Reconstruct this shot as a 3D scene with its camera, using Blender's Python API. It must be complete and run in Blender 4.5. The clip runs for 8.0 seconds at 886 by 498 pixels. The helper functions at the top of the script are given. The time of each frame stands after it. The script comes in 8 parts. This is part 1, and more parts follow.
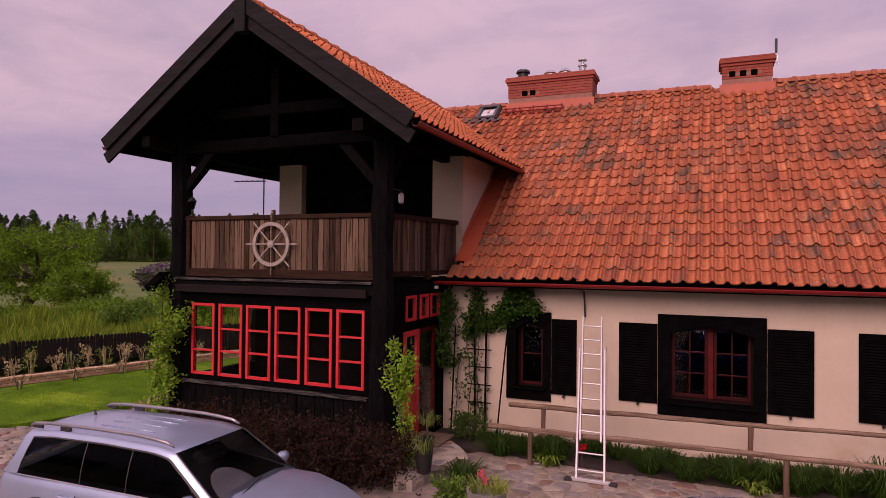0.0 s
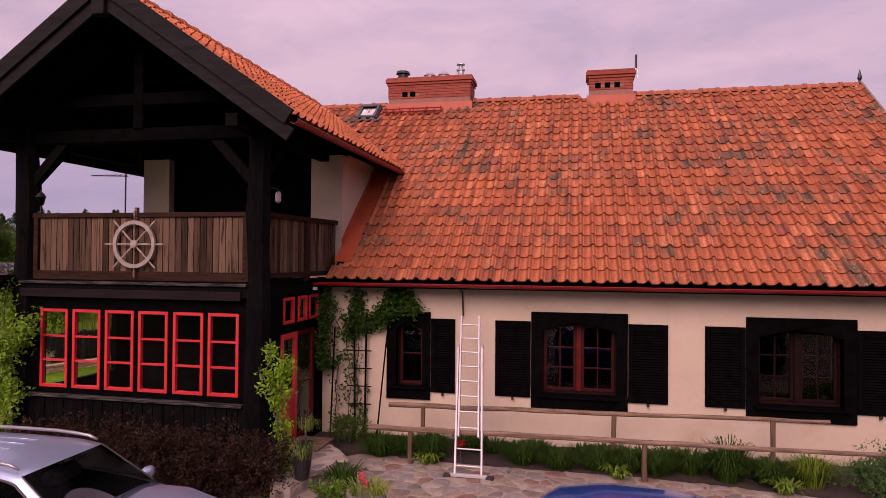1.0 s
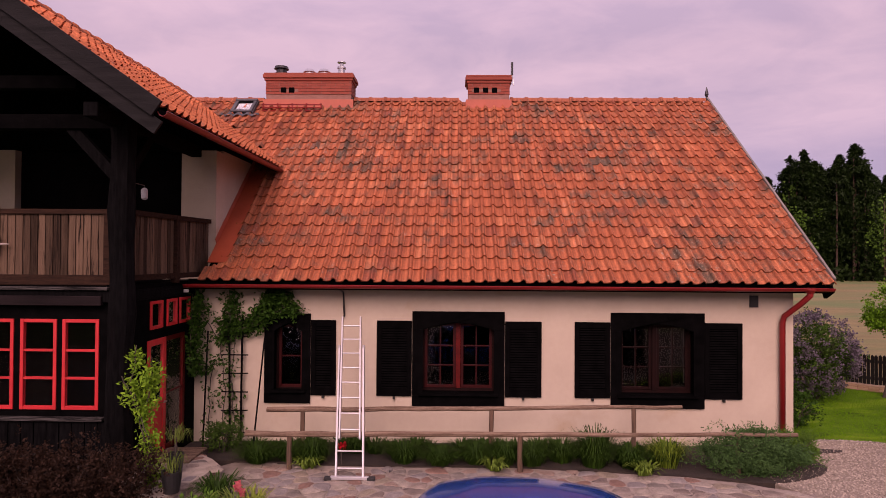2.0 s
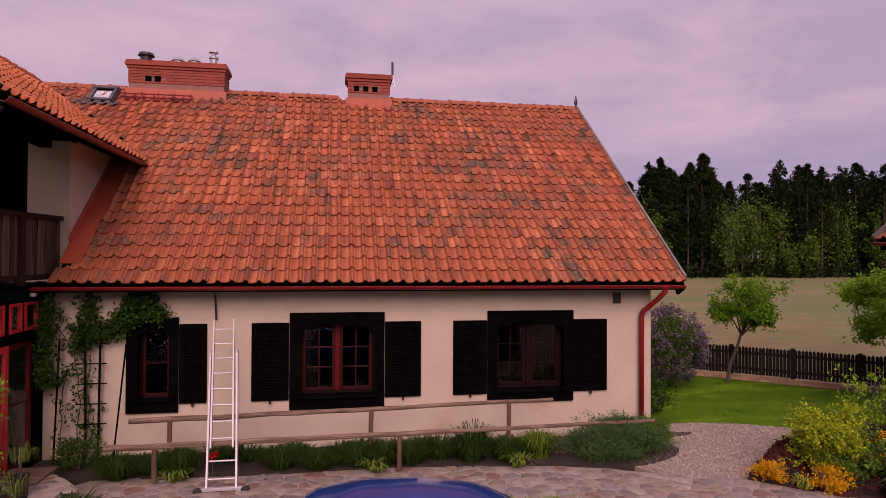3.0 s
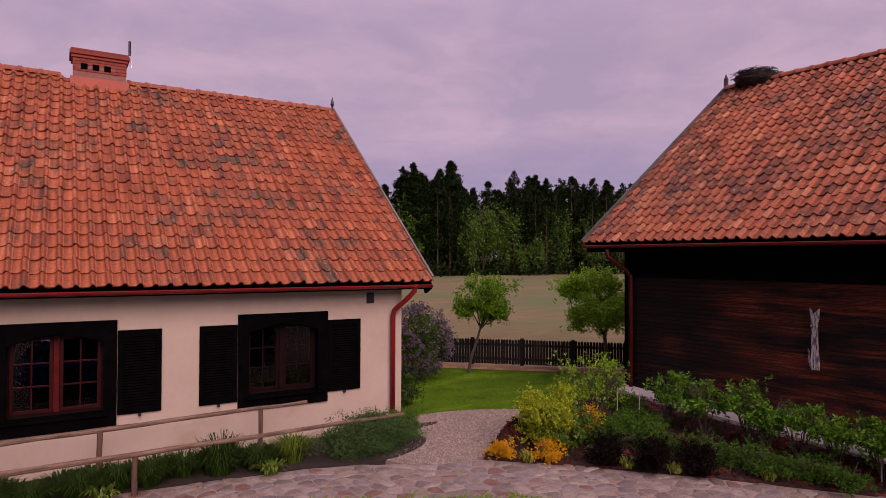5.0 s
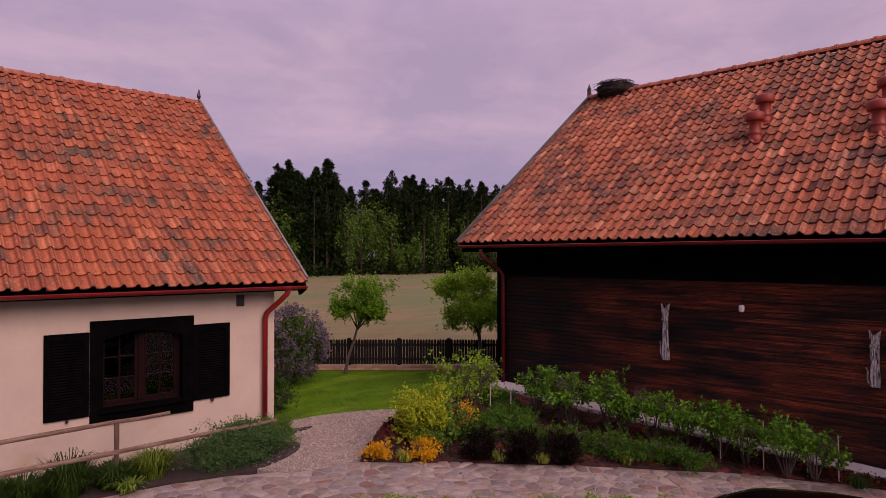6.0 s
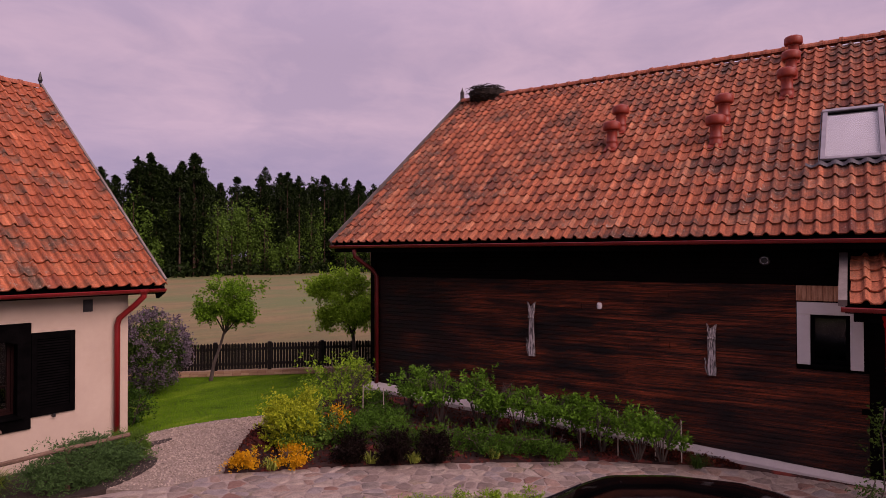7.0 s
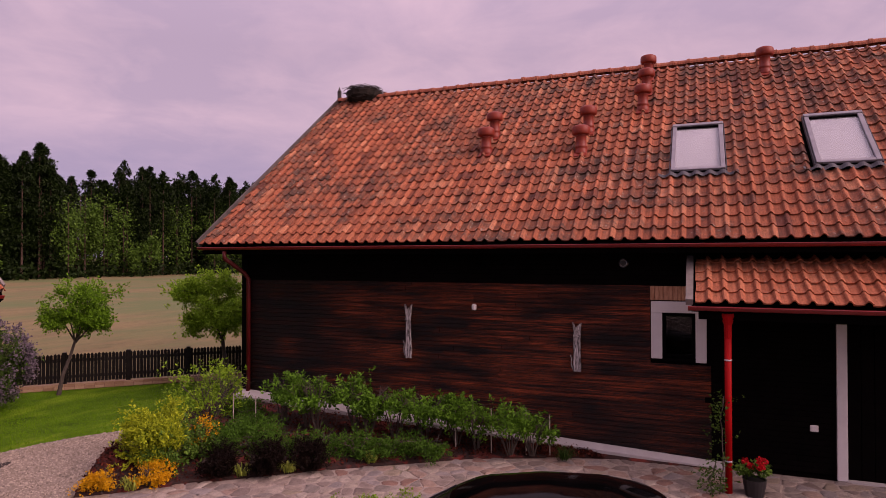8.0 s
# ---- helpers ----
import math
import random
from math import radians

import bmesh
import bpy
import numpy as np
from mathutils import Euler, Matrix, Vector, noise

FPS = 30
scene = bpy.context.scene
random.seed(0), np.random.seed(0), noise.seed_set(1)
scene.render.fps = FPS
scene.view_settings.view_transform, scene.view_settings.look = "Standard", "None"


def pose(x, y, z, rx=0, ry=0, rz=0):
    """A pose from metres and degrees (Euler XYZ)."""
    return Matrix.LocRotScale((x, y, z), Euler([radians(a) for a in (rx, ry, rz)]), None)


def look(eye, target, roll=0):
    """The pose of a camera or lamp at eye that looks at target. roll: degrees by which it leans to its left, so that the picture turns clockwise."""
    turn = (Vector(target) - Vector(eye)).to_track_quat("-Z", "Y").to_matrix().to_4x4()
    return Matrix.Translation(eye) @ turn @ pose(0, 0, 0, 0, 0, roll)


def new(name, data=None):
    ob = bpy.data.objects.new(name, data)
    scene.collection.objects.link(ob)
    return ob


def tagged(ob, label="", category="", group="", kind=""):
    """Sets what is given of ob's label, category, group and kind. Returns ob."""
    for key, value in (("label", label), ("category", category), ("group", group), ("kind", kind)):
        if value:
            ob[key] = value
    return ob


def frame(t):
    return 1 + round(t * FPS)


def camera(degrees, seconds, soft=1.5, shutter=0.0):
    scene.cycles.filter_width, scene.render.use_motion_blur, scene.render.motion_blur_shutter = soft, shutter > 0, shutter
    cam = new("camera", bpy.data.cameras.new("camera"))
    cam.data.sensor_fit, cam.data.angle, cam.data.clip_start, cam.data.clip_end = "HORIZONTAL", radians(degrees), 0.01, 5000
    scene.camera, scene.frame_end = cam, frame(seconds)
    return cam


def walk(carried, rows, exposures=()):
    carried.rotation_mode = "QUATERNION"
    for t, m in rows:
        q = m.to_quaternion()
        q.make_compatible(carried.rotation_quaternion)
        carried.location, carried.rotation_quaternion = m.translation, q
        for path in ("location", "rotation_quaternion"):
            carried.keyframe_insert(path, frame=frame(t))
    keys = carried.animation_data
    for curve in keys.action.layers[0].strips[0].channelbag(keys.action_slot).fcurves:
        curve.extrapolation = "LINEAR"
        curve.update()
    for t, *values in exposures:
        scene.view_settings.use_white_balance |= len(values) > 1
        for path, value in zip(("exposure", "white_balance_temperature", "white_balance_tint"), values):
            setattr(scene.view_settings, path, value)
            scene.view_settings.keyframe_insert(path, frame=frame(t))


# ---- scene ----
# Camera: hovers over the yard, turns to the right, rises and drifts a hand's width or two.
cam = camera(69.88, 8.0, soft=0.5)
PATH = [
    (0.0, pose(0.010, 0.006, 3.473, 90.68, -0.55, 22.75)),
    (0.5, pose(0.012, 0.016, 3.487, 90.69, -0.53, 17.28)),
    (1.0, pose(0.000, 0.004, 3.496, 90.71, -0.46, 11.91)),
    (1.5, pose(-0.014, -0.021, 3.502, 90.72, -0.42, 6.52)),
    (2.8, pose(0.006, -0.015, 3.521, 90.74, -0.25, -7.39)),
    (3.0, pose(0.012, -0.009, 3.524, 90.72, -0.25, -9.55)),
    (3.5, pose(0.020, 0.000, 3.540, 90.71, -0.24, -15.02)),
    (4.0, pose(0.038, -0.006, 3.553, 90.71, -0.21, -20.11)),
    (4.5, pose(0.059, -0.022, 3.551, 90.73, -0.21, -25.65)),
    (4.7, pose(0.066, -0.025, 3.550, 90.76, -0.23, -27.85)),
    (6.0, pose(0.127, -0.017, 3.572, 90.74, 0.03, -42.12)),
    (6.5, pose(0.193, -0.036, 3.586, 90.71, 0.05, -47.59)),
    (7.0, pose(0.237, -0.050, 3.592, 90.69, 0.08, -53.14)),
    (7.5, pose(0.251, -0.033, 3.620, 90.69, 0.08, -58.64)),
    (8.0, pose(0.264, -0.039, 3.644, 90.67, 0.08, -64.17)),
]
walk(cam, PATH, exposures=[(0.0, -0.20, 7700, 60), (1.0, -0.03, 7700, 60), (1.6, 0.02, 7700, 60), (3.0, -0.26, 7550, 60), (4.0, -0.40, 7300, 60), (6.0, -0.39, 7300, 60), (6.5, -0.36, 7350, 60), (8.0, -0.15, 7650, 60)])


# ---- light: overcast sky with soft cloud bands, and a wide weak sun behind it ----
def make_world():
    world = bpy.data.worlds.new("overcast_sky")
    scene.world = world
    world.use_nodes = True
    nt = world.node_tree
    nt.nodes.clear()
    N = nt.nodes.new
    L = nt.links.new
    out, bg = N("ShaderNodeOutputWorld"), N("ShaderNodeBackground")
    sky = N("ShaderNodeTexSky")
    sky.sky_type = "NISHITA"
    sky.sun_disc = False
    sky.sun_elevation, sky.sun_rotation = radians(35), radians(187)
    sky_dim = N("ShaderNodeVectorMath")
    sky_dim.operation = "SCALE"
    sky_dim.inputs["Scale"].default_value = 0.10
    L(sky.outputs["Color"], sky_dim.inputs[0])
    co = N("ShaderNodeTexCoord")
    sep = N("ShaderNodeSeparateXYZ")
    L(co.outputs["Generated"], sep.inputs[0])
    up = N("ShaderNodeMath")
    up.operation = "MAXIMUM"
    up.inputs[1].default_value = 0.0
    L(sep.outputs["Z"], up.inputs[0])
    add = N("ShaderNodeMath")
    add.operation = "ADD"
    add.inputs[1].default_value = 0.14
    L(up.outputs[0], add.inputs[0])
    div = N("ShaderNodeVectorMath")
    div.operation = "DIVIDE"
    L(co.outputs["Generated"], div.inputs[0])
    comb = N("ShaderNodeCombineXYZ")
    for k in range(3):
        L(add.outputs[0], comb.inputs[k])
    L(comb.outputs[0], div.inputs[1])
    flat = N("ShaderNodeMapping")
    flat.inputs["Scale"].default_value = (1.0, 1.0, 0.0)
    flat.inputs["Location"].default_value = (3.1, 7.7, 0.0)
    L(div.outputs[0], flat.inputs[0])
    n1, n2 = N("ShaderNodeTexNoise"), N("ShaderNodeTexNoise")
    for n, s, d, r in ((n1, 0.9, 6.0, 0.55), (n2, 3.2, 5.0, 0.6)):
        n.inputs["Scale"].default_value = s
        n.inputs["Detail"].default_value = d
        n.inputs["Roughness"].default_value = r
        n.inputs["Distortion"].default_value = 0.5
        L(flat.outputs[0], n.inputs["Vector"])
    mixn = N("ShaderNodeMix")
    mixn.inputs["Factor"].default_value = 0.35
    L(n1.outputs["Fac"], mixn.inputs["A"])
    L(n2.outputs["Fac"], mixn.inputs["B"])
    ramp = N("ShaderNodeValToRGB")
    ramp.color_ramp.elements[0].position, ramp.color_ramp.elements[1].position = 0.40, 0.59
    ramp.color_ramp.elements[0].color = (0.46, 0.485, 0.60, 1)
    ramp.color_ramp.elements[1].color = (0.63, 0.62, 0.70, 1)
    L(mixn.outputs["Result"], ramp.inputs["Fac"])
    # the air near the horizon is a deeper grey blue
    low = N("ShaderNodeMapRange")
    low.inputs["From Min"].default_value, low.inputs["From Max"].default_value = 0.08, 0.22
    low.interpolation_type = "SMOOTHSTEP"
    L(sep.outputs["Z"], low.inputs["Value"])
    hz = N("ShaderNodeMix")
    hz.data_type = "RGBA"
    hz.inputs[6].default_value = (0.27, 0.335, 0.53, 1)
    L(low.outputs["Result"], hz.inputs[0])
    L(ramp.outputs["Color"], hz.inputs[7])
    half = N("ShaderNodeMix")
    half.data_type = "RGBA"
    half.inputs[0].default_value = 0.28
    L(hz.outputs[2], half.inputs[6])
    L(ramp.outputs["Color"], half.inputs[7])
    both = N("ShaderNodeMix")
    both.data_type = "RGBA"
    both.inputs[0].default_value = 0.10
    L(half.outputs[2], both.inputs[6])
    L(sky_dim.outputs[0], both.inputs[7])
    # an overcast dome grows brighter towards the zenith
    dome = N("ShaderNodeMapRange")
    dome.inputs["From Min"].default_value, dome.inputs["From Max"].default_value = 0.30, 1.0
    dome.inputs["To Min"].default_value, dome.inputs["To Max"].default_value = 0.97, 1.8
    L(sep.outputs["Z"], dome.inputs["Value"])
    L(both.outputs[2], bg.inputs["Color"])
    L(dome.outputs["Result"], bg.inputs["Strength"])
    L(bg.outputs[0], out.inputs["Surface"])


make_world()
sun = new("sun", bpy.data.lights.new("sun", "SUN"))
sun.data.energy, sun.data.angle, sun.data.color = 3.4, radians(42), (1.0, 0.93, 0.82)
sun.matrix_world = look((-3.5, -20.0, 21.0), (0.0, 10.0, 0.0))


# ---- materials ----
ALBEDO = 0.74   # the painted and fired surfaces here are all rather old and dull


def shade(name, c1, c2, scale=6.0, rough=0.8, bump=0.0, bump_scale=None, metal=0.0, stretch=(1, 1, 1), random_mix=0.0,
          coords="object", c3=None, c3_scale=0.6, c3_at=(0.55, 0.7), c3_stretch=None, spec=None, fine=0.25, span=(0.3, 0.7)):
    """A surface whose colour wanders from c1 to c2 with a coarse and a fine grain; c3: patches of a third colour."""
    c1, c2, c3 = (q and tuple(ALBEDO * v for v in q) for q in (c1, c2, c3))
    m = bpy.data.materials.new(name)
    m.use_nodes = True
    nt = m.node_tree
    N, L = nt.nodes.new, nt.links.new
    bsdf = nt.nodes["Principled BSDF"]
    if coords == "world":
        src = N("ShaderNodeNewGeometry").outputs["Position"]
    else:
        src = N("ShaderNodeTexCoord").outputs["Object"]
    mp = N("ShaderNodeMapping")
    mp.inputs["Scale"].default_value = stretch
    L(src, mp.inputs[0])
    a, b = N("ShaderNodeTexNoise"), N("ShaderNodeTexNoise")
    a.inputs["Scale"].default_value, a.inputs["Detail"].default_value = scale, 4.0
    b.inputs["Scale"].default_value, b.inputs["Detail"].default_value = scale * 9.0, 3.0
    L(mp.outputs[0], a.inputs["Vector"])
    L(mp.outputs[0], b.inputs["Vector"])
    mx = N("ShaderNodeMix")
    mx.inputs["Factor"].default_value = fine
    L(a.outputs["Fac"], mx.inputs["A"])
    L(b.outputs["Fac"], mx.inputs["B"])
    fac = mx.outputs["Result"]
    if random_mix:
        oi, ge = N("ShaderNodeObjectInfo"), N("ShaderNodeNewGeometry")
        s = N("ShaderNodeMath")
        s.operation = "ADD"
        L(oi.outputs["Random"], s.inputs[0])
        L(ge.outputs["Random Per Island"], s.inputs[1])
        f = N("ShaderNodeMath")
        f.operation = "FRACT"
        L(s.outputs[0], f.inputs[0])
        m2 = N("ShaderNodeMix")
        m2.inputs["Factor"].default_value = random_mix
        L(fac, m2.inputs["A"])
        L(f.outputs[0], m2.inputs["B"])
        fac = m2.outputs["Result"]
    r = N("ShaderNodeMapRange")
    r.inputs["From Min"].default_value = span[0] * (1 - random_mix)
    r.inputs["From Max"].default_value = span[1] + (1 - span[1]) * random_mix
    L(fac, r.inputs["Value"])
    c = N("ShaderNodeMix")
    c.data_type = "RGBA"
    c.inputs[6].default_value, c.inputs[7].default_value = (*c1, 1), (*c2, 1)
    L(r.outputs["Result"], c.inputs[0])
    col = c.outputs[2]
    if c3:
        p = N("ShaderNodeTexNoise")
        p.inputs["Scale"].default_value, p.inputs["Detail"].default_value = c3_scale, 6.0
        p.inputs["Roughness"].default_value = 0.65
        m3 = N("ShaderNodeMapping")
        m3.inputs["Scale"].default_value = c3_stretch or stretch
        L(src, m3.inputs[0])
        L(m3.outputs[0], p.inputs["Vector"])
        q = N("ShaderNodeMapRange")
        q.inputs["From Min"].default_value, q.inputs["From Max"].default_value = c3_at
        L(p.outputs["Fac"], q.inputs["Value"])
        c4 = N("ShaderNodeMix")
        c4.data_type = "RGBA"
        c4.inputs[7].default_value = (*c3, 1)
        L(q.outputs["Result"], c4.inputs[0])
        L(col, c4.inputs[6])
        col = c4.outputs[2]
    L(col, bsdf.inputs["Base Color"])
    bsdf.inputs["Roughness"].default_value = rough
    bsdf.inputs["Metallic"].default_value = metal
    if spec is not None:
        bsdf.inputs["Specular IOR Level"].default_value = spec
    if bump:
        bp = N("ShaderNodeBump")
        bp.inputs["Strength"].default_value = bump
        bp.inputs["Distance"].default_value = 0.01
        h = b.outputs["Fac"]
        if bump_scale:
            hn = N("ShaderNodeTexNoise")
            hn.inputs["Scale"].default_value, hn.inputs["Detail"].default_value = bump_scale, 4.0
            L(mp.outputs[0], hn.inputs["Vector"])
            h = hn.outputs["Fac"]
        L(h, bp.inputs["Height"])
        L(bp.outputs[0], bsdf.inputs["Normal"])
    return m


def roof_clay(name, base, light, dark, moss_from, moss_to, moss=(0.055, 0.05, 0.036), lichen=0.65):
    """Fired clay: each tile its own tone, soot and lichen in patches, fine sandy grain and streaks down the slope."""
    m = bpy.data.materials.new(name)
    m.use_nodes = True
    nt = m.node_tree
    N, L = nt.nodes.new, nt.links.new
    bsdf = nt.nodes["Principled BSDF"]
    geo = N("ShaderNodeNewGeometry")
    oi = N("ShaderNodeObjectInfo")

    def calc(op, a, b=None, c=None):
        n = N("ShaderNodeMath")
        n.operation = op
        for k, v in enumerate((a, b, c)):
            if v is None:
                continue
            if isinstance(v, (int, float)):
                n.inputs[k].default_value = v
            else:
                L(v, n.inputs[k])
        return n.outputs[0]

    def noise_at(scale, detail, stretch=(1, 1, 1), rough=0.62):
        mp = N("ShaderNodeMapping")
        mp.inputs["Scale"].default_value = stretch
        L(geo.outputs["Position"], mp.inputs[0])
        n = N("ShaderNodeTexNoise")
        n.inputs["Scale"].default_value, n.inputs["Detail"].default_value = scale, detail
        n.inputs["Roughness"].default_value = rough
        L(mp.outputs[0], n.inputs["Vector"])
        return n.outputs["Fac"]

    def spread(v, lo, hi, to_lo=0.0, to_hi=1.0):
        n = N("ShaderNodeMapRange")
        n.inputs["From Min"].default_value, n.inputs["From Max"].default_value = lo, hi
        n.inputs["To Min"].default_value, n.inputs["To Max"].default_value = to_lo, to_hi
        L(v, n.inputs["Value"])
        return n.outputs["Result"]

    def mix(fac, a, b, how="MIX"):
        n = N("ShaderNodeMix")
        n.data_type, n.blend_type = "RGBA", how
        for k, v in ((0, fac), (6, a), (7, b)):
            if isinstance(v, tuple):
                n.inputs[k].default_value = (*v, 1)
            elif isinstance(v, (int, float)):
                n.inputs[k].default_value = v
            else:
                L(v, n.inputs[k])
        return n.outputs[2]

    base, light, dark = (tuple(ALBEDO * v for v in q) for q in (base, light, dark))
    tile = calc("FRACT", calc("ADD", oi.outputs["Random"], geo.outputs["Random Per Island"]))
    tile2 = calc("FRACT", calc("MULTIPLY", tile, 37.3))
    ramp = N("ShaderNodeValToRGB")
    els = ramp.color_ramp.elements
    els[0].position, els[0].color = 0.0, (*dark, 1)
    els[1].position, els[1].color = 1.0, (*light, 1)
    for q in (0.16, 0.80):
        e = els.new(q)
        e.color = (*base, 1)
    L(tile, ramp.inputs["Fac"])
    big, mid, fine, spots = noise_at(0.5, 4.0), noise_at(3.4, 6.0, (1.2, 0.6, 0.55), 0.7), noise_at(34.0, 5.0, (1.0, 1.0, 0.45), 0.7), noise_at(13.0, 5.0)
    grown = calc("ADD", calc("ADD", calc("MULTIPLY", big, 0.55), calc("MULTIPLY", mid, 0.75)), calc("MULTIPLY", tile2, 0.16))
    col = mix(spread(grown, moss_from, moss_to, 0.0, 0.88), ramp.outputs["Color"], moss)
    col = mix(spread(spots, 0.60, 0.72, 0.0, 0.55), col, tuple(0.55 * v + 0.02 for v in base))
    pale = calc("MULTIPLY", spread(noise_at(15.0, 5.0), 0.58, 0.68), spread(big, 0.42, 0.58))
    col = mix(calc("MULTIPLY", pale, lichen), col, (0.34, 0.30, 0.24))
    mp = N("ShaderNodeMapping")
    mp.inputs["Scale"].default_value = (15.0, 0.9, 0.9)
    L(N("ShaderNodeTexCoord").outputs["Object"], mp.inputs[0])
    streak = N("ShaderNodeTexNoise")
    streak.inputs["Scale"].default_value, streak.inputs["Detail"].default_value = 1.0, 5.0
    L(mp.outputs[0], streak.inputs["Vector"])
    col = mix(1.0, col, spread(streak.outputs["Fac"], 0.32, 0.66, 0.55, 1.2), "MULTIPLY")
    col = mix(0.8, col, spread(fine, 0.34, 0.66, 0.40, 1.2), "MULTIPLY")
    L(col, bsdf.inputs["Base Color"])
    bsdf.inputs["Roughness"].default_value = 0.8
    bsdf.inputs["Specular IOR Level"].default_value = 0.25
    bp = N("ShaderNodeBump")
    bp.inputs["Strength"].default_value, bp.inputs["Distance"].default_value = 0.6, 0.008
    L(fine, bp.inputs["Height"])
    L(bp.outputs[0], bsdf.inputs["Normal"])
    return m


def leaf_mat(name, c1, c2, c3=None, rough=0.55, see=0.25, gain=1.7):
    """Leaves: tone from leaf to leaf, a little light passing through."""
    c1, c2, c3 = (q and (q[0] * gain * 0.80, q[1] * gain * 0.92, q[2] * gain * 0.6) for q in (c1, c2, c3))
    m = bpy.data.materials.new(name)
    m.use_nodes = True
    nt = m.node_tree
    N, L = nt.nodes.new, nt.links.new
    bsdf = nt.nodes["Principled BSDF"]
    bsdf.inputs["Specular IOR Level"].default_value = 0.08
    geo = N("ShaderNodeNewGeometry")
    ramp = N("ShaderNodeValToRGB")
    ramp.color_ramp.elements[0].color, ramp.color_ramp.elements[1].color = (*c1, 1), (*c2, 1)
    if c3:
        e = ramp.color_ramp.elements.new(0.88)
        e.color = (*c2, 1)
        ramp.color_ramp.elements[2].color = (*c3, 1)
    big = N("ShaderNodeTexNoise")
    big.inputs["Scale"].default_value, big.inputs["Detail"].default_value = 1.3, 3.0
    L(geo.outputs["Position"], big.inputs["Vector"])
    mx = N("ShaderNodeMix")
    mx.inputs["Factor"].default_value = 0.35
    L(geo.outputs["Random Per Island"], mx.inputs["A"])
    L(big.outputs["Fac"], mx.inputs["B"])
    L(mx.outputs["Result"], ramp.inputs["Fac"])
    L(ramp.outputs["Color"], bsdf.inputs["Base Color"])
    bsdf.inputs["Roughness"].default_value = rough
    tr, ms = N("ShaderNodeBsdfTranslucent"), N("ShaderNodeMixShader")
    L(ramp.outputs["Color"], tr.inputs["Color"])
    ms.inputs[0].default_value = see
    L(bsdf.outputs[0], ms.inputs[1])
    L(tr.outputs[0], ms.inputs[2])
    L(ms.outputs[0], nt.nodes["Material Output"].inputs["Surface"])
    return m


def glass_mat(name, tint=(0.9, 0.95, 0.95), rough=0.01, ior=1.38):
    m = bpy.data.materials.new(name)
    m.use_nodes = True
    b = m.node_tree.nodes["Principled BSDF"]
    b.inputs["Base Color"].default_value = (*tint, 1)
    b.inputs["Transmission Weight"].default_value = 1.0
    b.inputs["Roughness"].default_value = rough
    b.inputs["IOR"].default_value = ior
    return m


def coat_mat(name, colour, metal=0.5, rough=0.3, shine=1.0, spec=0.5, dull=0.06):
    """Car paint under clear lacquer, slightly dusty."""
    m = shade(name, colour, tuple(min(1, 1.12 * v + 0.002) for v in colour), 3.0, rough, metal=metal, spec=spec)
    b = m.node_tree.nodes["Principled BSDF"]
    b.inputs["Coat Weight"].default_value = shine
    b.inputs["Coat Roughness"].default_value = dull
    return m


CLAY_HOUSE = roof_clay("clay_house", (0.54, 0.148, 0.062), (0.70, 0.225, 0.10), (0.36, 0.095, 0.050), 0.735, 0.92, (0.075, 0.066, 0.046), 0.8)
CLAY_WING = roof_clay("clay_wing", (0.68, 0.19, 0.075), (0.74, 0.20, 0.08), (0.52, 0.12, 0.05), 0.95, 1.1)
CLAY_BARN = roof_clay("clay_barn", (0.52, 0.158, 0.074), (0.70, 0.28, 0.145), (0.21, 0.062, 0.038), 0.69, 0.92, (0.06, 0.044, 0.034), 0.9)
CLAY_CANOPY = roof_clay("clay_canopy", (0.60, 0.19, 0.09), (0.66, 0.24, 0.12), (0.50, 0.15, 0.07), 1.1, 1.3)
CLAY_RIDGE = roof_clay("clay_ridge", (0.54, 0.16, 0.085), (0.60, 0.20, 0.11), (0.42, 0.11, 0.06), 0.9, 1.1)
CLAY_VENT = shade("clay_vent", (0.20, 0.022, 0.011), (0.36, 0.05, 0.022), 6, 0.5, 0.2, spec=0.35)
STUCCO = shade("stucco", (0.54, 0.445, 0.345), (0.63, 0.53, 0.415), 1.1, 0.93, 0.5, 90, c3=(0.52, 0.39, 0.26), c3_scale=0.8, c3_at=(0.58, 0.8))
BLACK_WOOD = shade("tarred_wood", (0.001, 0.001, 0.0012), (0.009, 0.0085, 0.009), 5, 0.8, 0.8, 40, stretch=(6, 6, 0.8), spec=0.03)
BLACK_BOARD = shade("black_board", (0.001, 0.001, 0.0011), (0.004, 0.0037, 0.004), 6, 0.8, 0.5, 35, spec=0.02)
BARGE_WOOD = shade("barge_wood", (0.004, 0.004, 0.0045), (0.018, 0.017, 0.018), 3, 0.7, 0.5, 30, stretch=(0.6, 6, 6), spec=0.12)
BEAM_WOOD = shade("beam_wood", (0.006, 0.004, 0.0045), (0.022, 0.014, 0.015), 3, 0.75, 0.4, 40, stretch=(0.4, 5, 5), spec=0.1)
DECK_EDGE = shade("deck_edge", (0.006, 0.0055, 0.0055), (0.13, 0.12, 0.115), 6, 0.75, 0.6, 40, stretch=(0.4, 9, 9), spec=0.1, span=(0.42, 0.68))
BROWN_BOARD = shade("brown_board", (0.012, 0.006, 0.004), (0.25, 0.158, 0.105), 4, 0.8, 0.9, 40, stretch=(22, 22, 0.6), random_mix=0.4, coords="world", c3=(0.006, 0.0035, 0.0025), c3_scale=1.0, c3_at=(0.56, 0.64), c3_stretch=(26, 26, 1.2), fine=0.4, spec=0.1, span=(0.40, 0.66))
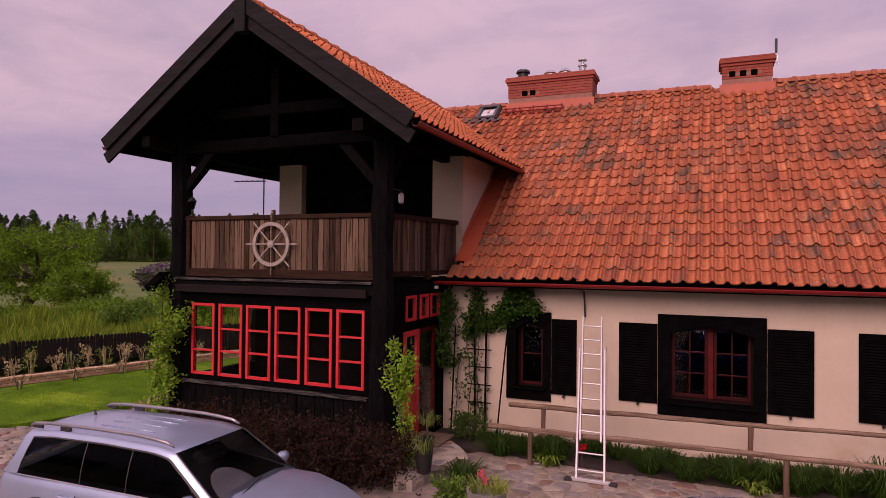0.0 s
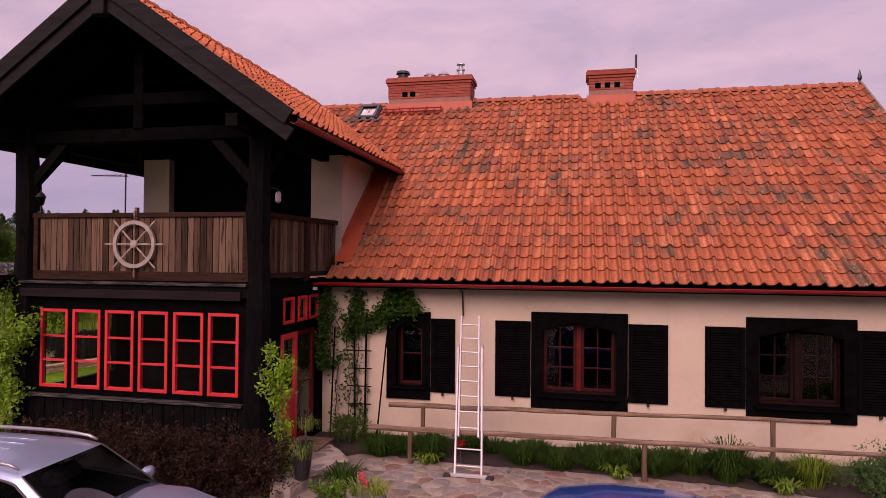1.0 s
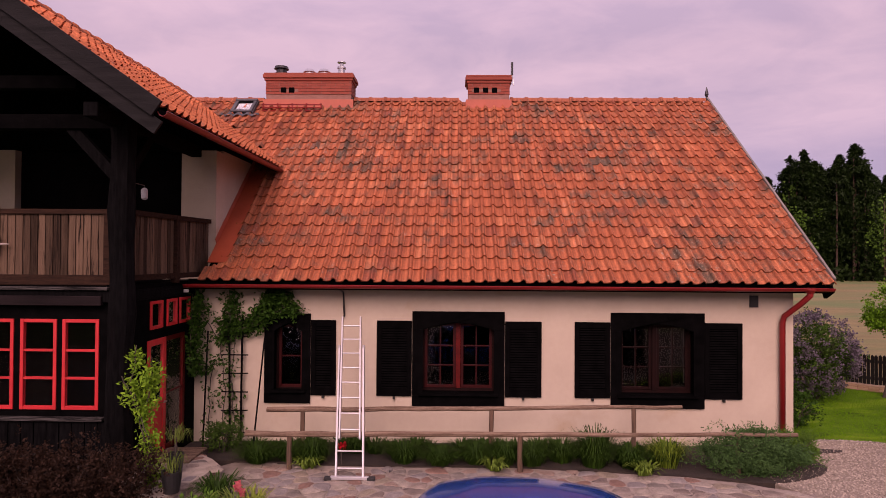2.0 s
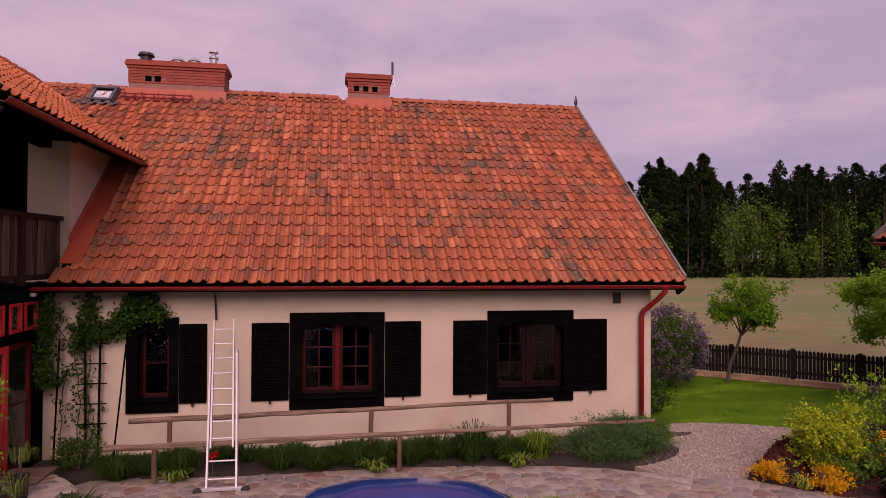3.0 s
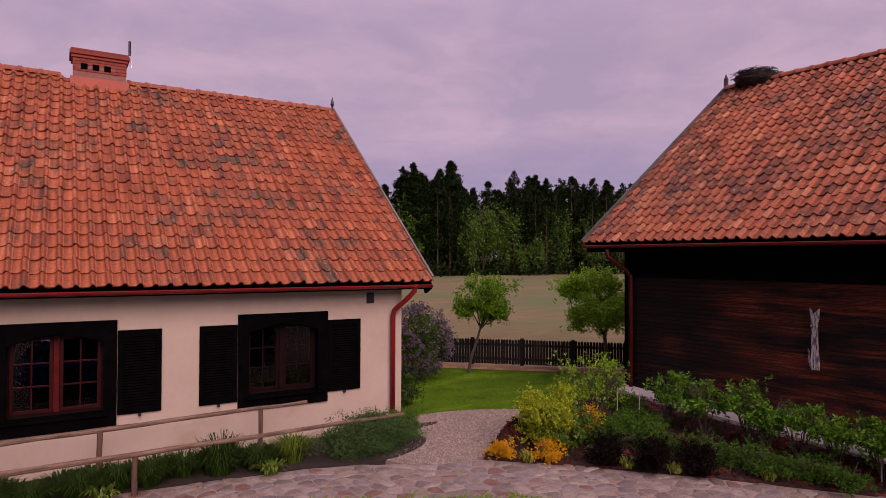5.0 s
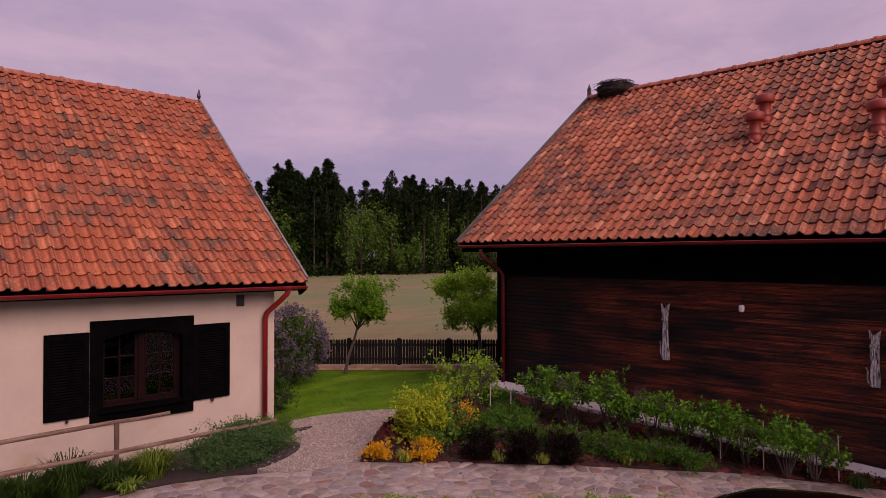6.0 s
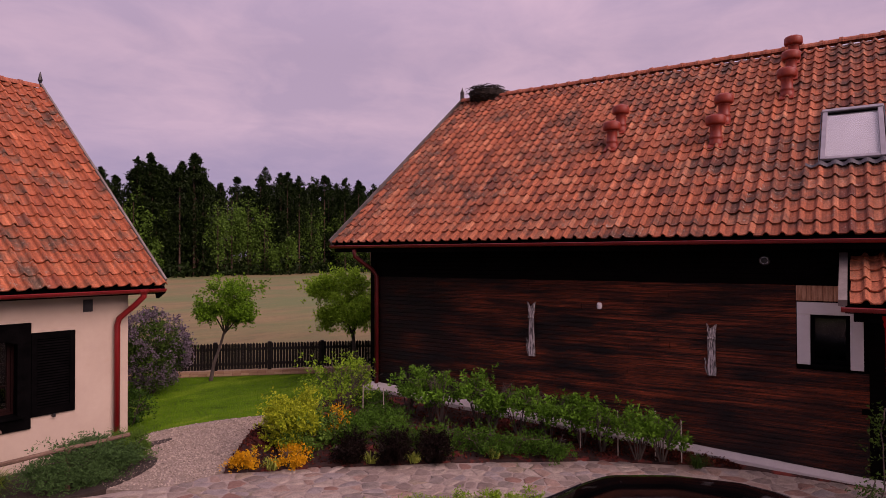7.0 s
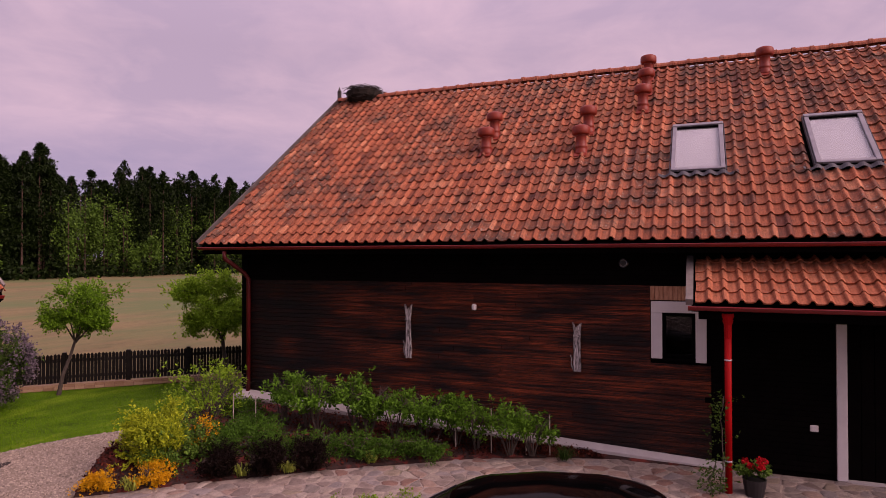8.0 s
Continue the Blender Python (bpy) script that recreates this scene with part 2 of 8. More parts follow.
BROWN_RAIL = shade("brown_rail", (0.006, 0.003, 0.002), (0.055, 0.026, 0.016), 5, 0.8, 0.5, 40, stretch=(0.6, 5, 5), spec=0.1, fine=0.4)
RED_PAINT = shade("red_paint", (0.58, 0.022, 0.024), (0.74, 0.04, 0.04), 5, 0.42, 0.15)
DARK_RED = shade("dark_red_paint", (0.075, 0.004, 0.003), (0.14, 0.008, 0.006), 5, 0.5, 0.15, spec=0.15)
MAROON = shade("maroon_paint", (0.026, 0.0015, 0.0015), (0.05, 0.003, 0.003), 5, 0.5, 0.15, spec=0.15)
# near-black version of the window red, for outer frames and the right window
DEEP_MAROON = shade("blackish_maroon_paint", (0.007, 0.0015, 0.0012), (0.016, 0.003, 0.0025), 5, 0.6, 0.2, spec=0.1)
GUTTER_RED = shade("gutter_red", (0.20, 0.008, 0.008), (0.28, 0.014, 0.012), 3, 0.42, 0.05)
# dull gutter red, darkened further: shade on the barn downpipe put into the colour
PIPE_RED_SHADED = shade("shaded_pipe_red", (0.075, 0.005, 0.005), (0.13, 0.008, 0.007), 3, 0.5, 0.05, spec=0.25)
POST_RED = shade("post_red", (0.42, 0.008, 0.006), (0.54, 0.014, 0.010), 3, 0.5, 0.05, spec=0.1)
FLASH_RED = shade("flashing_red", (0.44, 0.075, 0.03), (0.56, 0.10, 0.04), 2.5, 0.5, 0.1)
LEAD = shade("lead_sheet", (0.05, 0.05, 0.058), (0.11, 0.11, 0.125), 5, 0.7, 0.2, spec=0.3)
FRAME_GREY = shade("grey_frame_metal", (0.22, 0.22, 0.25), (0.32, 0.32, 0.36), 5, 0.55, 0.1, spec=0.4)
VERGE_WOOD = shade("verge_wood", (0.13, 0.115, 0.105), (0.27, 0.235, 0.215), 4, 0.8, 0.5, 30)
OLD_VERGE = shade("old_verge_wood", (0.05, 0.043, 0.04), (0.14, 0.12, 0.11), 4, 0.8, 0.5, 30)
WHITE_PAINT = shade("white_paint", (0.70, 0.69, 0.68), (0.80, 0.79, 0.77), 3, 0.6, 0.1)
ALU = shade("aluminium", (0.48, 0.47, 0.49), (0.60, 0.59, 0.61), 6, 0.45, 0.05, metal=0.35)
STEEL = shade("steel", (0.55, 0.55, 0.56), (0.7, 0.7, 0.7), 6, 0.3, 0.05, metal=1.0)
DARK_METAL = shade("dark_metal", (0.02, 0.02, 0.022), (0.05, 0.05, 0.052), 5, 0.45, 0.1, metal=0.5)
BRICK_RED = shade("red_brick", (0.26, 0.045, 0.026), (0.40, 0.085, 0.048), 8, 0.85, 0.4, 60, random_mix=0.4)
LINTEL_BRICK = shade("lintel_brick", (0.34, 0.13, 0.065), (0.78, 0.44, 0.27), 7, 0.85, 0.4, 50, stretch=(5, 5, 0.7), spec=0.2)
BRICK_YARD = shade("edging_brick", (0.36, 0.20, 0.11), (0.62, 0.43, 0.27), 8, 0.85, 0.4, 60, random_mix=0.5)
MORTAR = shade("mortar", (0.28, 0.12, 0.09), (0.36, 0.18, 0.14), 10, 0.9, 0.4)
CONCRETE = shade("concrete", (0.40, 0.385, 0.38), (0.52, 0.505, 0.495), 3, 0.85, 0.4, 40)
GREY_WOOD = shade("grey_wood", (0.09, 0.055, 0.036), (0.36, 0.25, 0.18), 4, 0.85, 0.9, 30, stretch=(0.5, 6, 6), fine=0.45, span=(0.36, 0.66), spec=0.15)
POST_WOOD = shade("post_wood", (0.06, 0.035, 0.022), (0.20, 0.115, 0.07), 5, 0.8, 0.5, 30, stretch=(5, 5, 0.5))
BARN_BOARD = shade("barn_board", (0.003, 0.0014, 0.001), (0.90, 0.170, 0.050), 3.0, 0.5, 1.0, 22, stretch=(0.35, 0.35, 24), random_mix=0.06,
                   coords="world", spec=0.22, c3=(0.006, 0.0022, 0.0016), c3_scale=1.0, c3_at=(0.42, 0.62), c3_stretch=(0.6, 0.6, 3.2), fine=0.5, span=(0.48, 0.76))


def ragged_field(m, centre, reach):
    """Scales the colour: full in one wide ragged field, nearly black outside it."""
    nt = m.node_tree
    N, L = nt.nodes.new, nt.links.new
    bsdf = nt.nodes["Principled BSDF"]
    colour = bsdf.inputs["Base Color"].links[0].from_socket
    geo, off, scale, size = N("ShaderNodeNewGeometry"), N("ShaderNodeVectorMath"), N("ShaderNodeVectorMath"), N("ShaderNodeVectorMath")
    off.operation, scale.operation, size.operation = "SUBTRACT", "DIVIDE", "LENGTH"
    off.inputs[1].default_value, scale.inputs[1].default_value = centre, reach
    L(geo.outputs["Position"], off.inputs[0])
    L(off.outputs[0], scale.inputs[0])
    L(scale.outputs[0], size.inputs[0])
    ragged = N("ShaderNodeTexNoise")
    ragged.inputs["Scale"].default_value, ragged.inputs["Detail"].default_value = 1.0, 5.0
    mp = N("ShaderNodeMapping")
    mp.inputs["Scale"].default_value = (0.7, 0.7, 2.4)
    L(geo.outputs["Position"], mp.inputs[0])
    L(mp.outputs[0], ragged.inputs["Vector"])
    add, field_level = N("ShaderNodeMath"), N("ShaderNodeMapRange")
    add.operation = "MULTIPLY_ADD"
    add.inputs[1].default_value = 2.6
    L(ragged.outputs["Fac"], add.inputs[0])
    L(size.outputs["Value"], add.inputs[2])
    field_level.inputs["From Min"].default_value, field_level.inputs["From Max"].default_value = 1.55, 2.60
    field_level.inputs["To Min"].default_value, field_level.inputs["To Max"].default_value = 1.08, 0.09
    L(add.outputs[0], field_level.inputs["Value"])
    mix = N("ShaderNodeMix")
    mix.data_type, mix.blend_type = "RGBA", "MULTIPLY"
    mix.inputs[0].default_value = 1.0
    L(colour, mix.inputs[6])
    L(field_level.outputs["Result"], mix.inputs[7])
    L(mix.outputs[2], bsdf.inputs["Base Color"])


ragged_field(BARN_BOARD, (11.9, 3.2, 1.9), (6.0, 4.6, 1.75))
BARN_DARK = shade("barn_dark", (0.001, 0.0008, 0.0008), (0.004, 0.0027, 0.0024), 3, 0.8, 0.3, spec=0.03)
# near black: the darkness of the rooms is put into their surfaces
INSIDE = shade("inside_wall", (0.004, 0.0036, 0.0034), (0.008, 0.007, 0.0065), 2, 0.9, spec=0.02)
GLASS = glass_mat("window_glass", ior=1.31)
OLD_GLASS = glass_mat("old_window_glass", ior=1.13)
SKY_GLASS = glass_mat("skylight_glass", ior=1.45)
# pale grey for reflections painted behind skylight panes and a windscreen
REFLECT_GREY = shade("reflection_grey", (0.30, 0.29, 0.33), (0.36, 0.35, 0.39), 3, 0.8)
CAR_GLASS = glass_mat("car_glass", (0.01, 0.012, 0.012), ior=1.13)
SCREEN_GLASS = glass_mat("screen_glass", (0.34, 0.36, 0.36), ior=1.10)
SILVER = coat_mat("silver_paint", (0.37, 0.47, 0.64), 0.6, 0.40, 0.8, 0.5, 0.22)
BLUE = coat_mat("blue_paint", (0.0, 0.095, 0.44), 0.5, 0.18, 0.35, 0.4)
BLACK_CAR = coat_mat("black_paint", (0.0008, 0.0008, 0.001), 0.0, 0.08, 0.0, 0.07)
RUBBER = shade("rubber", (0.012, 0.012, 0.012), (0.03, 0.03, 0.03), 20, 0.8, 0.3)
PLASTIC = shade("black_plastic", (0.012, 0.012, 0.013), (0.022, 0.022, 0.024), 20, 0.5)
CABIN_BLACK = shade("cabin_black", (0.004, 0.004, 0.004), (0.009, 0.009, 0.009), 8, 0.8, spec=0.1)
RAIL_ALU = shade("rail_aluminium", (0.30, 0.30, 0.32), (0.42, 0.42, 0.44), 6, 0.35, metal=0.7)
SEAT = shade("seat_cloth", (0.03, 0.03, 0.03), (0.06, 0.06, 0.06), 20, 0.9)
LAMP_GLASS = shade("lamp_glass", (0.5, 0.5, 0.52), (0.7, 0.7, 0.72), 6, 0.15)
TAIL_RED = shade("tail_red", (0.3, 0.01, 0.01), (0.4, 0.02, 0.02), 6, 0.15)


def stone_mix(name):
    """Fieldstones: each one its own colour out of pink, beige, grey and rust, with mineral grain and lichen."""
    m = shade(name, (0.50, 0.48, 0.46), (1.2, 1.15, 1.12), 7, 0.9, 1.0, 18, coords="world", fine=0.55, span=(0.34, 0.66))
    nt = m.node_tree
    N, L = nt.nodes.new, nt.links.new
    bsdf = nt.nodes["Principled BSDF"]
    grain = bsdf.inputs["Base Color"].links[0].from_socket
    oi, ge, s, f = N("ShaderNodeObjectInfo"), N("ShaderNodeNewGeometry"), N("ShaderNodeMath"), N("ShaderNodeMath")
    s.operation, f.operation = "ADD", "FRACT"
    L(oi.outputs["Random"], s.inputs[0])
    L(ge.outputs["Random Per Island"], s.inputs[1])
    L(s.outputs[0], f.inputs[0])
    ramp = N("ShaderNodeValToRGB")
    ramp.color_ramp.interpolation = "CONSTANT"
    tones = ((0.34, 0.285, 0.24), (0.27, 0.225, 0.195), (0.38, 0.335, 0.28), (0.235, 0.21, 0.185), (0.31, 0.265, 0.20), (0.26, 0.155, 0.12), (0.30, 0.275, 0.26), (0.41, 0.365, 0.31), (0.22, 0.18, 0.155), (0.34, 0.25, 0.20), (0.26, 0.24, 0.23))
    els = ramp.color_ramp.elements
    els[0].color, els[1].color, els[1].position = (*tones[0], 1), (*tones[-1], 1), 1 - 1 / len(tones)
    for k, t in enumerate(tones[1:-1]):
        els.new((k + 1) / len(tones)).color = (*t, 1)
    L(f.outputs[0], ramp.inputs["Fac"])
    mx = N("ShaderNodeMix")
    mx.data_type, mx.blend_type = "RGBA", "MULTIPLY"
    mx.inputs[0].default_value = 1.0
    L(ramp.outputs["Color"], mx.inputs[6])
    L(grain, mx.inputs[7])
    L(mx.outputs[2], bsdf.inputs["Base Color"])
    return m


PAVE_STONE = stone_mix("paving_stone")
SOIL = shade("soil", (0.012, 0.008, 0.006), (0.045, 0.03, 0.021), 5, 0.95, 0.8, 40)
JOINT = shade("joint_sand", (0.20, 0.160, 0.130), (0.33, 0.27, 0.225), 6, 0.95, 0.6, 60, c3=(0.10, 0.12, 0.05), c3_scale=1.2)
MEADOW = shade("meadow_turf", (0.040, 0.09, 0.006), (0.105, 0.155, 0.012), 0.25, 0.95, 1.0, 8, fine=0.4, c3=(0.17, 0.135, 0.024), c3_scale=0.03, c3_at=(0.54, 0.66))
BARK_CHIP = shade("bark_chip", (0.008, 0.004, 0.003), (0.15, 0.032, 0.018), 6, 0.9, random_mix=0.8, spec=0.1)
PALE_JOINT = shade("pale_joint", (0.25, 0.20, 0.165), (0.40, 0.335, 0.285), 8, 0.95, 0.7, 60, c3=(0.16, 0.15, 0.09), c3_scale=1.2, c3_at=(0.56, 0.7))
BARK_MULCH = shade("bark_mulch", (0.008, 0.0035, 0.0025), (0.045, 0.014, 0.009), 12, 0.95, 0.9, 50, c3=(0.20, 0.026, 0.015), c3_scale=2.6, c3_at=(0.50, 0.62))
GRAVEL = shade("gravel", (0.15, 0.12, 0.092), (0.42, 0.350, 0.28), 30, 0.9, 1.0, 120, fine=0.6)
PEBBLE = shade("pebble", (0.15, 0.12, 0.095), (0.54, 0.455, 0.37), 20, 0.85, random_mix=0.8)
LAWN = shade("lawn_grass", (0.022, 0.080, 0.003), (0.115, 0.265, 0.010), 1.6, 0.95, 0.6, 90, fine=0.35, c3=(0.20, 0.36, 0.02), c3_scale=0.5, c3_at=(0.52, 0.66), c3_stretch=(0.6, 1.6, 1.0), spec=0.1)
FIELD = shade("field_grass", (0.14, 0.11, 0.038), (0.29, 0.22, 0.082), 0.5, 0.95, 1.0, 8, fine=0.45, c3=(0.12, 0.165, 0.045), c3_scale=0.05, c3_at=(0.43, 0.57),
              stretch=(0.7, 1.6, 1))
BARK = shade("bark", (0.03, 0.024, 0.019), (0.11, 0.085, 0.068), 8, 0.9, 0.8, 30, stretch=(3, 3, 0.6))
PINE_BARK = shade("pine_bark", (0.05, 0.03, 0.022), (0.13, 0.075, 0.05), 3, 0.9, 0.5)
TWIG = shade("twig", (0.008, 0.007, 0.005), (0.04, 0.032, 0.022), 12, 0.9, 0.3, random_mix=0.6)
LEAF_PINE = leaf_mat("pine_needles", (0.003, 0.008, 0.003), (0.018, 0.037, 0.011), (0.042, 0.072, 0.020), see=0.12, gain=1.0)
LEAF_FAR = leaf_mat("far_needles", (0.008, 0.020, 0.007), (0.035, 0.066, 0.018), (0.08, 0.13, 0.03))
LEAF_WOOD = leaf_mat("woodland_leaves", (0.018, 0.042, 0.011), (0.065, 0.125, 0.026), (0.15, 0.23, 0.045))
LEAF_TREE = leaf_mat("tree_leaves", (0.010, 0.030, 0.005), (0.10, 0.185, 0.017), (0.33, 0.43, 0.042))
LEAF_DARK = leaf_mat("dark_leaves", (0.012, 0.030, 0.009), (0.045, 0.085, 0.02), (0.075, 0.12, 0.03))
LEAF_SHRUB = leaf_mat("shrub_leaves", (0.025, 0.060, 0.014), (0.075, 0.14, 0.03), (0.12, 0.19, 0.045))
LEAF_VINE = leaf_mat("vine_leaves", (0.006, 0.018, 0.005), (0.024, 0.066, 0.012), (0.15, 0.22, 0.045))
LEAF_HOP = leaf_mat("hop_leaves", (0.05, 0.115, 0.014), (0.15, 0.25, 0.03), (0.42, 0.40, 0.06))
LEAF_GOLD = leaf_mat("golden_leaves", (0.05, 0.095, 0.008), (0.36, 0.38, 0.03), (0.66, 0.60, 0.07), gain=1.5)
LEAF_ORANGE = leaf_mat("orange_leaves", (0.45, 0.19, 0.01), (0.80, 0.38, 0.015), (0.85, 0.52, 0.03), gain=1.15)
LEAF_PLUM = leaf_mat("plum_leaves", (0.006, 0.0035, 0.004), (0.02, 0.009, 0.010), (0.04, 0.018, 0.018), gain=0.8)
LEAF_BERRY = leaf_mat("berry_leaves", (0.006, 0.026, 0.005), (0.075, 0.180, 0.022), (0.24, 0.40, 0.06))
LEAF_FRUIT = leaf_mat("fruit_tree_leaves", (0.014, 0.042, 0.006), (0.11, 0.24, 0.020), (0.28, 0.45, 0.045), see=0.3)
LEAF_LOW = leaf_mat("ground_bush_leaves", (0.005, 0.018, 0.005), (0.045, 0.115, 0.016), (0.12, 0.22, 0.035))
LEAF_EDGE = leaf_mat("edging_leaves", (0.045, 0.105, 0.012), (0.17, 0.27, 0.03), (0.27, 0.35, 0.05), see=0.35)
LEAF_LIME = leaf_mat("light_tree_leaves", (0.06, 0.13, 0.016), (0.23, 0.36, 0.045), (0.38, 0.50, 0.09), see=0.4)
LEAF_HOSTA = leaf_mat("rosette_leaves", (0.05, 0.09, 0.02), (0.15, 0.21, 0.05), (0.26, 0.28, 0.10), gain=1.2)
LEAF_HOP2 = leaf_mat("shaded_hop_leaves", (0.04, 0.09, 0.014), (0.13, 0.22, 0.03), (0.22, 0.31, 0.05))
LEAF_PURPLE = leaf_mat("purple_leaves", (0.006, 0.003, 0.004), (0.060, 0.028, 0.028), (0.24, 0.115, 0.105), gain=1.1)
LEAF_LILAC = leaf_mat("lilac_bloom", (0.17, 0.11, 0.24), (0.36, 0.27, 0.48), (0.44, 0.36, 0.56), gain=0.62)
LEAF_LAV = leaf_mat("sage_leaves", (0.010, 0.028, 0.014), (0.055, 0.11, 0.05), (0.15, 0.23, 0.115))
BLADE = leaf_mat("grass_blades", (0.005, 0.015, 0.004), (0.022, 0.050, 0.010), (0.075, 0.098, 0.024))
BLADE_DRY = leaf_mat("meadow_blades", (0.08, 0.11, 0.025), (0.22, 0.23, 0.06), (0.36, 0.33, 0.12))
MEADOW_BLADE = leaf_mat("wild_grass_blades", (0.03, 0.065, 0.010), (0.13, 0.165, 0.028), (0.42, 0.37, 0.12))
BLADE_STRIPED = leaf_mat("striped_blades", (0.03, 0.055, 0.014), (0.14, 0.17, 0.06), (0.40, 0.38, 0.22))
PETAL_RED = leaf_mat("red_petals", (0.5, 0.01, 0.02), (0.7, 0.03, 0.05), gain=1.0)
PETAL_PINK = leaf_mat("pink_petals", (0.6, 0.08, 0.18), (0.75, 0.2, 0.3), gain=1.0)
DRY_STEM = leaf_mat("dry_stems", (0.20, 0.14, 0.11), (0.38, 0.29, 0.24))


# ---- helpers for meshes ----
def mesh_of(name, bm, mat, smooth=False):
    bmesh.ops.recalc_face_normals(bm, faces=bm.faces[:])
    me = bpy.data.meshes.new(name)
    bm.to_mesh(me)
    bm.free()
    me.materials.append(mat)
    if smooth:
        me.polygons.foreach_set("use_smooth", [True] * len(me.polygons))
    return me


def part(name, bm, mat, parent=None, label="", smooth=False):
    """Links a bmesh as one mesh object under a thing or a part."""
    ob = new(name, mesh_of(name, bm, mat, smooth))
    if parent:
        ob.parent = parent
    return tagged(ob, label=label)


def soup(name, verts, faces, mat, parent=None, label="", kind=""):
    """Links plain lists of corners and faces as one mesh object."""
    me = bpy.data.meshes.new(name)
    me.from_pydata(np.asarray(verts).tolist(), [], np.asarray(faces).tolist())
    me.materials.append(mat)
    ob = new(name, me)
    if parent:
        ob.parent = parent
    return tagged(ob, label=label, kind=kind)


def thing(name, m, label, category, group="", kind=""):
    ob = new(name)
    ob.empty_display_size = 0.2
    ob.matrix_basis = m
    return tagged(ob, label, category, group, kind)


def add_box(bm, x0, x1, y0, y1, z0, z1, bevel=0.0):
    n = len(bm.verts)
    v = [bm.verts.new((x, y, z)) for x in (x0, x1) for y in (y0, y1) for z in (z0, z1)]
    fs = [bm.faces.new([v[i] for i in q]) for q in ((0, 1, 3, 2), (4, 6, 7, 5), (0, 4, 5, 1), (2, 3, 7, 6), (0, 2, 6, 4), (1, 5, 7, 3))]
    if bevel:
        bmesh.ops.bevel(bm, geom=list({e for f in fs for e in f.edges}), offset=bevel, segments=1, affect="EDGES")
    return v


def box(x0, x1, y0, y1, z0, z1, bevel=0.0):
    bm = bmesh.new()
    add_box(bm, x0, x1, y0, y1, z0, z1, bevel)
    return bm


def add_beam(bm, a, b, w, h, up=(0, 0, 1), bevel=0.0):
    """A squared timber from a to b, w wide and h high."""
    a, b = Vector(a), Vector(b)
    d = (b - a).normalized()
    s = d.cross(Vector(up))
    s = s.normalized() if s.length > 1e-4 else Vector((1, 0, 0))
    u = s.cross(d).normalized()
    v = [bm.verts.new(p + s * i * w / 2 + u * j * h / 2) for p in (a, b) for i in (-1, 1) for j in (-1, 1)]
    fs = [bm.faces.new([v[i] for i in q]) for q in ((0, 1, 3, 2), (4, 6, 7, 5), (0, 4, 5, 1), (2, 3, 7, 6), (0, 2, 6, 4), (1, 5, 7, 3))]
    if bevel:
        bmesh.ops.bevel(bm, geom=list({e for f in fs for e in f.edges}), offset=bevel, segments=1, affect="EDGES")


def beam(a, b, w, h, up=(0, 0, 1), bevel=0.0):
    bm = bmesh.new()
    add_beam(bm, a, b, w, h, up, bevel)
    return bm


def add_tube(bm, pts, r, sides=8, caps=True):
    """A round bar through pts; r: one radius or one for each point."""
    pts = [Vector(p) for p in pts]
    rs = [r] * len(pts) if isinstance(r, (int, float)) else r
    rings, ref = [], None
    for i, p in enumerate(pts):
        d = (pts[min(i + 1, len(pts) - 1)] - pts[max(i - 1, 0)]).normalized()
        if ref is None:
            ref = d.orthogonal().normalized()
        s = (ref - d * ref.dot(d)).normalized()
        ref = s
        u = d.cross(s)
        rings.append([bm.verts.new(p + (s * math.cos(2 * math.pi * k / sides) + u * math.sin(2 * math.pi * k / sides)) * rs[i]) for k in range(sides)])
    for a, b in zip(rings, rings[1:]):
        for k in range(sides):
            bm.faces.new((a[k], a[(k + 1) % sides], b[(k + 1) % sides], b[k]))
    if caps:
        bm.faces.new(rings[0][::-1])
        bm.faces.new(rings[-1])


def tube(pts, r, sides=8, caps=True):
    bm = bmesh.new()
    add_tube(bm, pts, r, sides, caps)
    return bm


def add_prism(bm, outline, y0, y1):
    """An outline of (x, z) drawn out from y0 to y1."""
    a = [bm.verts.new((x, y0, z)) for x, z in outline]
    b = [bm.verts.new((x, y1, z)) for x, z in outline]
    bm.faces.new(a)
    bm.faces.new(b[::-1])
    for i in range(len(a)):
        j = (i + 1) % len(a)
        bm.faces.new((a[i], b[i], b[j], a[j]))


def prism(outline, y0, y1):
    bm = bmesh.new()
    add_prism(bm, outline, y0, y1)
    return bm


def turned(profile, sides=16, at=(0, 0, 0)):
    """A turned body from (radius, height) pairs."""
    bm = bmesh.new()
    rings = [[bm.verts.new((at[0] + r * math.cos(2 * math.pi * k / sides), at[1] + r * math.sin(2 * math.pi * k / sides), at[2] + z)) for k in range(sides)]
             for r, z in profile]
    for a, b in zip(rings, rings[1:]):
        for k in range(sides):
            bm.faces.new((a[k], a[(k + 1) % sides], b[(k + 1) % sides], b[k]))
    bm.faces.new(rings[0][::-1])
    bm.faces.new(rings[-1])
    return bm


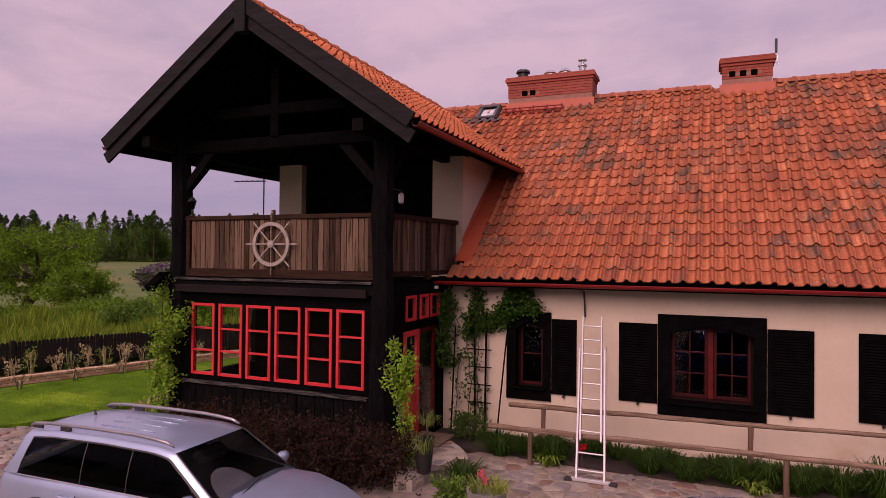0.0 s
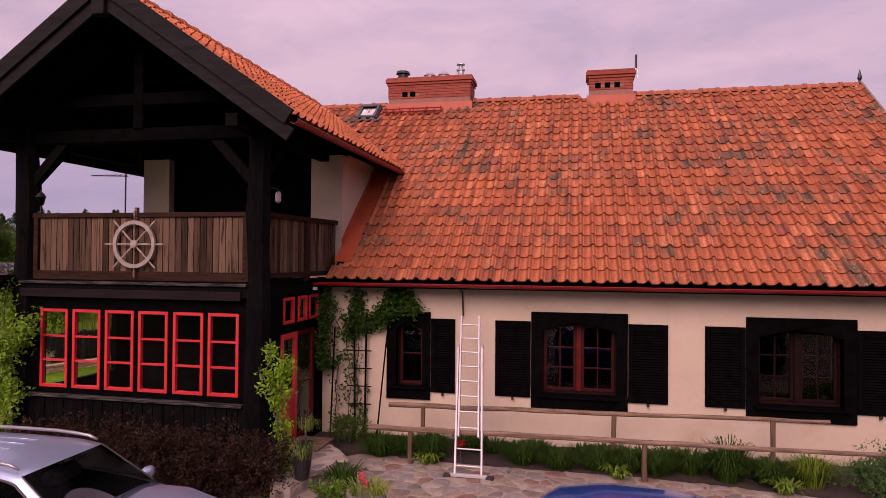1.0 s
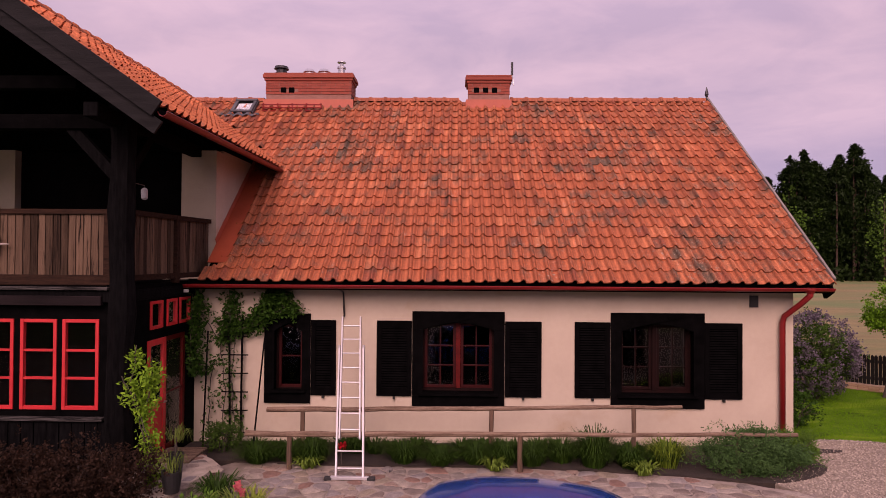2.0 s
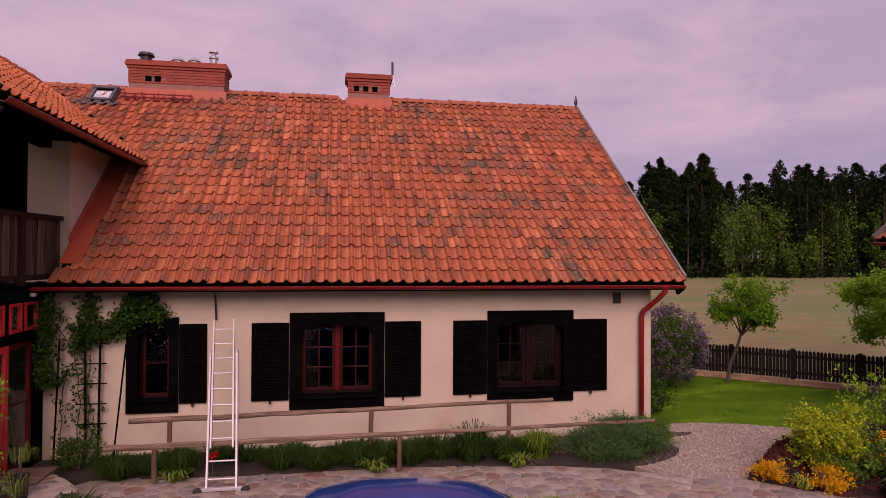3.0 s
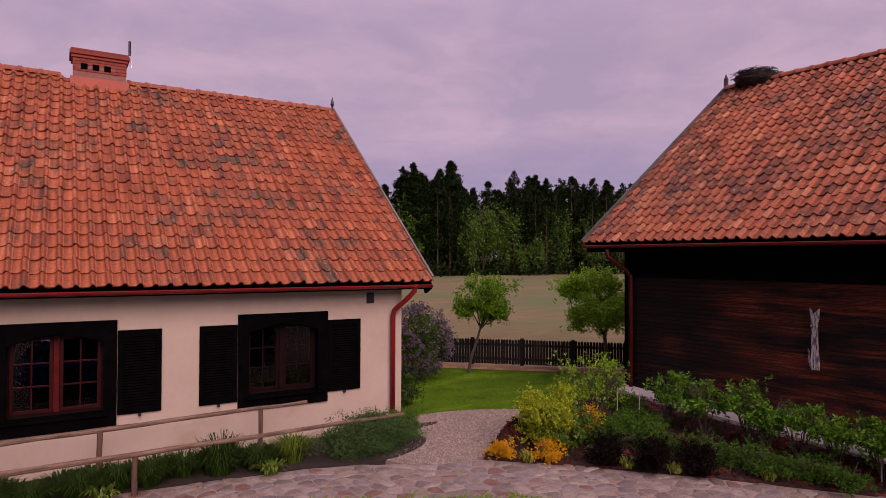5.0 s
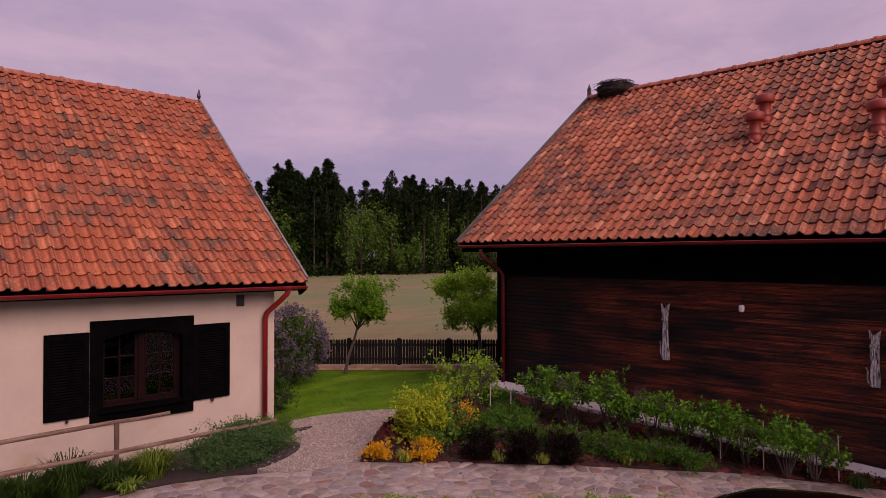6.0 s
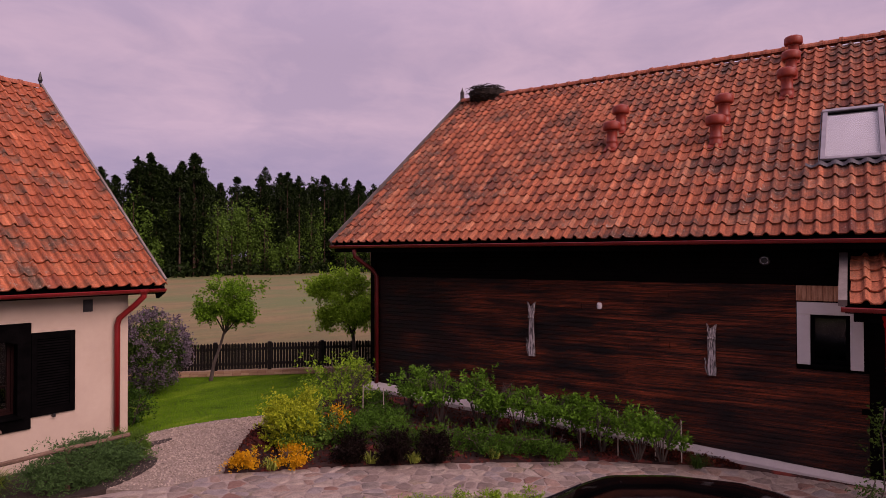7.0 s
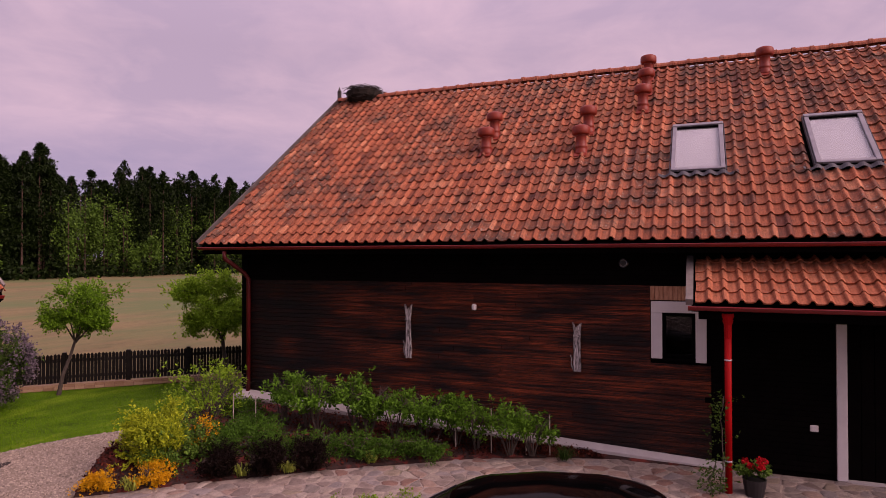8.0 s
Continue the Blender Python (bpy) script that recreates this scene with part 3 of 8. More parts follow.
def wall_sheet(x0, x1, z0, z1, y0, y1, holes=()):
    """A wall from y0 (outside) to y1 with holes (x0, x1, z0, z1) right through it."""
    bm = bmesh.new()
    xs = sorted({x0, x1, *[h[0] for h in holes], *[h[1] for h in holes]})
    zs = sorted({z0, z1, *[h[2] for h in holes], *[h[3] for h in holes]})

    def quad(*pts):
        bm.faces.new([bm.verts.new(p) for p in pts])

    def solid(i, k):
        if i < 0 or k < 0 or i >= len(xs) - 1 or k >= len(zs) - 1:
            return False
        cx, cz = (xs[i] + xs[i + 1]) / 2, (zs[k] + zs[k + 1]) / 2
        return not any(h[0] < cx < h[1] and h[2] < cz < h[3] for h in holes)

    for i in range(len(xs) - 1):
        for k in range(len(zs) - 1):
            if not solid(i, k):
                continue
            a, b, c, d = xs[i], xs[i + 1], zs[k], zs[k + 1]
            quad((a, y0, c), (b, y0, c), (b, y0, d), (a, y0, d))
            quad((b, y1, c), (a, y1, c), (a, y1, d), (b, y1, d))
            if not solid(i - 1, k):
                quad((a, y0, c), (a, y0, d), (a, y1, d), (a, y1, c))
            if not solid(i + 1, k):
                quad((b, y0, c), (b, y1, c), (b, y1, d), (b, y0, d))
            if not solid(i, k - 1):
                quad((a, y0, c), (a, y1, c), (b, y1, c), (b, y0, c))
            if not solid(i, k + 1):
                quad((a, y0, d), (b, y0, d), (b, y1, d), (a, y1, d))
    bmesh.ops.remove_doubles(bm, verts=bm.verts[:], dist=1e-5)
    return bm


def turn_bm(bm, m):
    bmesh.ops.transform(bm, matrix=m, verts=bm.verts[:])
    return bm


# ---- pantiles ----
def pantile(w, length, pan=0.010, roll=0.050, thick=0.024, across=15):
    """Corners and faces of one pantile: x across, y up the slope, z off the roof."""
    top, low = [], []
    for k in range(across):
        u = 1.10 * k / (across - 1)
        q = u % 1.0
        z = -pan * math.sin(math.pi * q / 0.62) if q < 0.62 else roll * math.sin(math.pi * (q - 0.62) / 0.38) ** 0.8
        top.append((u * w, z + 0.012 * u))
    verts = [(x, 0.0, z + 0.036) for x, z in top] + [(x, length, z) for x, z in top] + [(x, 0.004, z + 0.036 - thick) for x, z in top]
    faces = []
    for k in range(across - 1):
        faces.append((k, k + 1, across + k + 1, across + k))
        faces.append((2 * across + k, 2 * across + k + 1, k + 1, k))
    # the lapped side edge
    n = len(verts)
    x, z = top[-1]
    verts += [(x, 0.004, z + 0.036 - thick), (x, length, z - thick)]
    faces.append((across - 1, n, n + 1, 2 * across - 1))
    return np.array(verts), np.array(faces)


def tiled_slope(roof, name, mat, origin, along, up, w, gauge, cols, rows, keep, singles, seed=1):
    """Pantiles on one slope, as parts of roof. origin: lower left corner; along and up: unit vectors; keep(x, s) says where tiles lie;
    the first `singles` of them, from the eaves upwards, are objects of their own, the rest one mesh."""
    rng = random.Random(seed)
    o, a, u = Vector(origin), Vector(along), Vector(up)
    n = a.cross(u).normalized()
    tv, tf = pantile(w, gauge * 1.22)
    me = bpy.data.meshes.new(name)
    me.from_pydata(tv.tolist(), [], tf.tolist())
    me.materials.append(mat)
    rest_v, rest_f, made = [], [], 0
    hom = np.c_[tv, np.ones(len(tv))]
    for j in range(rows):
        for i in range(cols):
            if not keep((i + 0.5) * w, (j + 0.35) * gauge):
                continue
            p = o + a * (i * w + rng.uniform(-0.005, 0.005)) + u * (j * gauge + rng.uniform(-0.013, 0.013)) + n * rng.uniform(0, 0.010)
            turn = Matrix.Rotation(rng.gauss(0, 0.014), 3, n) @ Matrix.Rotation(rng.gauss(0, 0.02), 3, u)
            basis = turn @ Matrix((a, u, n)).transposed()
            m = Matrix.Translation(p) @ basis.to_4x4()
            if j == rows - 1:
                m = m @ Matrix.Diagonal((1, 0.6, 1, 1))
            if made < singles:
                ob = new(name, me)
                ob.parent = roof
                ob.matrix_basis = m
            else:
                rest_f.append(tf + len(rest_v) * len(tv))
                rest_v.append((hom @ np.array(m).T)[:, :3])
            made += 1
    if rest_v:
        soup("far_tiles", np.concatenate(rest_v), np.concatenate(rest_f), mat, roof, kind="stuff")


def ridge_caps(roof, a, b, mat, r=0.125, step=0.40):
    """Half-round ridge tiles from a to b, each lapped over the last by a collar."""
    a, b = Vector(a), Vector(b)
    d = (b - a).normalized()
    s = d.cross(Vector((0, 0, 1))).normalized()
    count = int((b - a).length / step)
    prof = ((-0.03, r * 1.12), (0.05, r * 1.14), (0.055, r), (step, r * 0.97))
    bm = bmesh.new()
    rings = []
    for x, rr in prof:
        rings.append([bm.verts.new((x, rr * math.cos(math.pi * k / 8), rr * math.sin(math.pi * k / 8))) for k in range(9)])
    for p, q in zip(rings, rings[1:]):
        for k in range(8):
            bm.faces.new((p[k], p[k + 1], q[k + 1], q[k]))
    bm.faces.new(rings[0][::-1] if len(rings[0]) > 2 else rings[0])
    me = mesh_of("ridge_tile", bm, mat)
    rng = random.Random(5)
    for i in range(count):
        ob = new("ridge_tile", me)
        ob.parent = roof
        p = a + d * (i * step) + Vector((0, 0, rng.uniform(-0.008, 0.008)))
        ob.matrix_basis = Matrix.Translation(p) @ Matrix((d, s, Vector((0, 0, 1)))).transposed().to_4x4() @ Matrix.Rotation(rng.uniform(-0.02, 0.02), 4, "Z")


def gutter(parent, a, b, mat, r=0.058, name="gutter"):
    """A half-round gutter from a to b with a beaded front lip."""
    a, b = Vector(a), Vector(b)
    d = (b - a).normalized()
    s = Vector((0, 0, 1)).cross(d).normalized()
    bm = bmesh.new()
    rows = []
    for p in (a, b):
        ring = [p + (s * math.cos(math.pi + math.pi * k / 8) * r + Vector((0, 0, 1)) * math.sin(math.pi + math.pi * k / 8) * r) for k in range(9)]
        ring += [p + (s * math.cos(2 * math.pi - math.pi * k / 8) * (r - 0.006) + Vector((0, 0, 1)) * math.sin(2 * math.pi - math.pi * k / 8) * (r - 0.006)) for k in range(9)]
        rows.append([bm.verts.new(q) for q in ring])
    m = len(rows[0])
    for k in range(m):
        bm.faces.new((rows[0][k], rows[0][(k + 1) % m], rows[1][(k + 1) % m], rows[1][k]))
    bm.faces.new(rows[0])
    bm.faces.new(rows[1][::-1])
    for e in (-1, 1):
        add_tube(bm, [a + s * e * r, b + s * e * r], 0.010, 6)
    return part(name, bm, mat, parent)


def louvred_shutter(parent, x0, x1, z0, z1, y):
    """A black louvred shutter folded back against the wall."""
    t = 0.04
    bm = bmesh.new()
    w = 0.085
    add_box(bm, x0, x0 + w, y - t, y, z0, z1, 0.004)
    add_box(bm, x1 - w, x1, y - t, y, z0, z1, 0.004)
    add_box(bm, x0 + w, x1 - w, y - t + 0.002, y, z1 - 0.11, z1)
    add_box(bm, x0 + w, x1 - w, y - t + 0.002, y, z0, z0 + 0.13)
    s = part("shutter", bm, BLACK_BOARD, parent, "black louvred wooden shutter")
    lv = bmesh.new()
    z = z0 + 0.15
    while z < z1 - 0.12:
        add_beam(lv, (x0 + w, y - 0.016, z), (x1 - w, y - 0.016, z), 0.034, 0.009, up=(0, -1.4, 1))
        z += 0.047
    part("louvres", lv, BLACK_BOARD, s)
    # added black sheet, gives the gaps between the louvres their darkness
    part("louvre_blackout", box(x0 + w - 0.002, x1 - w + 0.002, y - 0.006, y, z0 + 0.12, z1 - 0.10), BLACK_BOARD, s)
    part("catch", box((x0 + x1) / 2 - 0.02, (x0 + x1) / 2 + 0.02, y - 0.07, y, z0 - 0.05, z0), DARK_METAL, s)
    return s


def casement(parent, x0, x1, z0, z1, y, mat, cols, rows, bar=0.022, frame_w=0.055, depth=0.05, name="casement", glass=None):
    """One window sash with glazing bars and real panes."""
    bm = bmesh.new()
    add_box(bm, x0, x0 + frame_w, y, y + depth, z0, z1, 0.004)
    add_box(bm, x1 - frame_w, x1, y, y + depth, z0, z1, 0.004)
    add_box(bm, x0 + frame_w, x1 - frame_w, y + 0.002, y + depth, z0, z0 + frame_w, 0.004)
    add_box(bm, x0 + frame_w, x1 - frame_w, y + 0.002, y + depth, z1 - frame_w, z1, 0.004)
    s = part(name, bm, mat, parent)
    a, b, c, d = x0 + frame_w, x1 - frame_w, z0 + frame_w, z1 - frame_w
    for k in range(1, cols):
        x = a + (b - a) * k / cols
        part("glazing_bar", box(x - bar / 2, x + bar / 2, y + 0.008, y + depth - 0.008, c, d), mat, s)
    for k in range(1, rows):
        z = c + (d - c) * k / rows
        part("glazing_bar", box(a, b, y + 0.010, y + depth - 0.010, z - bar / 2, z + bar / 2), mat, s)
    pane = part("pane", box(a - 0.004, b + 0.004, y + depth / 2 - 0.003, y + depth / 2 + 0.003, c - 0.004, d + 0.004), glass or GLASS, s)
    pane.visible_shadow = False
    return s


# ---- the house: local frame has x along the front wall, y into the house, z up ----
HOUSE_Y = 11.92
house = thing("house", pose(0, HOUSE_Y, 0), "cream stucco house with orange clay pantile roof and black timber porch", "house")
X_R, X_L, X_W = 6.27, -9.24, -4.66          # right end, left end, side wall of the wing
EAVE_Y, EAVE_Z = -0.45, 3.12                # lower edge of the main roof
RIDGE_Y, RIDGE_Z = 5.18, 7.75
SLOPE = math.hypot(RIDGE_Y - EAVE_Y, RIDGE_Z - EAVE_Z)
UP = Vector((0, RIDGE_Y - EAVE_Y, RIDGE_Z - EAVE_Z)) / SLOPE
ROOF_R = 6.70
WING_X, WING_FRONT, WING_Z = -7.21, -3.50, 7.72   # ridge of the wing
WING_HALF, WING_EAVE_Z = 3.14, 5.52
PORCH_Y = -2.52                              # front of the porch

holes = [(-3.46, -2.86, 0.93, 2.26), (-0.66, 0.75, 0.95, 2.31), (3.05, 4.46, 0.95, 2.31)]
part("wall", wall_sheet(-4.96, X_R, 0.0, 3.06, 0.0, 0.38, holes), STUCCO, house, "cream stucco front wall")
bm = bmesh.new()
add_prism(bm, [(0.383, 0.0), (10.36, 0.0), (10.36, 3.2), (5.18, 7.5), (0.383, 3.45)], 0, 0.38)
turn_bm(bm, pose(X_R, 0, 0, 0, 0, 90))
part("gable_wall", bm, STUCCO, house)
bm = bmesh.new()
add_prism(bm, [(0.604, 0.0), (10.36, 0.0), (10.36, 3.2), (5.18, 7.5), (0.604, 5.4)], -0.38, 0)
turn_bm(bm, pose(X_L, 0, 0, 0, 0, 90))
part("gable_wall", bm, STUCCO, house)
part("back_wall", box(X_L, X_R, 10.36, 10.74, 0, 3.2), STUCCO, house)
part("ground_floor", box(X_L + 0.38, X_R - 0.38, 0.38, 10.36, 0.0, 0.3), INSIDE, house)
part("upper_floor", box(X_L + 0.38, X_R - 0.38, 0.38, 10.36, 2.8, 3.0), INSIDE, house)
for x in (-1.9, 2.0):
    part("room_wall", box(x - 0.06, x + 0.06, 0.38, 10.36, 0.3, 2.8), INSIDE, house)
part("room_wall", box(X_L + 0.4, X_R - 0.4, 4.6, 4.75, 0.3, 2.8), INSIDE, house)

# roof deck under the tiles, soffit and fascia
roof = new("roof")
roof.parent = house
tagged(roof, "orange clay pantile roof with grey lichen")
nrm = Vector((0, -UP.z, UP.y))


def slab(x0, x1, pts, t=0.10):
    """A roof deck: pts are (y, z) on the outer face, t its thickness downwards."""
    bm = bmesh.new()
    add_prism(bm, [(y, z) for y, z in pts] + [(y, z - t) for y, z in reversed(pts)], -x1, -x0)
    return turn_bm(bm, pose(0, 0, 0, 0, 0, 90))


part("deck", slab(X_W + 0.02, ROOF_R - 0.04, [(EAVE_Y + 0.03, EAVE_Z - 0.04), (RIDGE_Y, RIDGE_Z - 0.06)]), BLACK_BOARD, roof)
part("deck", slab(X_L - 0.05, X_W + 0.02, [(0.9, EAVE_Z + 1.08), (RIDGE_Y, RIDGE_Z - 0.06)]), BLACK_BOARD, roof)
part("deck", slab(X_L - 0.3, ROOF_R - 0.04, [(RIDGE_Y, RIDGE_Z - 0.06), (RIDGE_Y * 2 - EAVE_Y, EAVE_Z - 0.06)]), CLAY_HOUSE, roof, "clay tiled back slope")
part("fascia", box(-4.9, ROOF_R - 0.05, EAVE_Y + 0.02, EAVE_Y + 0.05, EAVE_Z - 0.22, EAVE_Z - 0.03), BLACK_BOARD, roof)
part("soffit", box(-4.9, ROOF_R - 0.1, EAVE_Y + 0.05, 0.0, EAVE_Z - 0.16, EAVE_Z - 0.13), BLACK_BOARD, roof)
part("verge_board", beam((ROOF_R + 0.012, EAVE_Y - 0.05, EAVE_Z - 0.02), (ROOF_R + 0.012, RIDGE_Y + 0.04, RIDGE_Z + 0.02), 0.045, 0.20), VERGE_WOOD, roof,
     "weathered grey verge board")
part("verge_end", beam((ROOF_R, EAVE_Y - 0.02, EAVE_Z - 0.10), (ROOF_R, EAVE_Y + 0.22, EAVE_Z - 0.22), 0.06, 0.22), BLACK_BOARD, roof)
fin = turned([(0.03, 0), (0.05, 0.05), (0.025, 0.1), (0.055, 0.17), (0.04, 0.24), (0.006, 0.38)], 8, (ROOF_R + 0.0, RIDGE_Y, RIDGE_Z))
part("finial", fin, DARK_METAL, roof)
gutter(house, (-4.95, EAVE_Y - 0.055, EAVE_Z - 0.135), (ROOF_R + 0.02, EAVE_Y - 0.055, EAVE_Z - 0.135), GUTTER_RED)
part("downpipe", tube([(6.30, EAVE_Y - 0.06, 2.98), (6.30, EAVE_Y - 0.06, 2.86), (6.22, -0.35, 2.70), (6.04, -0.13, 2.46), (6.02, -0.10, 2.34), (6.02, -0.10, 0.02)], 0.052, 10),
     GUTTER_RED, house, smooth=True)
part("downpipe_outlet", turned([(0.05, 0), (0.055, 0.06), (0.10, 0.12), (0.10, 0.16)], 10, (6.30, EAVE_Y - 0.06, 2.84)), GUTTER_RED, house)
part("wall_vent", box(5.46, 5.62, -0.02, 0.01, 2.61, 2.83), DARK_METAL, house)
part("cable_bracket", tube([(-2.16, -0.30, 2.92), (-2.12, -0.06, 2.84), (-2.10, -0.05, 2.38)], 0.016, 6), DARK_METAL, house)


def window_unit(x0, x1, z0, z1, hole, cols, label, paint=DARK_RED):
    """Black plank surround with an arched head, dark red sashes with glazing bars, projecting sill."""
    w = new("window")
    w.parent = house
    tagged(w, label)
    hx0, hx1, hz0, hz1 = hole
    y = -0.045
    part("jamb", box(x0, hx0 + 0.04, y, 0.0, z0 + 0.2, hz1 - 0.162, 0.004), BLACK_BOARD, w)
    part("jamb", box(hx1 - 0.04, x1, y, 0.0, z0 + 0.2, hz1 - 0.162, 0.004), BLACK_BOARD, w)
    arch = [(x0, z1 - 0.14), (x0, z1), (x1, z1), (x1, z1 - 0.14), (hx1 - 0.04, z1 - 0.14)]
    n = 10
    for k in range(n + 1):
        q = k / n
        arch.append((hx1 - 0.04 - q * (hx1 - hx0 - 0.08), hz1 - 0.16 + 0.13 * math.sin(math.pi * q)))
    arch.append((hx0 + 0.04, z1 - 0.14))
    bm = bmesh.new()
    top = [(x0, z1), (x1, z1), (x1, hz1 - 0.16)] + arch[5:-1] + [(x0, hz1 - 0.16)]
    add_prism(bm, top, y - 0.004, 0.0)
    bmesh.ops.triangulate(bm, faces=[f for f in bm.faces if len(f.verts) > 4])
    part("head_board", bm, BLACK_BOARD, w)
    part("apron", box(x0, x1, y - 0.003, 0.0, z0, z0 + 0.2, 0.004), BLACK_BOARD, w)
    part("sill", box(hx0 - 0.04, hx1 + 0.04, y - 0.07, 0.10, z0 + 0.2, z0 + 0.245, 0.006), BLACK_BOARD, w)
    for q in ((hx0, hx0 + 0.02, hz0 + 0.02, hz1 - 0.02), (hx1 - 0.02, hx1, hz0 + 0.02, hz1 - 0.02), (hx0, hx1, hz0, hz0 + 0.02), (hx0, hx1, hz1 - 0.02, hz1)):
        part("reveal_board", box(q[0], q[1], 0.002, 0.178, q[2], q[3]), BLACK_BOARD, w)
    fr = bmesh.new()
    add_box(fr, hx0, hx0 + 0.06, 0.18, 0.27, hz0, hz1)
    add_box(fr, hx1 - 0.06, hx1, 0.18, 0.27, hz0, hz1)
    add_box(fr, hx0 + 0.06, hx1 - 0.06, 0.18, 0.27, hz0, hz0 + 0.07)
    add_box(fr, hx0 + 0.06, hx1 - 0.06, 0.18, 0.27, hz1 - 0.06, hz1)
    part("frame", fr, DEEP_MAROON, w, "painted wooden window frame")
    if cols == 2:
        m = (hx0 + hx1) / 2
        part("mullion", box(m - 0.042, m + 0.042, 0.165, 0.27, hz0 + 0.07, hz1 - 0.06, 0.004), paint, w)
    a, b = hx0 + 0.062, hx1 - 0.062
    if cols == 2:
        casement(w, a, m - 0.044, hz0 + 0.072, hz1 - 0.062, 0.19, MAROON if paint is DARK_RED else paint, 2, 3, name="sash")
        casement(w, m + 0.044, b, hz0 + 0.072, hz1 - 0.062, 0.19, MAROON if paint is DARK_RED else paint, 2, 3, name="sash")
    else:
        casement(w, a, b, hz0 + 0.072, hz1 - 0.062, 0.19, paint, 1, 2, name="sash")
    return w


window_unit(-3.61, -2.74, 0.75, 2.43, holes[0], 1, "small dark red window in a black plank surround", MAROON)
window_unit(-0.82, 0.91, 0.72, 2.49, holes[1], 2, "dark red two-leaf window in a black arched surround")
window_unit(2.89, 4.62, 0.72, 2.49, holes[2], 2, "blackish maroon two-leaf window in a black arched surround", DEEP_MAROON)
for a, b in ((-2.73, -2.26), (-1.49, -0.83), (0.92, 1.60), (2.22, 2.88), (4.63, 5.32)):
    louvred_shutter(house, a, b, 0.90, 2.31, 0.0)

# wing: upper wall, roof and porch
wing_holes = [(-8.62, -5.34, 3.05, 5.55)]
part("wing_wall", wall_sheet(X_L, X_W, 3.0, 5.55, 0.24, 0.60, wing_holes), STUCCO, house, "cream stucco balcony wall")
bm = bmesh.new()
add_prism(bm, [(X_L, 5.55), (X_W, 5.55), (WING_X, 7.35)], 0.24, 0.60)
part("wing_gable", bm, BLACK_BOARD, house)
part("wing_side", box(X_W - 0.30, X_W, 0.601, 5.0, 3.3, 5.60), STUCCO, house)
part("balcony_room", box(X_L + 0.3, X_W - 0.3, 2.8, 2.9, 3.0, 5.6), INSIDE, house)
# added black panel: the shade inside the balcony opening put into its colour
part("balcony_opening_panel", box(-8.66, -5.30, 0.42, 0.48, 3.05, 5.62), BLACK_BOARD, house, "black panel across the balcony opening, its darkness painted")

wing_roof = new("wing_roof")
wing_roof.parent = house
tagged(wing_roof, "bright orange clay pantile wing roof with black barge boards")
WS = math.hypot(WING_HALF, WING_Z - WING_EAVE_Z)
back_y = 5.0
for s in (-1, 1):
    bm = bmesh.new()
    e = (WING_X + s * (WING_HALF + 0.02), WING_EAVE_Z - 0.02)
    add_prism(bm, [(WING_X, WING_Z - 0.05), e, (e[0], e[1] - 0.11), (WING_X, WING_Z - 0.16)], WING_FRONT + 0.06, back_y)
    part("deck", bm, BLACK_BOARD, wing_roof)
    d = Vector((s * WING_HALF, 0, WING_EAVE_Z - WING_Z)).normalized()
    for off, w, h, y in ((0.10, 0.05, 0.24, WING_FRONT), (0.31, 0.05, 0.20, WING_FRONT + 0.05)):
        a = Vector((WING_X, y, WING_Z + 0.09)) + Vector((0, 0, -off * 1.2))
        b = Vector((WING_X + s * (WING_HALF + 0.02), y, WING_EAVE_Z + 0.09)) + Vector((0, 0, -off * 1.2))
        part("barge_board", beam(a, b, w, h, up=(-d.z, 0, d.x)), BARGE_WOOD, wing_roof)
part("king_post", box(WING_X - 0.11, WING_X + 0.11, WING_FRONT - 0.06, WING_FRONT + 0.1, 7.18, 7.85, 0.01), BARGE_WOOD, wing_roof)
part("collar_beam", box(WING_X - 1.5, WING_X + 1.5, PORCH_Y - 0.08, PORCH_Y + 0.08, 6.0, 6.2, 0.01), BLACK_BOARD, wing_roof)
part("hanging_post", box(WING_X - 0.09, WING_X + 0.09, PORCH_Y - 0.09, PORCH_Y + 0.09, 5.6, 7.3, 0.01), BLACK_BOARD, wing_roof)
gutter(house, (WING_X + WING_HALF + 0.07, WING_FRONT + 0.05, WING_EAVE_Z - 0.06), (WING_X + WING_HALF + 0.07, 2.45, WING_EAVE_Z - 0.06), GUTTER_RED, 0.065, "wing_gutter")
gutter(house, (WING_X - WING_HALF - 0.07, WING_FRONT + 0.05, WING_EAVE_Z - 0.06), (WING_X - WING_HALF - 0.07, 2.45, WING_EAVE_Z - 0.06), GUTTER_RED, 0.065, "wing_gutter")
part("wing_outlet", tube([(-4.02, 2.40, 5.44), (-4.02, 2.40, 5.30), (-4.04, 2.50, 5.16)], 0.045, 8), GUTTER_RED, house)
part("flashing", beam((X_W + 0.18, -0.16, EAVE_Z + 0.29 * UP.z / UP.y + 0.03), (X_W + 0.18, 2.75, EAVE_Z + 3.2 * UP.z / UP.y + 0.03), 0.36, 0.02), FLASH_RED, house, "red painted metal flashing")
part("flashing_upstand", beam((X_W + 0.008, 0.24, 3.78), (X_W + 0.008, 2.6, 3.78 + 2.36 * UP.z / UP.y), 0.012, 0.14), FLASH_RED, house)

# porch timbers
porch_r, porch_l = -5.05, -9.50


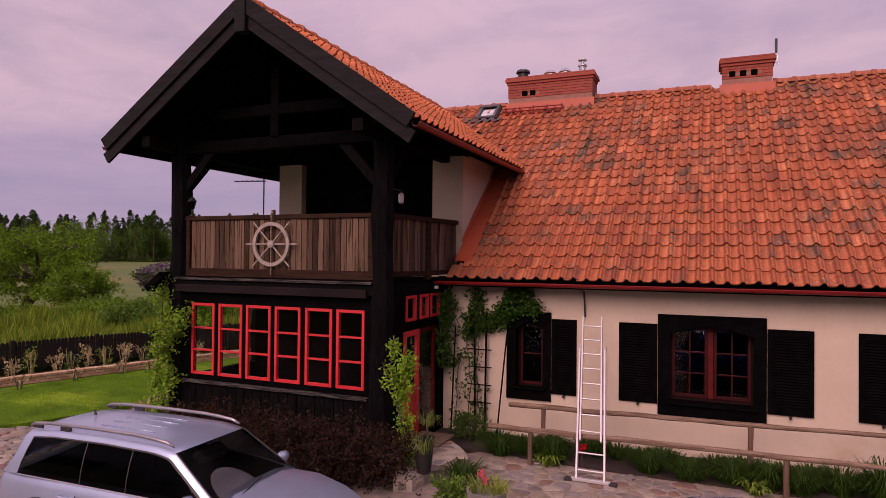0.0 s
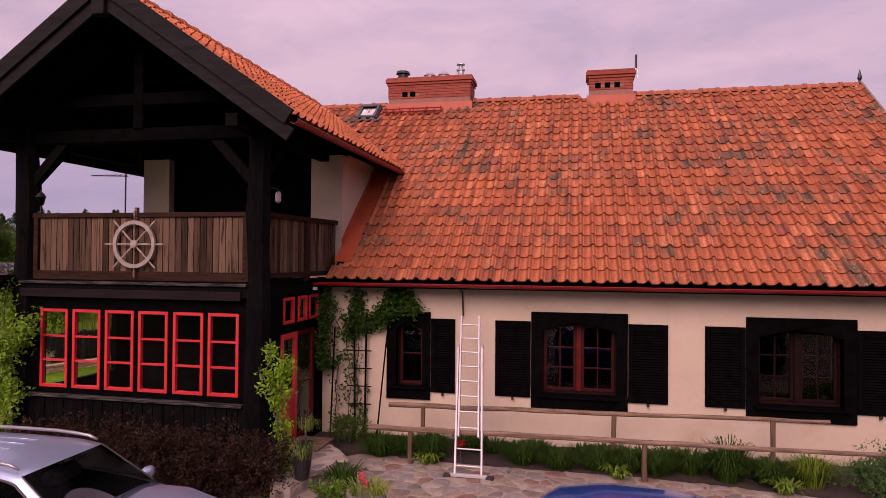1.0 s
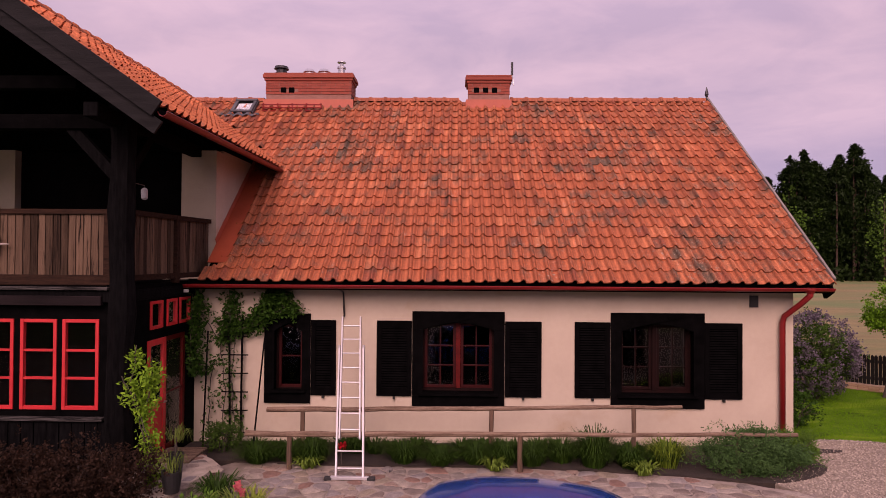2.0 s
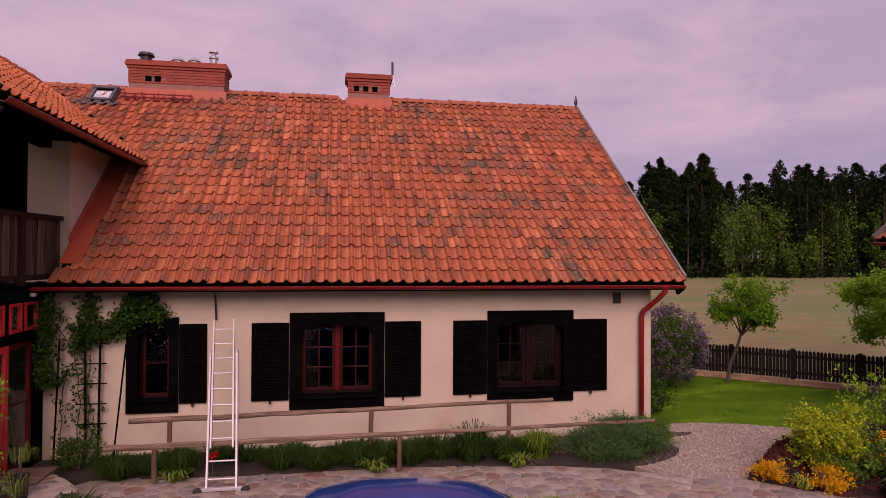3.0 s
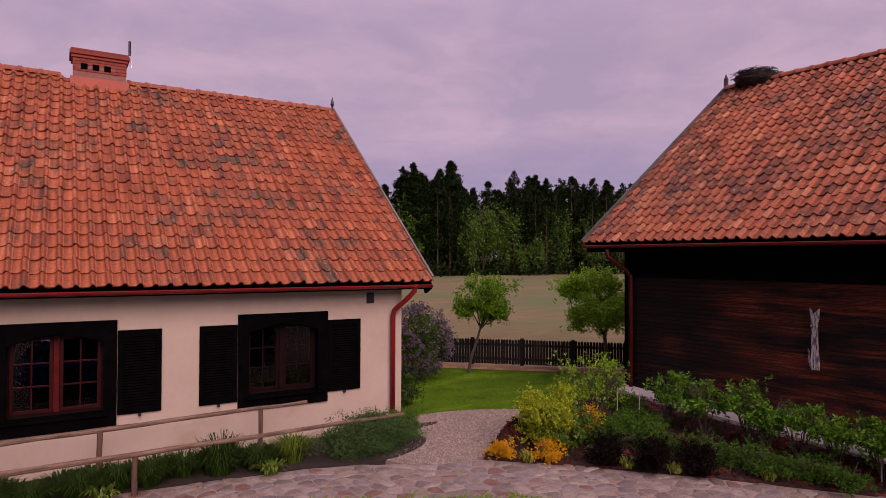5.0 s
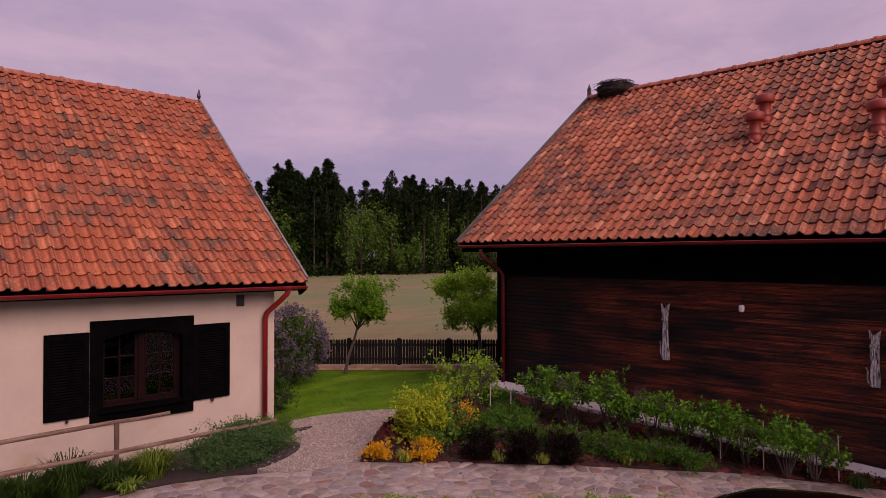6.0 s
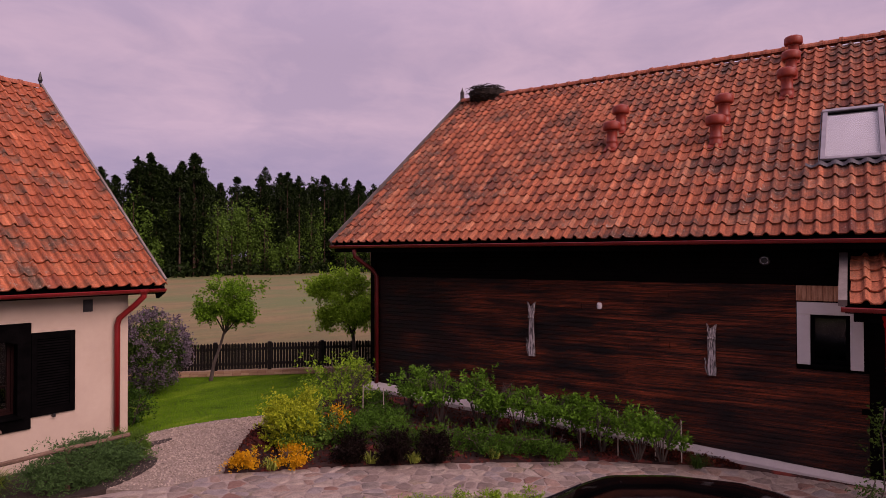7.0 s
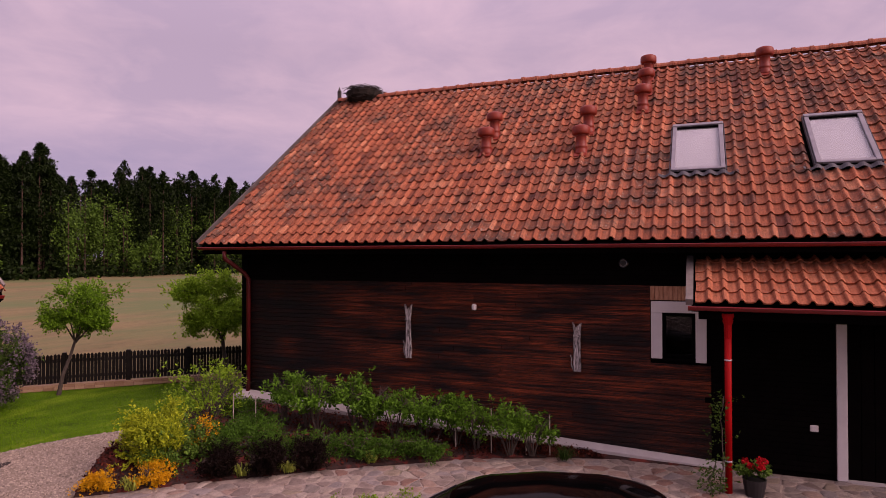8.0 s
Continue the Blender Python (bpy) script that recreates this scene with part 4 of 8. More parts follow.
def rough_post(x, y, z0, z1, r):
    """A hand-hewn post, slightly bowed and uneven."""
    bm = bmesh.new()
    pts, rs = [], []
    for k in range(12):
        z = z0 + (z1 - z0) * k / 11
        pts.append((x + 0.02 * math.sin(k * 1.3 + x), y + 0.02 * math.cos(k * 0.9), z))
        rs.append(r * (1 + 0.09 * math.sin(k * 2.1 + x * 3)))
    add_tube(bm, pts, rs, 8)
    return bm


for x in (porch_l, porch_r):
    part("post", rough_post(x, PORCH_Y + 0.05, 0.0, 5.75, 0.19), BLACK_WOOD, house, "rough tarred timber post")
    part("wall_plate", box(x - 0.1, x + 0.1, WING_FRONT + 0.15, 0.24, 5.42, 5.62, 0.01), BLACK_WOOD, house)
    s = 1 if x < WING_X else -1
    part("brace", beam((x + s * 0.12, PORCH_Y + 0.05, 4.72), (x + s * 0.80, PORCH_Y + 0.05, 5.45), 0.12, 0.16), BLACK_WOOD, house)
    part("brace", beam((x, PORCH_Y + 0.15, 4.72), (x, PORCH_Y + 0.85, 5.45), 0.12, 0.16), BLACK_WOOD, house)
part("tie_beam", box(porch_l, porch_r, PORCH_Y - 0.06, PORCH_Y + 0.14, 5.40, 5.62, 0.01), BLACK_BOARD, house)
part("balcony_deck", box(porch_l - 0.25, porch_r + 0.10, PORCH_Y - 0.06, 0.24, 2.98, 3.05), BLACK_BOARD, house)
part("deck_edge", box(porch_l - 0.28, porch_r - 0.12, PORCH_Y - 0.13, PORCH_Y - 0.06, 2.985, 3.035, 0.008), DECK_EDGE, house, "weathered grey deck edge")
part("deck_joist", box(porch_l - 0.25, porch_r - 0.12, PORCH_Y - 0.08, PORCH_Y + 0.10, 2.80, 2.98, 0.008), BLACK_WOOD, house)
part("front_beam", box(porch_l + 0.0, porch_r - 0.22, PORCH_Y - 0.125, PORCH_Y - 0.03, 2.755, 2.90, 0.008), BEAM_WOOD, house, "dark purple-brown beam")
part("side_beam", box(porch_r - 0.08, porch_r + 0.10, PORCH_Y + 0.2, 0.0, 2.80, 2.98, 0.008), BLACK_WOOD, house)
# small lean-to roof at the far side of the porch
part("side_roof", beam((porch_l - 0.42, PORCH_Y - 0.05, 2.80), (porch_l - 0.05, PORCH_Y - 0.05, 3.08), 0.7, 0.12, up=(0, 0, 1)), BLACK_BOARD, house)


def plank_panel(parent, name, a, b, z0, z1, n, mat):
    """Vertical planks side by side from a to b (x, y), each a part."""
    a, b = Vector((*a, 0)), Vector((*b, 0))
    d = (b - a) / n
    rng = random.Random(3)
    for k in range(n):
        p, q = a + d * (k + 0.06), a + d * (k + 0.94)
        t = rng.uniform(-0.005, 0.005)
        off = Vector((d.y, -d.x, 0)).normalized() * t
        bm = bmesh.new()
        add_beam(bm, (p + q) / 2 + off + Vector((0, 0, z0 + rng.uniform(-0.01, 0.01))), (p + q) / 2 + off + Vector((0, 0, z1)), 0.024, (q - p).length, up=d)
        part(name, bm, mat, parent)
    # black board added behind the planks so that their gaps read as dark
    behind = Vector((-d.y, d.x, 0)).normalized() * 0.024
    part("gap_blackout", beam(a + behind + Vector((0, 0, (z0 + z1) / 2)), b + behind + Vector((0, 0, (z0 + z1) / 2)), 0.012, z1 - z0, up=(0, 0, 1)), BLACK_BOARD, parent)


railing = new("balcony_railing")
railing.parent = house
tagged(railing, "balcony railing of weathered brown vertical planks")
RY = PORCH_Y + 0.02
plank_panel(railing, "plank", (porch_l + 0.30, RY), (porch_r - 0.22, RY), 3.18, 4.14, 34, BROWN_BOARD)
plank_panel(railing, "plank", (porch_r + 0.02, PORCH_Y + 0.30), (porch_r + 0.12, -1.02), 3.18, 4.14, 12, BROWN_BOARD)
plank_panel(railing, "plank", (porch_r + 0.13, -0.86), (porch_r + 0.26, 0.18), 3.18, 4.14, 11, BROWN_BOARD)
part("handrail", box(porch_l + 0.15, porch_r - 0.15, RY - 0.05, RY + 0.07, 4.12, 4.20, 0.008), BROWN_RAIL, railing)
part("bottom_rail", box(porch_l + 0.2, porch_r - 0.2, RY - 0.035, RY + 0.05, 3.052, 3.21, 0.008), BROWN_RAIL, railing)
part("end_stile", box(porch_l + 0.19, porch_l + 0.28, RY - 0.04, RY + 0.04, 3.06, 4.13, 0.006), BROWN_RAIL, railing)
part("end_stile", box(porch_r - 0.25, porch_r - 0.14, RY - 0.04, RY + 0.04, 3.06, 4.13, 0.006), BROWN_RAIL, railing)
part("handrail", beam((porch_r + 0.02, PORCH_Y + 0.25, 4.17), (porch_r + 0.13, -0.94, 4.17), 0.10, 0.08), BROWN_RAIL, railing)
part("handrail", beam((porch_r + 0.13, -0.94, 4.17), (porch_r + 0.27, 0.2, 4.17), 0.10, 0.08), BROWN_RAIL, railing)
part("bottom_rail", beam((porch_r + 0.02, PORCH_Y + 0.25, 3.16), (porch_r + 0.13, -0.94, 3.16), 0.08, 0.09), BROWN_RAIL, railing)
part("bottom_rail", beam((porch_r + 0.13, -0.94, 3.16), (porch_r + 0.27, 0.2, 3.16), 0.08, 0.09), BROWN_RAIL, railing)
part("rail_post", box(porch_r + 0.07, porch_r + 0.19, -1.0, -0.88, 3.03, 4.20, 0.01), BROWN_RAIL, railing)

# porch walls: six red windows in front, door and small top lights at the side
fx = [-9.14, -8.49, -7.845, -7.20, -6.545, -5.905]
fh = [(x, x + 0.555, 1.19, 2.545) for x in fx]
part("porch_front", wall_sheet(porch_l, porch_r, 0.0, 2.80, PORCH_Y, PORCH_Y + 0.12, fh), BLACK_BOARD, house, "black boarded porch wall")
for a, b, c, d in fh:
    casement(house, a, b, c, d, PORCH_Y - 0.02, RED_PAINT, 1, 3, bar=0.032, frame_w=0.052, depth=0.07, name="porch_window", glass=OLD_GLASS)
part("porch_sill", box(porch_l + 0.05, porch_r - 0.2, PORCH_Y - 0.09, PORCH_Y, 1.03, 1.09, 0.008), DECK_EDGE, house)
n = 22
for k in range(n):
    x0 = porch_l + 0.1 + (porch_r - porch_l - 0.2) * k / n
    part("cladding_board", box(x0, x0 + (porch_r - porch_l - 0.2) / n - 0.012, PORCH_Y - 0.028 - 0.004 * (k % 2), PORCH_Y - 0.002, 0.05, 1.02, 0.004), BLACK_WOOD, house)
# side wall lies in the plane x = porch_r
sh = [(-1.78, -1.35, 2.30, 2.76), (-1.19, -0.80, 2.30, 2.76), (-0.70, -0.25, 2.30, 2.76), (-1.86, -0.36, 0.16, 2.13)]
bm = wall_sheet(PORCH_Y + 0.12, 0.0, 0.0, 2.80, -0.10, 0.0, sh)
turn_bm(bm, Matrix(((0, -1, 0, porch_r), (1, 0, 0, 0), (0, 0, 1, 0), (0, 0, 0, 1))) @ pose(0, 0.0, 0))
part("porch_side", bm, BLACK_BOARD, house)
SIDE = Matrix(((0, -1, 0, porch_r), (1, 0, 0, 0), (0, 0, 1, 0), (0, 0, 0, 1)))
for k in range(3):
    a, b, c, d = sh[k]
    casement(house, a, b, c, d, -0.125, RED_PAINT, 1, 1, frame_w=0.05, depth=0.07, name="top_light").matrix_basis = SIDE
door = new("porch_door")
door.parent = house
door.matrix_basis = SIDE
tagged(door, "bright red glazed porch door")
casement(door, -1.86, -1.22, 0.16, 2.13, -0.12, RED_PAINT, 1, 1, frame_w=0.10, depth=0.06, name="door_leaf")
part("mid_rail", box(-1.76, -1.32, -0.115, -0.07, 0.95, 1.12, 0.005), RED_PAINT, door)
part("kick_panel", box(-1.76, -1.32, -0.105, -0.07, 0.26, 0.95, 0.005), RED_PAINT, door)
part("door_handle", tube([(-1.29, -0.12, 1.05), (-1.29, -0.17, 1.05), (-1.40, -0.17, 1.05)], 0.012, 6), STEEL, door, "steel lever handle")
casement(door, -1.20, -0.38, 0.16, 2.13, -0.08, DARK_RED, 1, 2, frame_w=0.09, depth=0.06, name="side_leaf")
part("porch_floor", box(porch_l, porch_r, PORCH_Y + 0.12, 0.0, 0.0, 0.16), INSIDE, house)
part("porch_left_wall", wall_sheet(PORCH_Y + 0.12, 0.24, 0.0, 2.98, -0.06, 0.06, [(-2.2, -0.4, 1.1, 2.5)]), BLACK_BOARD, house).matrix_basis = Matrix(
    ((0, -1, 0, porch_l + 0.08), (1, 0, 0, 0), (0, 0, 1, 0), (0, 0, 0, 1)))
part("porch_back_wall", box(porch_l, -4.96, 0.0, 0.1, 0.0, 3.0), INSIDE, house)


# chimneys
def chimney(x0, x1, y0, y1, z0, z1, vents, name_label):
    c = new("chimney")
    c.parent = house
    tagged(c, name_label)
    part("core", box(x0 + 0.012, x1 - 0.012, y0 + 0.012, y1 - 0.012, z0, z1), MORTAR, c)
    course, length = 0.075, 0.25
    rng = random.Random(8)
    zz, k = z0 + 0.32, 0
    nb = bmesh.new()
    while zz < z1 - 0.01:
        x = x0 - (0.125 if k % 2 else 0)
        while x < x1 - 0.01:
            a, b = max(x, x0), min(x + length - 0.012, x1)
            if b - a > 0.03 and not any(v[0] - 0.01 < (a + b) / 2 < v[1] + 0.01 and v[2] < zz + 0.03 < v[3] for v in vents):
                add_box(nb, a, b, y0 - rng.uniform(0, 0.004), y0 + 0.02, zz, zz + course - 0.012)
            x += length
        y = y0 - (0.125 if k % 2 else 0)
        while y < y1 - 0.01:
            a, b = max(y, y0 + 0.021), min(y + length - 0.012, y1)
            if b - a > 0.03:
                add_box(nb, x1 - 0.02, x1 + rng.uniform(0, 0.004), a, b, zz, zz + course - 0.012)
            y += length
        zz += course
        k += 1
    tagged(part("bricks", nb, BRICK_RED, c), kind="stuff")
    for j, (d, h) in enumerate(((0.03, 0.07), (0.065, 0.09), (0.045, 0.05))):
        zt = z1 + sum(q[1] for q in ((0.03, 0.07), (0.065, 0.09), (0.045, 0.05))[:j])
        part("corbel_course", box(x0 - d, x1 + d, y0 - d, y1 + d, zt, zt + h - 0.004, 0.006), BRICK_RED, c)
    part("apron_flashing", box(x0 - 0.05, x1 + 0.05, y0 - 0.05, y1 + 0.05, z0 - 0.1, z0 + 0.17), FLASH_RED, c)
    # black plates: the dark of the vent openings put into their colour
    for v in vents:
        part("vent_dark", box(v[0], v[1], y0 - 0.005, y0 + 0.01, v[2], v[3]), BLACK_BOARD, c)
    return c


c1 = chimney(-5.12, -2.82, 4.86, 5.55, 7.52, 8.20, [(-4.72, -4.57, 7.88, 8.02), (-4.50, -4.35, 7.88, 8.02)], "long red brick chimney stack with steel flues")
part("flue_cowl", turned([(0.17, 0), (0.17, 0.05), (0.14, 0.06), (0.14, 0.14), (0.20, 0.15), (0.17, 0.22)], 12, (-4.75, 5.05, 8.41)), DARK_METAL, c1)
for x in (-4.0, -3.6):
    part("flue_cap", turned([(0.14, 0), (0.14, 0.06), (0.17, 0.08), (0.10, 0.16), (0.02, 0.18)], 12, (x, 5.1, 8.41)), STEEL, c1)
part("flue_pipe", turned([(0.09, 0), (0.09, 0.2), (0.12, 0.21), (0.12, 0.25), (0.05, 0.26), (0.05, 0.36), (0.12, 0.37), (0.11, 0.40)], 12, (-3.15, 5.2, 8.41)), STEEL, c1)
c2 = chimney(0.28, 1.39, 4.86, 5.5, 7.52, 8.14, [(0.44, 0.58, 7.88, 8.02), (0.68, 0.82, 7.88, 8.02), (0.92, 1.06, 7.88, 8.02)], "red brick chimney stack with a weathervane rod")
part("rod", tube([(1.36, 4.95, 8.1), (1.46, 4.95, 8.4), (1.46, 4.95, 8.72)], 0.03, 6), DARK_METAL, c2)
part("rod_clamp", tube([(1.46, 4.9, 8.35), (1.40, 4.9, 8.18), (1.50, 4.9, 8.08), (1.48, 4.9, 8.3)], 0.012, 6), STEEL, c2)
part("flue_cap", turned([(0.10, 0), (0.10, 0.03), (0.04, 0.05)], 10, (0.65, 5.2, 8.35)), DARK_METAL, c2)


def roof_window(parent, x0, x1, s0, s1, o, u, n, name="skylight", metal=FRAME_GREY):
    """A skylight lying on a slope: grey metal frame, pane, dark well, lead apron."""
    w = new(name)
    w.parent = parent
    a = Vector((1, 0, 0))
    w.matrix_basis = Matrix.Translation(Vector(o) + a * x0 + Vector(u) * s0) @ Matrix((a, Vector(u), Vector(n))).transposed().to_4x4()
    W, H = x1 - x0, s1 - s0
    bm = bmesh.new()
    f = 0.085
    add_box(bm, 0, f, 0, H, 0.0, 0.13, 0.008)
    add_box(bm, W - f, W, 0, H, 0.0, 0.13, 0.008)
    add_box(bm, f, W - f, 0.0, f, 0.0, 0.125, 0.008)
    add_box(bm, -0.01, W + 0.01, H - 0.10, H, 0.005, 0.15, 0.010)
    part("frame", bm, metal, w, "grey metal skylight frame")
    part("head_strip", box(f, W - f, H - 0.16, H - 0.10, 0.10, 0.118, 0.003), BLACK_BOARD, w, "black strip below the head")
    # solid black bar, the darkness of the sill gap put into its colour
    part("sill_dark_strip", box(-0.01, W + 0.01, -0.035, -0.002, 0.0, 0.085, 0.003), BLACK_BOARD, w, "black strip standing in for the dark gap below the frame")
    for x in (-0.03, W + 0.012):
        part("side_flashing", box(x, x + 0.018, -0.02, H, 0.0, 0.10, 0.003), LEAD, w)
    part("pane", box(f - 0.005, W - f + 0.005, f - 0.005, H - f + 0.005, 0.085, 0.093), SKY_GLASS, w).visible_shadow = False
    # pale panel below the pane, the sky's reflection put into its colour
    part("sky_reflection", box(f, W - f, f, H - f, 0.066, 0.076), REFLECT_GREY, w)
    bm = bmesh.new()
    k = 48
    prev = None
    for i in range(k + 1):
        x = -0.22 + (W + 0.44) * i / k
        z = 0.075 + 0.028 * math.cos(x * 2 * math.pi / 0.235)
        side = 0.0 if -0.03 < x < W + 0.03 else -0.05
        cur = [bm.verts.new((x, -0.15, z)), bm.verts.new((x, -0.03 + side, z + 0.012))]
        if prev:
            bm.faces.new((prev[0], cur[0], cur[1], prev[1]))
        prev = cur
    part("apron", bm, LEAD, w)
    return w


O_MAIN = Vector((0, EAVE_Y, EAVE_Z))
tagged(roof_window(house, -5.92, -5.36, 6.42, 7.10, O_MAIN, UP, nrm, metal=LEAD), "small skylight near the ridge with grey frame")
# snow guard below the chimney
bm = bmesh.new()
for dz in (0.06, 0.14, 0.22):
    add_tube(bm, [(-5.15, 4.62, 7.28 + dz), (-3.55, 4.62, 7.28 + dz)], 0.016, 6)
for k in range(5):
    x = -5.1 + k * 0.38
    add_beam(bm, (x, 4.66, 7.24), (x, 4.60, 7.54), 0.03, 0.012)
part("snow_guard", bm, GUTTER_RED, house, "dark red roof snow guard")


# ---- the barn: same kind of local frame, turned so that x runs along its yard wall ----
barn = thing("barn", pose(12.26, 0.08, -0.02, 0, 0, -86.135), "dark stained plank barn with a weathered red pantile roof", "barn")
BX0, BX1 = -10.52, 9.0
BE_Y, BE_Z = -0.5, 3.96
BR_Y, BR_Z = 5.63, 8.64
BS = math.hypot(BR_Y - BE_Y, BR_Z - BE_Z)
BUP = Vector((0, BR_Y - BE_Y, BR_Z - BE_Z)) / BS
BN = Vector((0, -BUP.z, BUP.y))
BROOF0 = -11.37
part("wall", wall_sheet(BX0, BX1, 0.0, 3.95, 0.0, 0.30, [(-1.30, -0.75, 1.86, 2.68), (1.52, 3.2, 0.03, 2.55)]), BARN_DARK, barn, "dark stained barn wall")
bm = bmesh.new()
add_prism(bm, [(0.3, 0.0), (11.26, 0.0), (11.26, 3.9), (5.63, 8.3), (0.0, 3.9), (0.0, 3.8), (0.3, 3.8)], 0, 0.3)
turn_bm(bm, pose(BX0 + 0.3, 0, 0, 0, 0, 90))
part("gable_wall", bm, BARN_DARK, barn)
bm = bmesh.new()
add_prism(bm, [(0.3, 0.0), (11.26, 0.0), (11.26, 3.9), (5.63, 8.3), (0.0, 3.9), (0.0, 3.8), (0.3, 3.8)], 0, 0.3)
turn_bm(bm, pose(BX1, 0, 0, 0, 0, 90))
part("gable_wall", bm, BARN_DARK, barn)
part("back_wall", box(BX0, BX1, 11.0, 11.26, 0, 3.9), BARN_DARK, barn)
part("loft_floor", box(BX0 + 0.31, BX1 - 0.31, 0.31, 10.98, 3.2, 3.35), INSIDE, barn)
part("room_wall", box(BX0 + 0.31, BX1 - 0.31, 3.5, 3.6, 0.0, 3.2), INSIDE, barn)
barn_roof = new("roof")
barn_roof.parent = barn
tagged(barn_roof, "weathered red clay pantile barn roof")


def barn_slab(pts, x0, x1, t=0.1):
    bm = bmesh.new()
    add_prism(bm, [(y, z) for y, z in pts] + [(y, z - t) for y, z in reversed(pts)], -x1, -x0)
    return turn_bm(bm, pose(0, 0, 0, 0, 0, 90))


part("deck", barn_slab([(BE_Y + 0.03, BE_Z - 0.05), (BR_Y, BR_Z - 0.06)], BROOF0 + 0.04, BX1 + 0.6), BARN_DARK, barn_roof)
part("deck", barn_slab([(BR_Y, BR_Z - 0.06), (2 * BR_Y - BE_Y, BE_Z - 0.05)], BROOF0 + 0.04, BX1 + 0.6), CLAY_BARN, barn_roof)
part("soffit", box(BROOF0 + 0.1, BX1 + 0.5, BE_Y + 0.05, 0.0, BE_Z - 0.22, BE_Z - 0.18), BARN_DARK, barn_roof)
part("fascia", box(BROOF0 + 0.06, BX1 + 0.5, BE_Y + 0.02, BE_Y + 0.05, BE_Z - 0.24, BE_Z - 0.04), BARN_DARK, barn_roof)
part("verge_board", beam((BROOF0 - 0.01, BE_Y - 0.05, BE_Z - 0.03), (BROOF0 - 0.01, BR_Y + 0.04, BR_Z + 0.02), 0.045, 0.20), OLD_VERGE, barn_roof, "weathered grey verge board")
part("finial", beam((BROOF0, BR_Y, BR_Z - 0.1), (BROOF0, BR_Y, BR_Z + 0.33), 0.12, 0.05, up=(0, 1, 0)), OLD_VERGE, barn_roof)
part("finial_tip", turned([(0.06, 0), (0.03, 0.08), (0.005, 0.15)], 6, (BROOF0, BR_Y, BR_Z + 0.32)), OLD_VERGE, barn_roof)
gutter(barn, (BROOF0 + 0.02, BE_Y - 0.06, BE_Z - 0.09), (BX1 + 0.5, BE_Y - 0.06, BE_Z - 0.09), GUTTER_RED)
part("downpipe", tube([(-10.62, BE_Y - 0.06, 3.78), (-10.60, BE_Y - 0.06, 3.62), (-10.40, -0.16, 3.30), (-10.33, -0.08, 3.16), (-10.33, -0.08, 0.35)], 0.05, 10), PIPE_RED_SHADED, barn, smooth=True)
part("corner_board", box(BX0 - 0.02, BX0 + 0.14, -0.05, 0.0, 0.3, 3.9, 0.005), BARN_DARK, barn)

# window with white trim under a brick lintel
bw = new("window")
bw.parent = barn
tagged(bw, "small barn window with white plank trim and brick lintel")
part("trim", box(-1.49, -1.30, -0.05, 0.0, 1.84, 2.66, 0.006), WHITE_PAINT, bw)
part("trim", box(-1.49, -0.57, -0.054, 0.0, 2.66, 2.86, 0.006), WHITE_PAINT, bw)
part("trim", box(-0.75, -0.57, -0.05, 0.0, 1.80, 2.66, 0.006), WHITE_PAINT, bw)
part("sill", box(-1.30, -0.75, -0.05, 0.1, 1.80, 1.86, 0.006), BLACK_BOARD, bw)
casement(bw, -1.30, -0.75, 1.86, 2.66, 0.04, BLACK_BOARD, 1, 1, frame_w=0.06, name="sash")
lint = bmesh.new()
for k in range(13):
    x = -1.50 + k * 0.076
    add_box(lint, x, x + 0.073, -0.03 - 0.003 * (k % 3), 0.0, 2.88, 3.13, 0.004)
tagged(part("lintel_bricks", lint, LINTEL_BRICK, bw, "upright brick lintel"), kind="stuff")
# door with white post
bd = new("door")
bd.parent = barn
tagged(bd, "dark barn door beside a white frame post")
part("door_post", box(1.37, 1.52, -0.06, 0.02, 0.03, 2.56, 0.006), WHITE_PAINT, bd, "white painted door post")
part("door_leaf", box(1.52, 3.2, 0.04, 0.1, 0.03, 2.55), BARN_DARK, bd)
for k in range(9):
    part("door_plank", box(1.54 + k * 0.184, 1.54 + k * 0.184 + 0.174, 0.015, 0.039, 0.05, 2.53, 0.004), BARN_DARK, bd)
part("threshold", box(1.5, 3.2, -0.10, 0.02, 0.0, 0.05, 0.005), CONCRETE, bd)
part("socket", box(0.99, 1.11, -0.045, 0.0, 0.78, 0.89, 0.008), WHITE_PAINT, barn, "white outdoor socket")
part("sensor", turned([(0.04, 0), (0.05, 0.03), (0.05, 0.1), (0.03, 0.12)], 10, (-4.83, -0.06, 2.60)), WHITE_PAINT, barn, "small white wall sensor")
lamp = part("wall_lamp", turn_bm(turned([(0.05, 0), (0.09, 0.02), (0.09, 0.06), (0.06, 0.1)], 12), pose(-1.96, 0, 3.54, 90)), STEEL, barn, "round chrome wall lamp")
part("lens", turn_bm(turned([(0.055, 0.10), (0.03, 0.12)], 12), pose(0, 0, 0)), DARK_METAL, lamp).matrix_basis = pose(-1.96, 0, 3.54, 90)

# porch canopy on a red post
canopy = new("canopy")
canopy.parent = barn
tagged(canopy, "small pantiled canopy on a red post")
CY, CZ, CT = -1.36, 2.93, 3.60
part("deck", barn_slab([(CY, CZ - 0.05), (0.0, CT - 0.05)], -0.80, 4.4, 0.08), BARN_DARK, canopy)
part("verge", beam((-0.83, CY - 0.04, CZ + 0.02), (-0.83, 0.0, CT + 0.03), 0.11, 0.10), VERGE_WOOD, canopy, "weathered grey verge plank")
part("beam", box(-0.7, 4.3, CY + 0.05, CY + 0.17, CZ - 0.25, CZ - 0.10, 0.008), BARN_DARK, canopy)
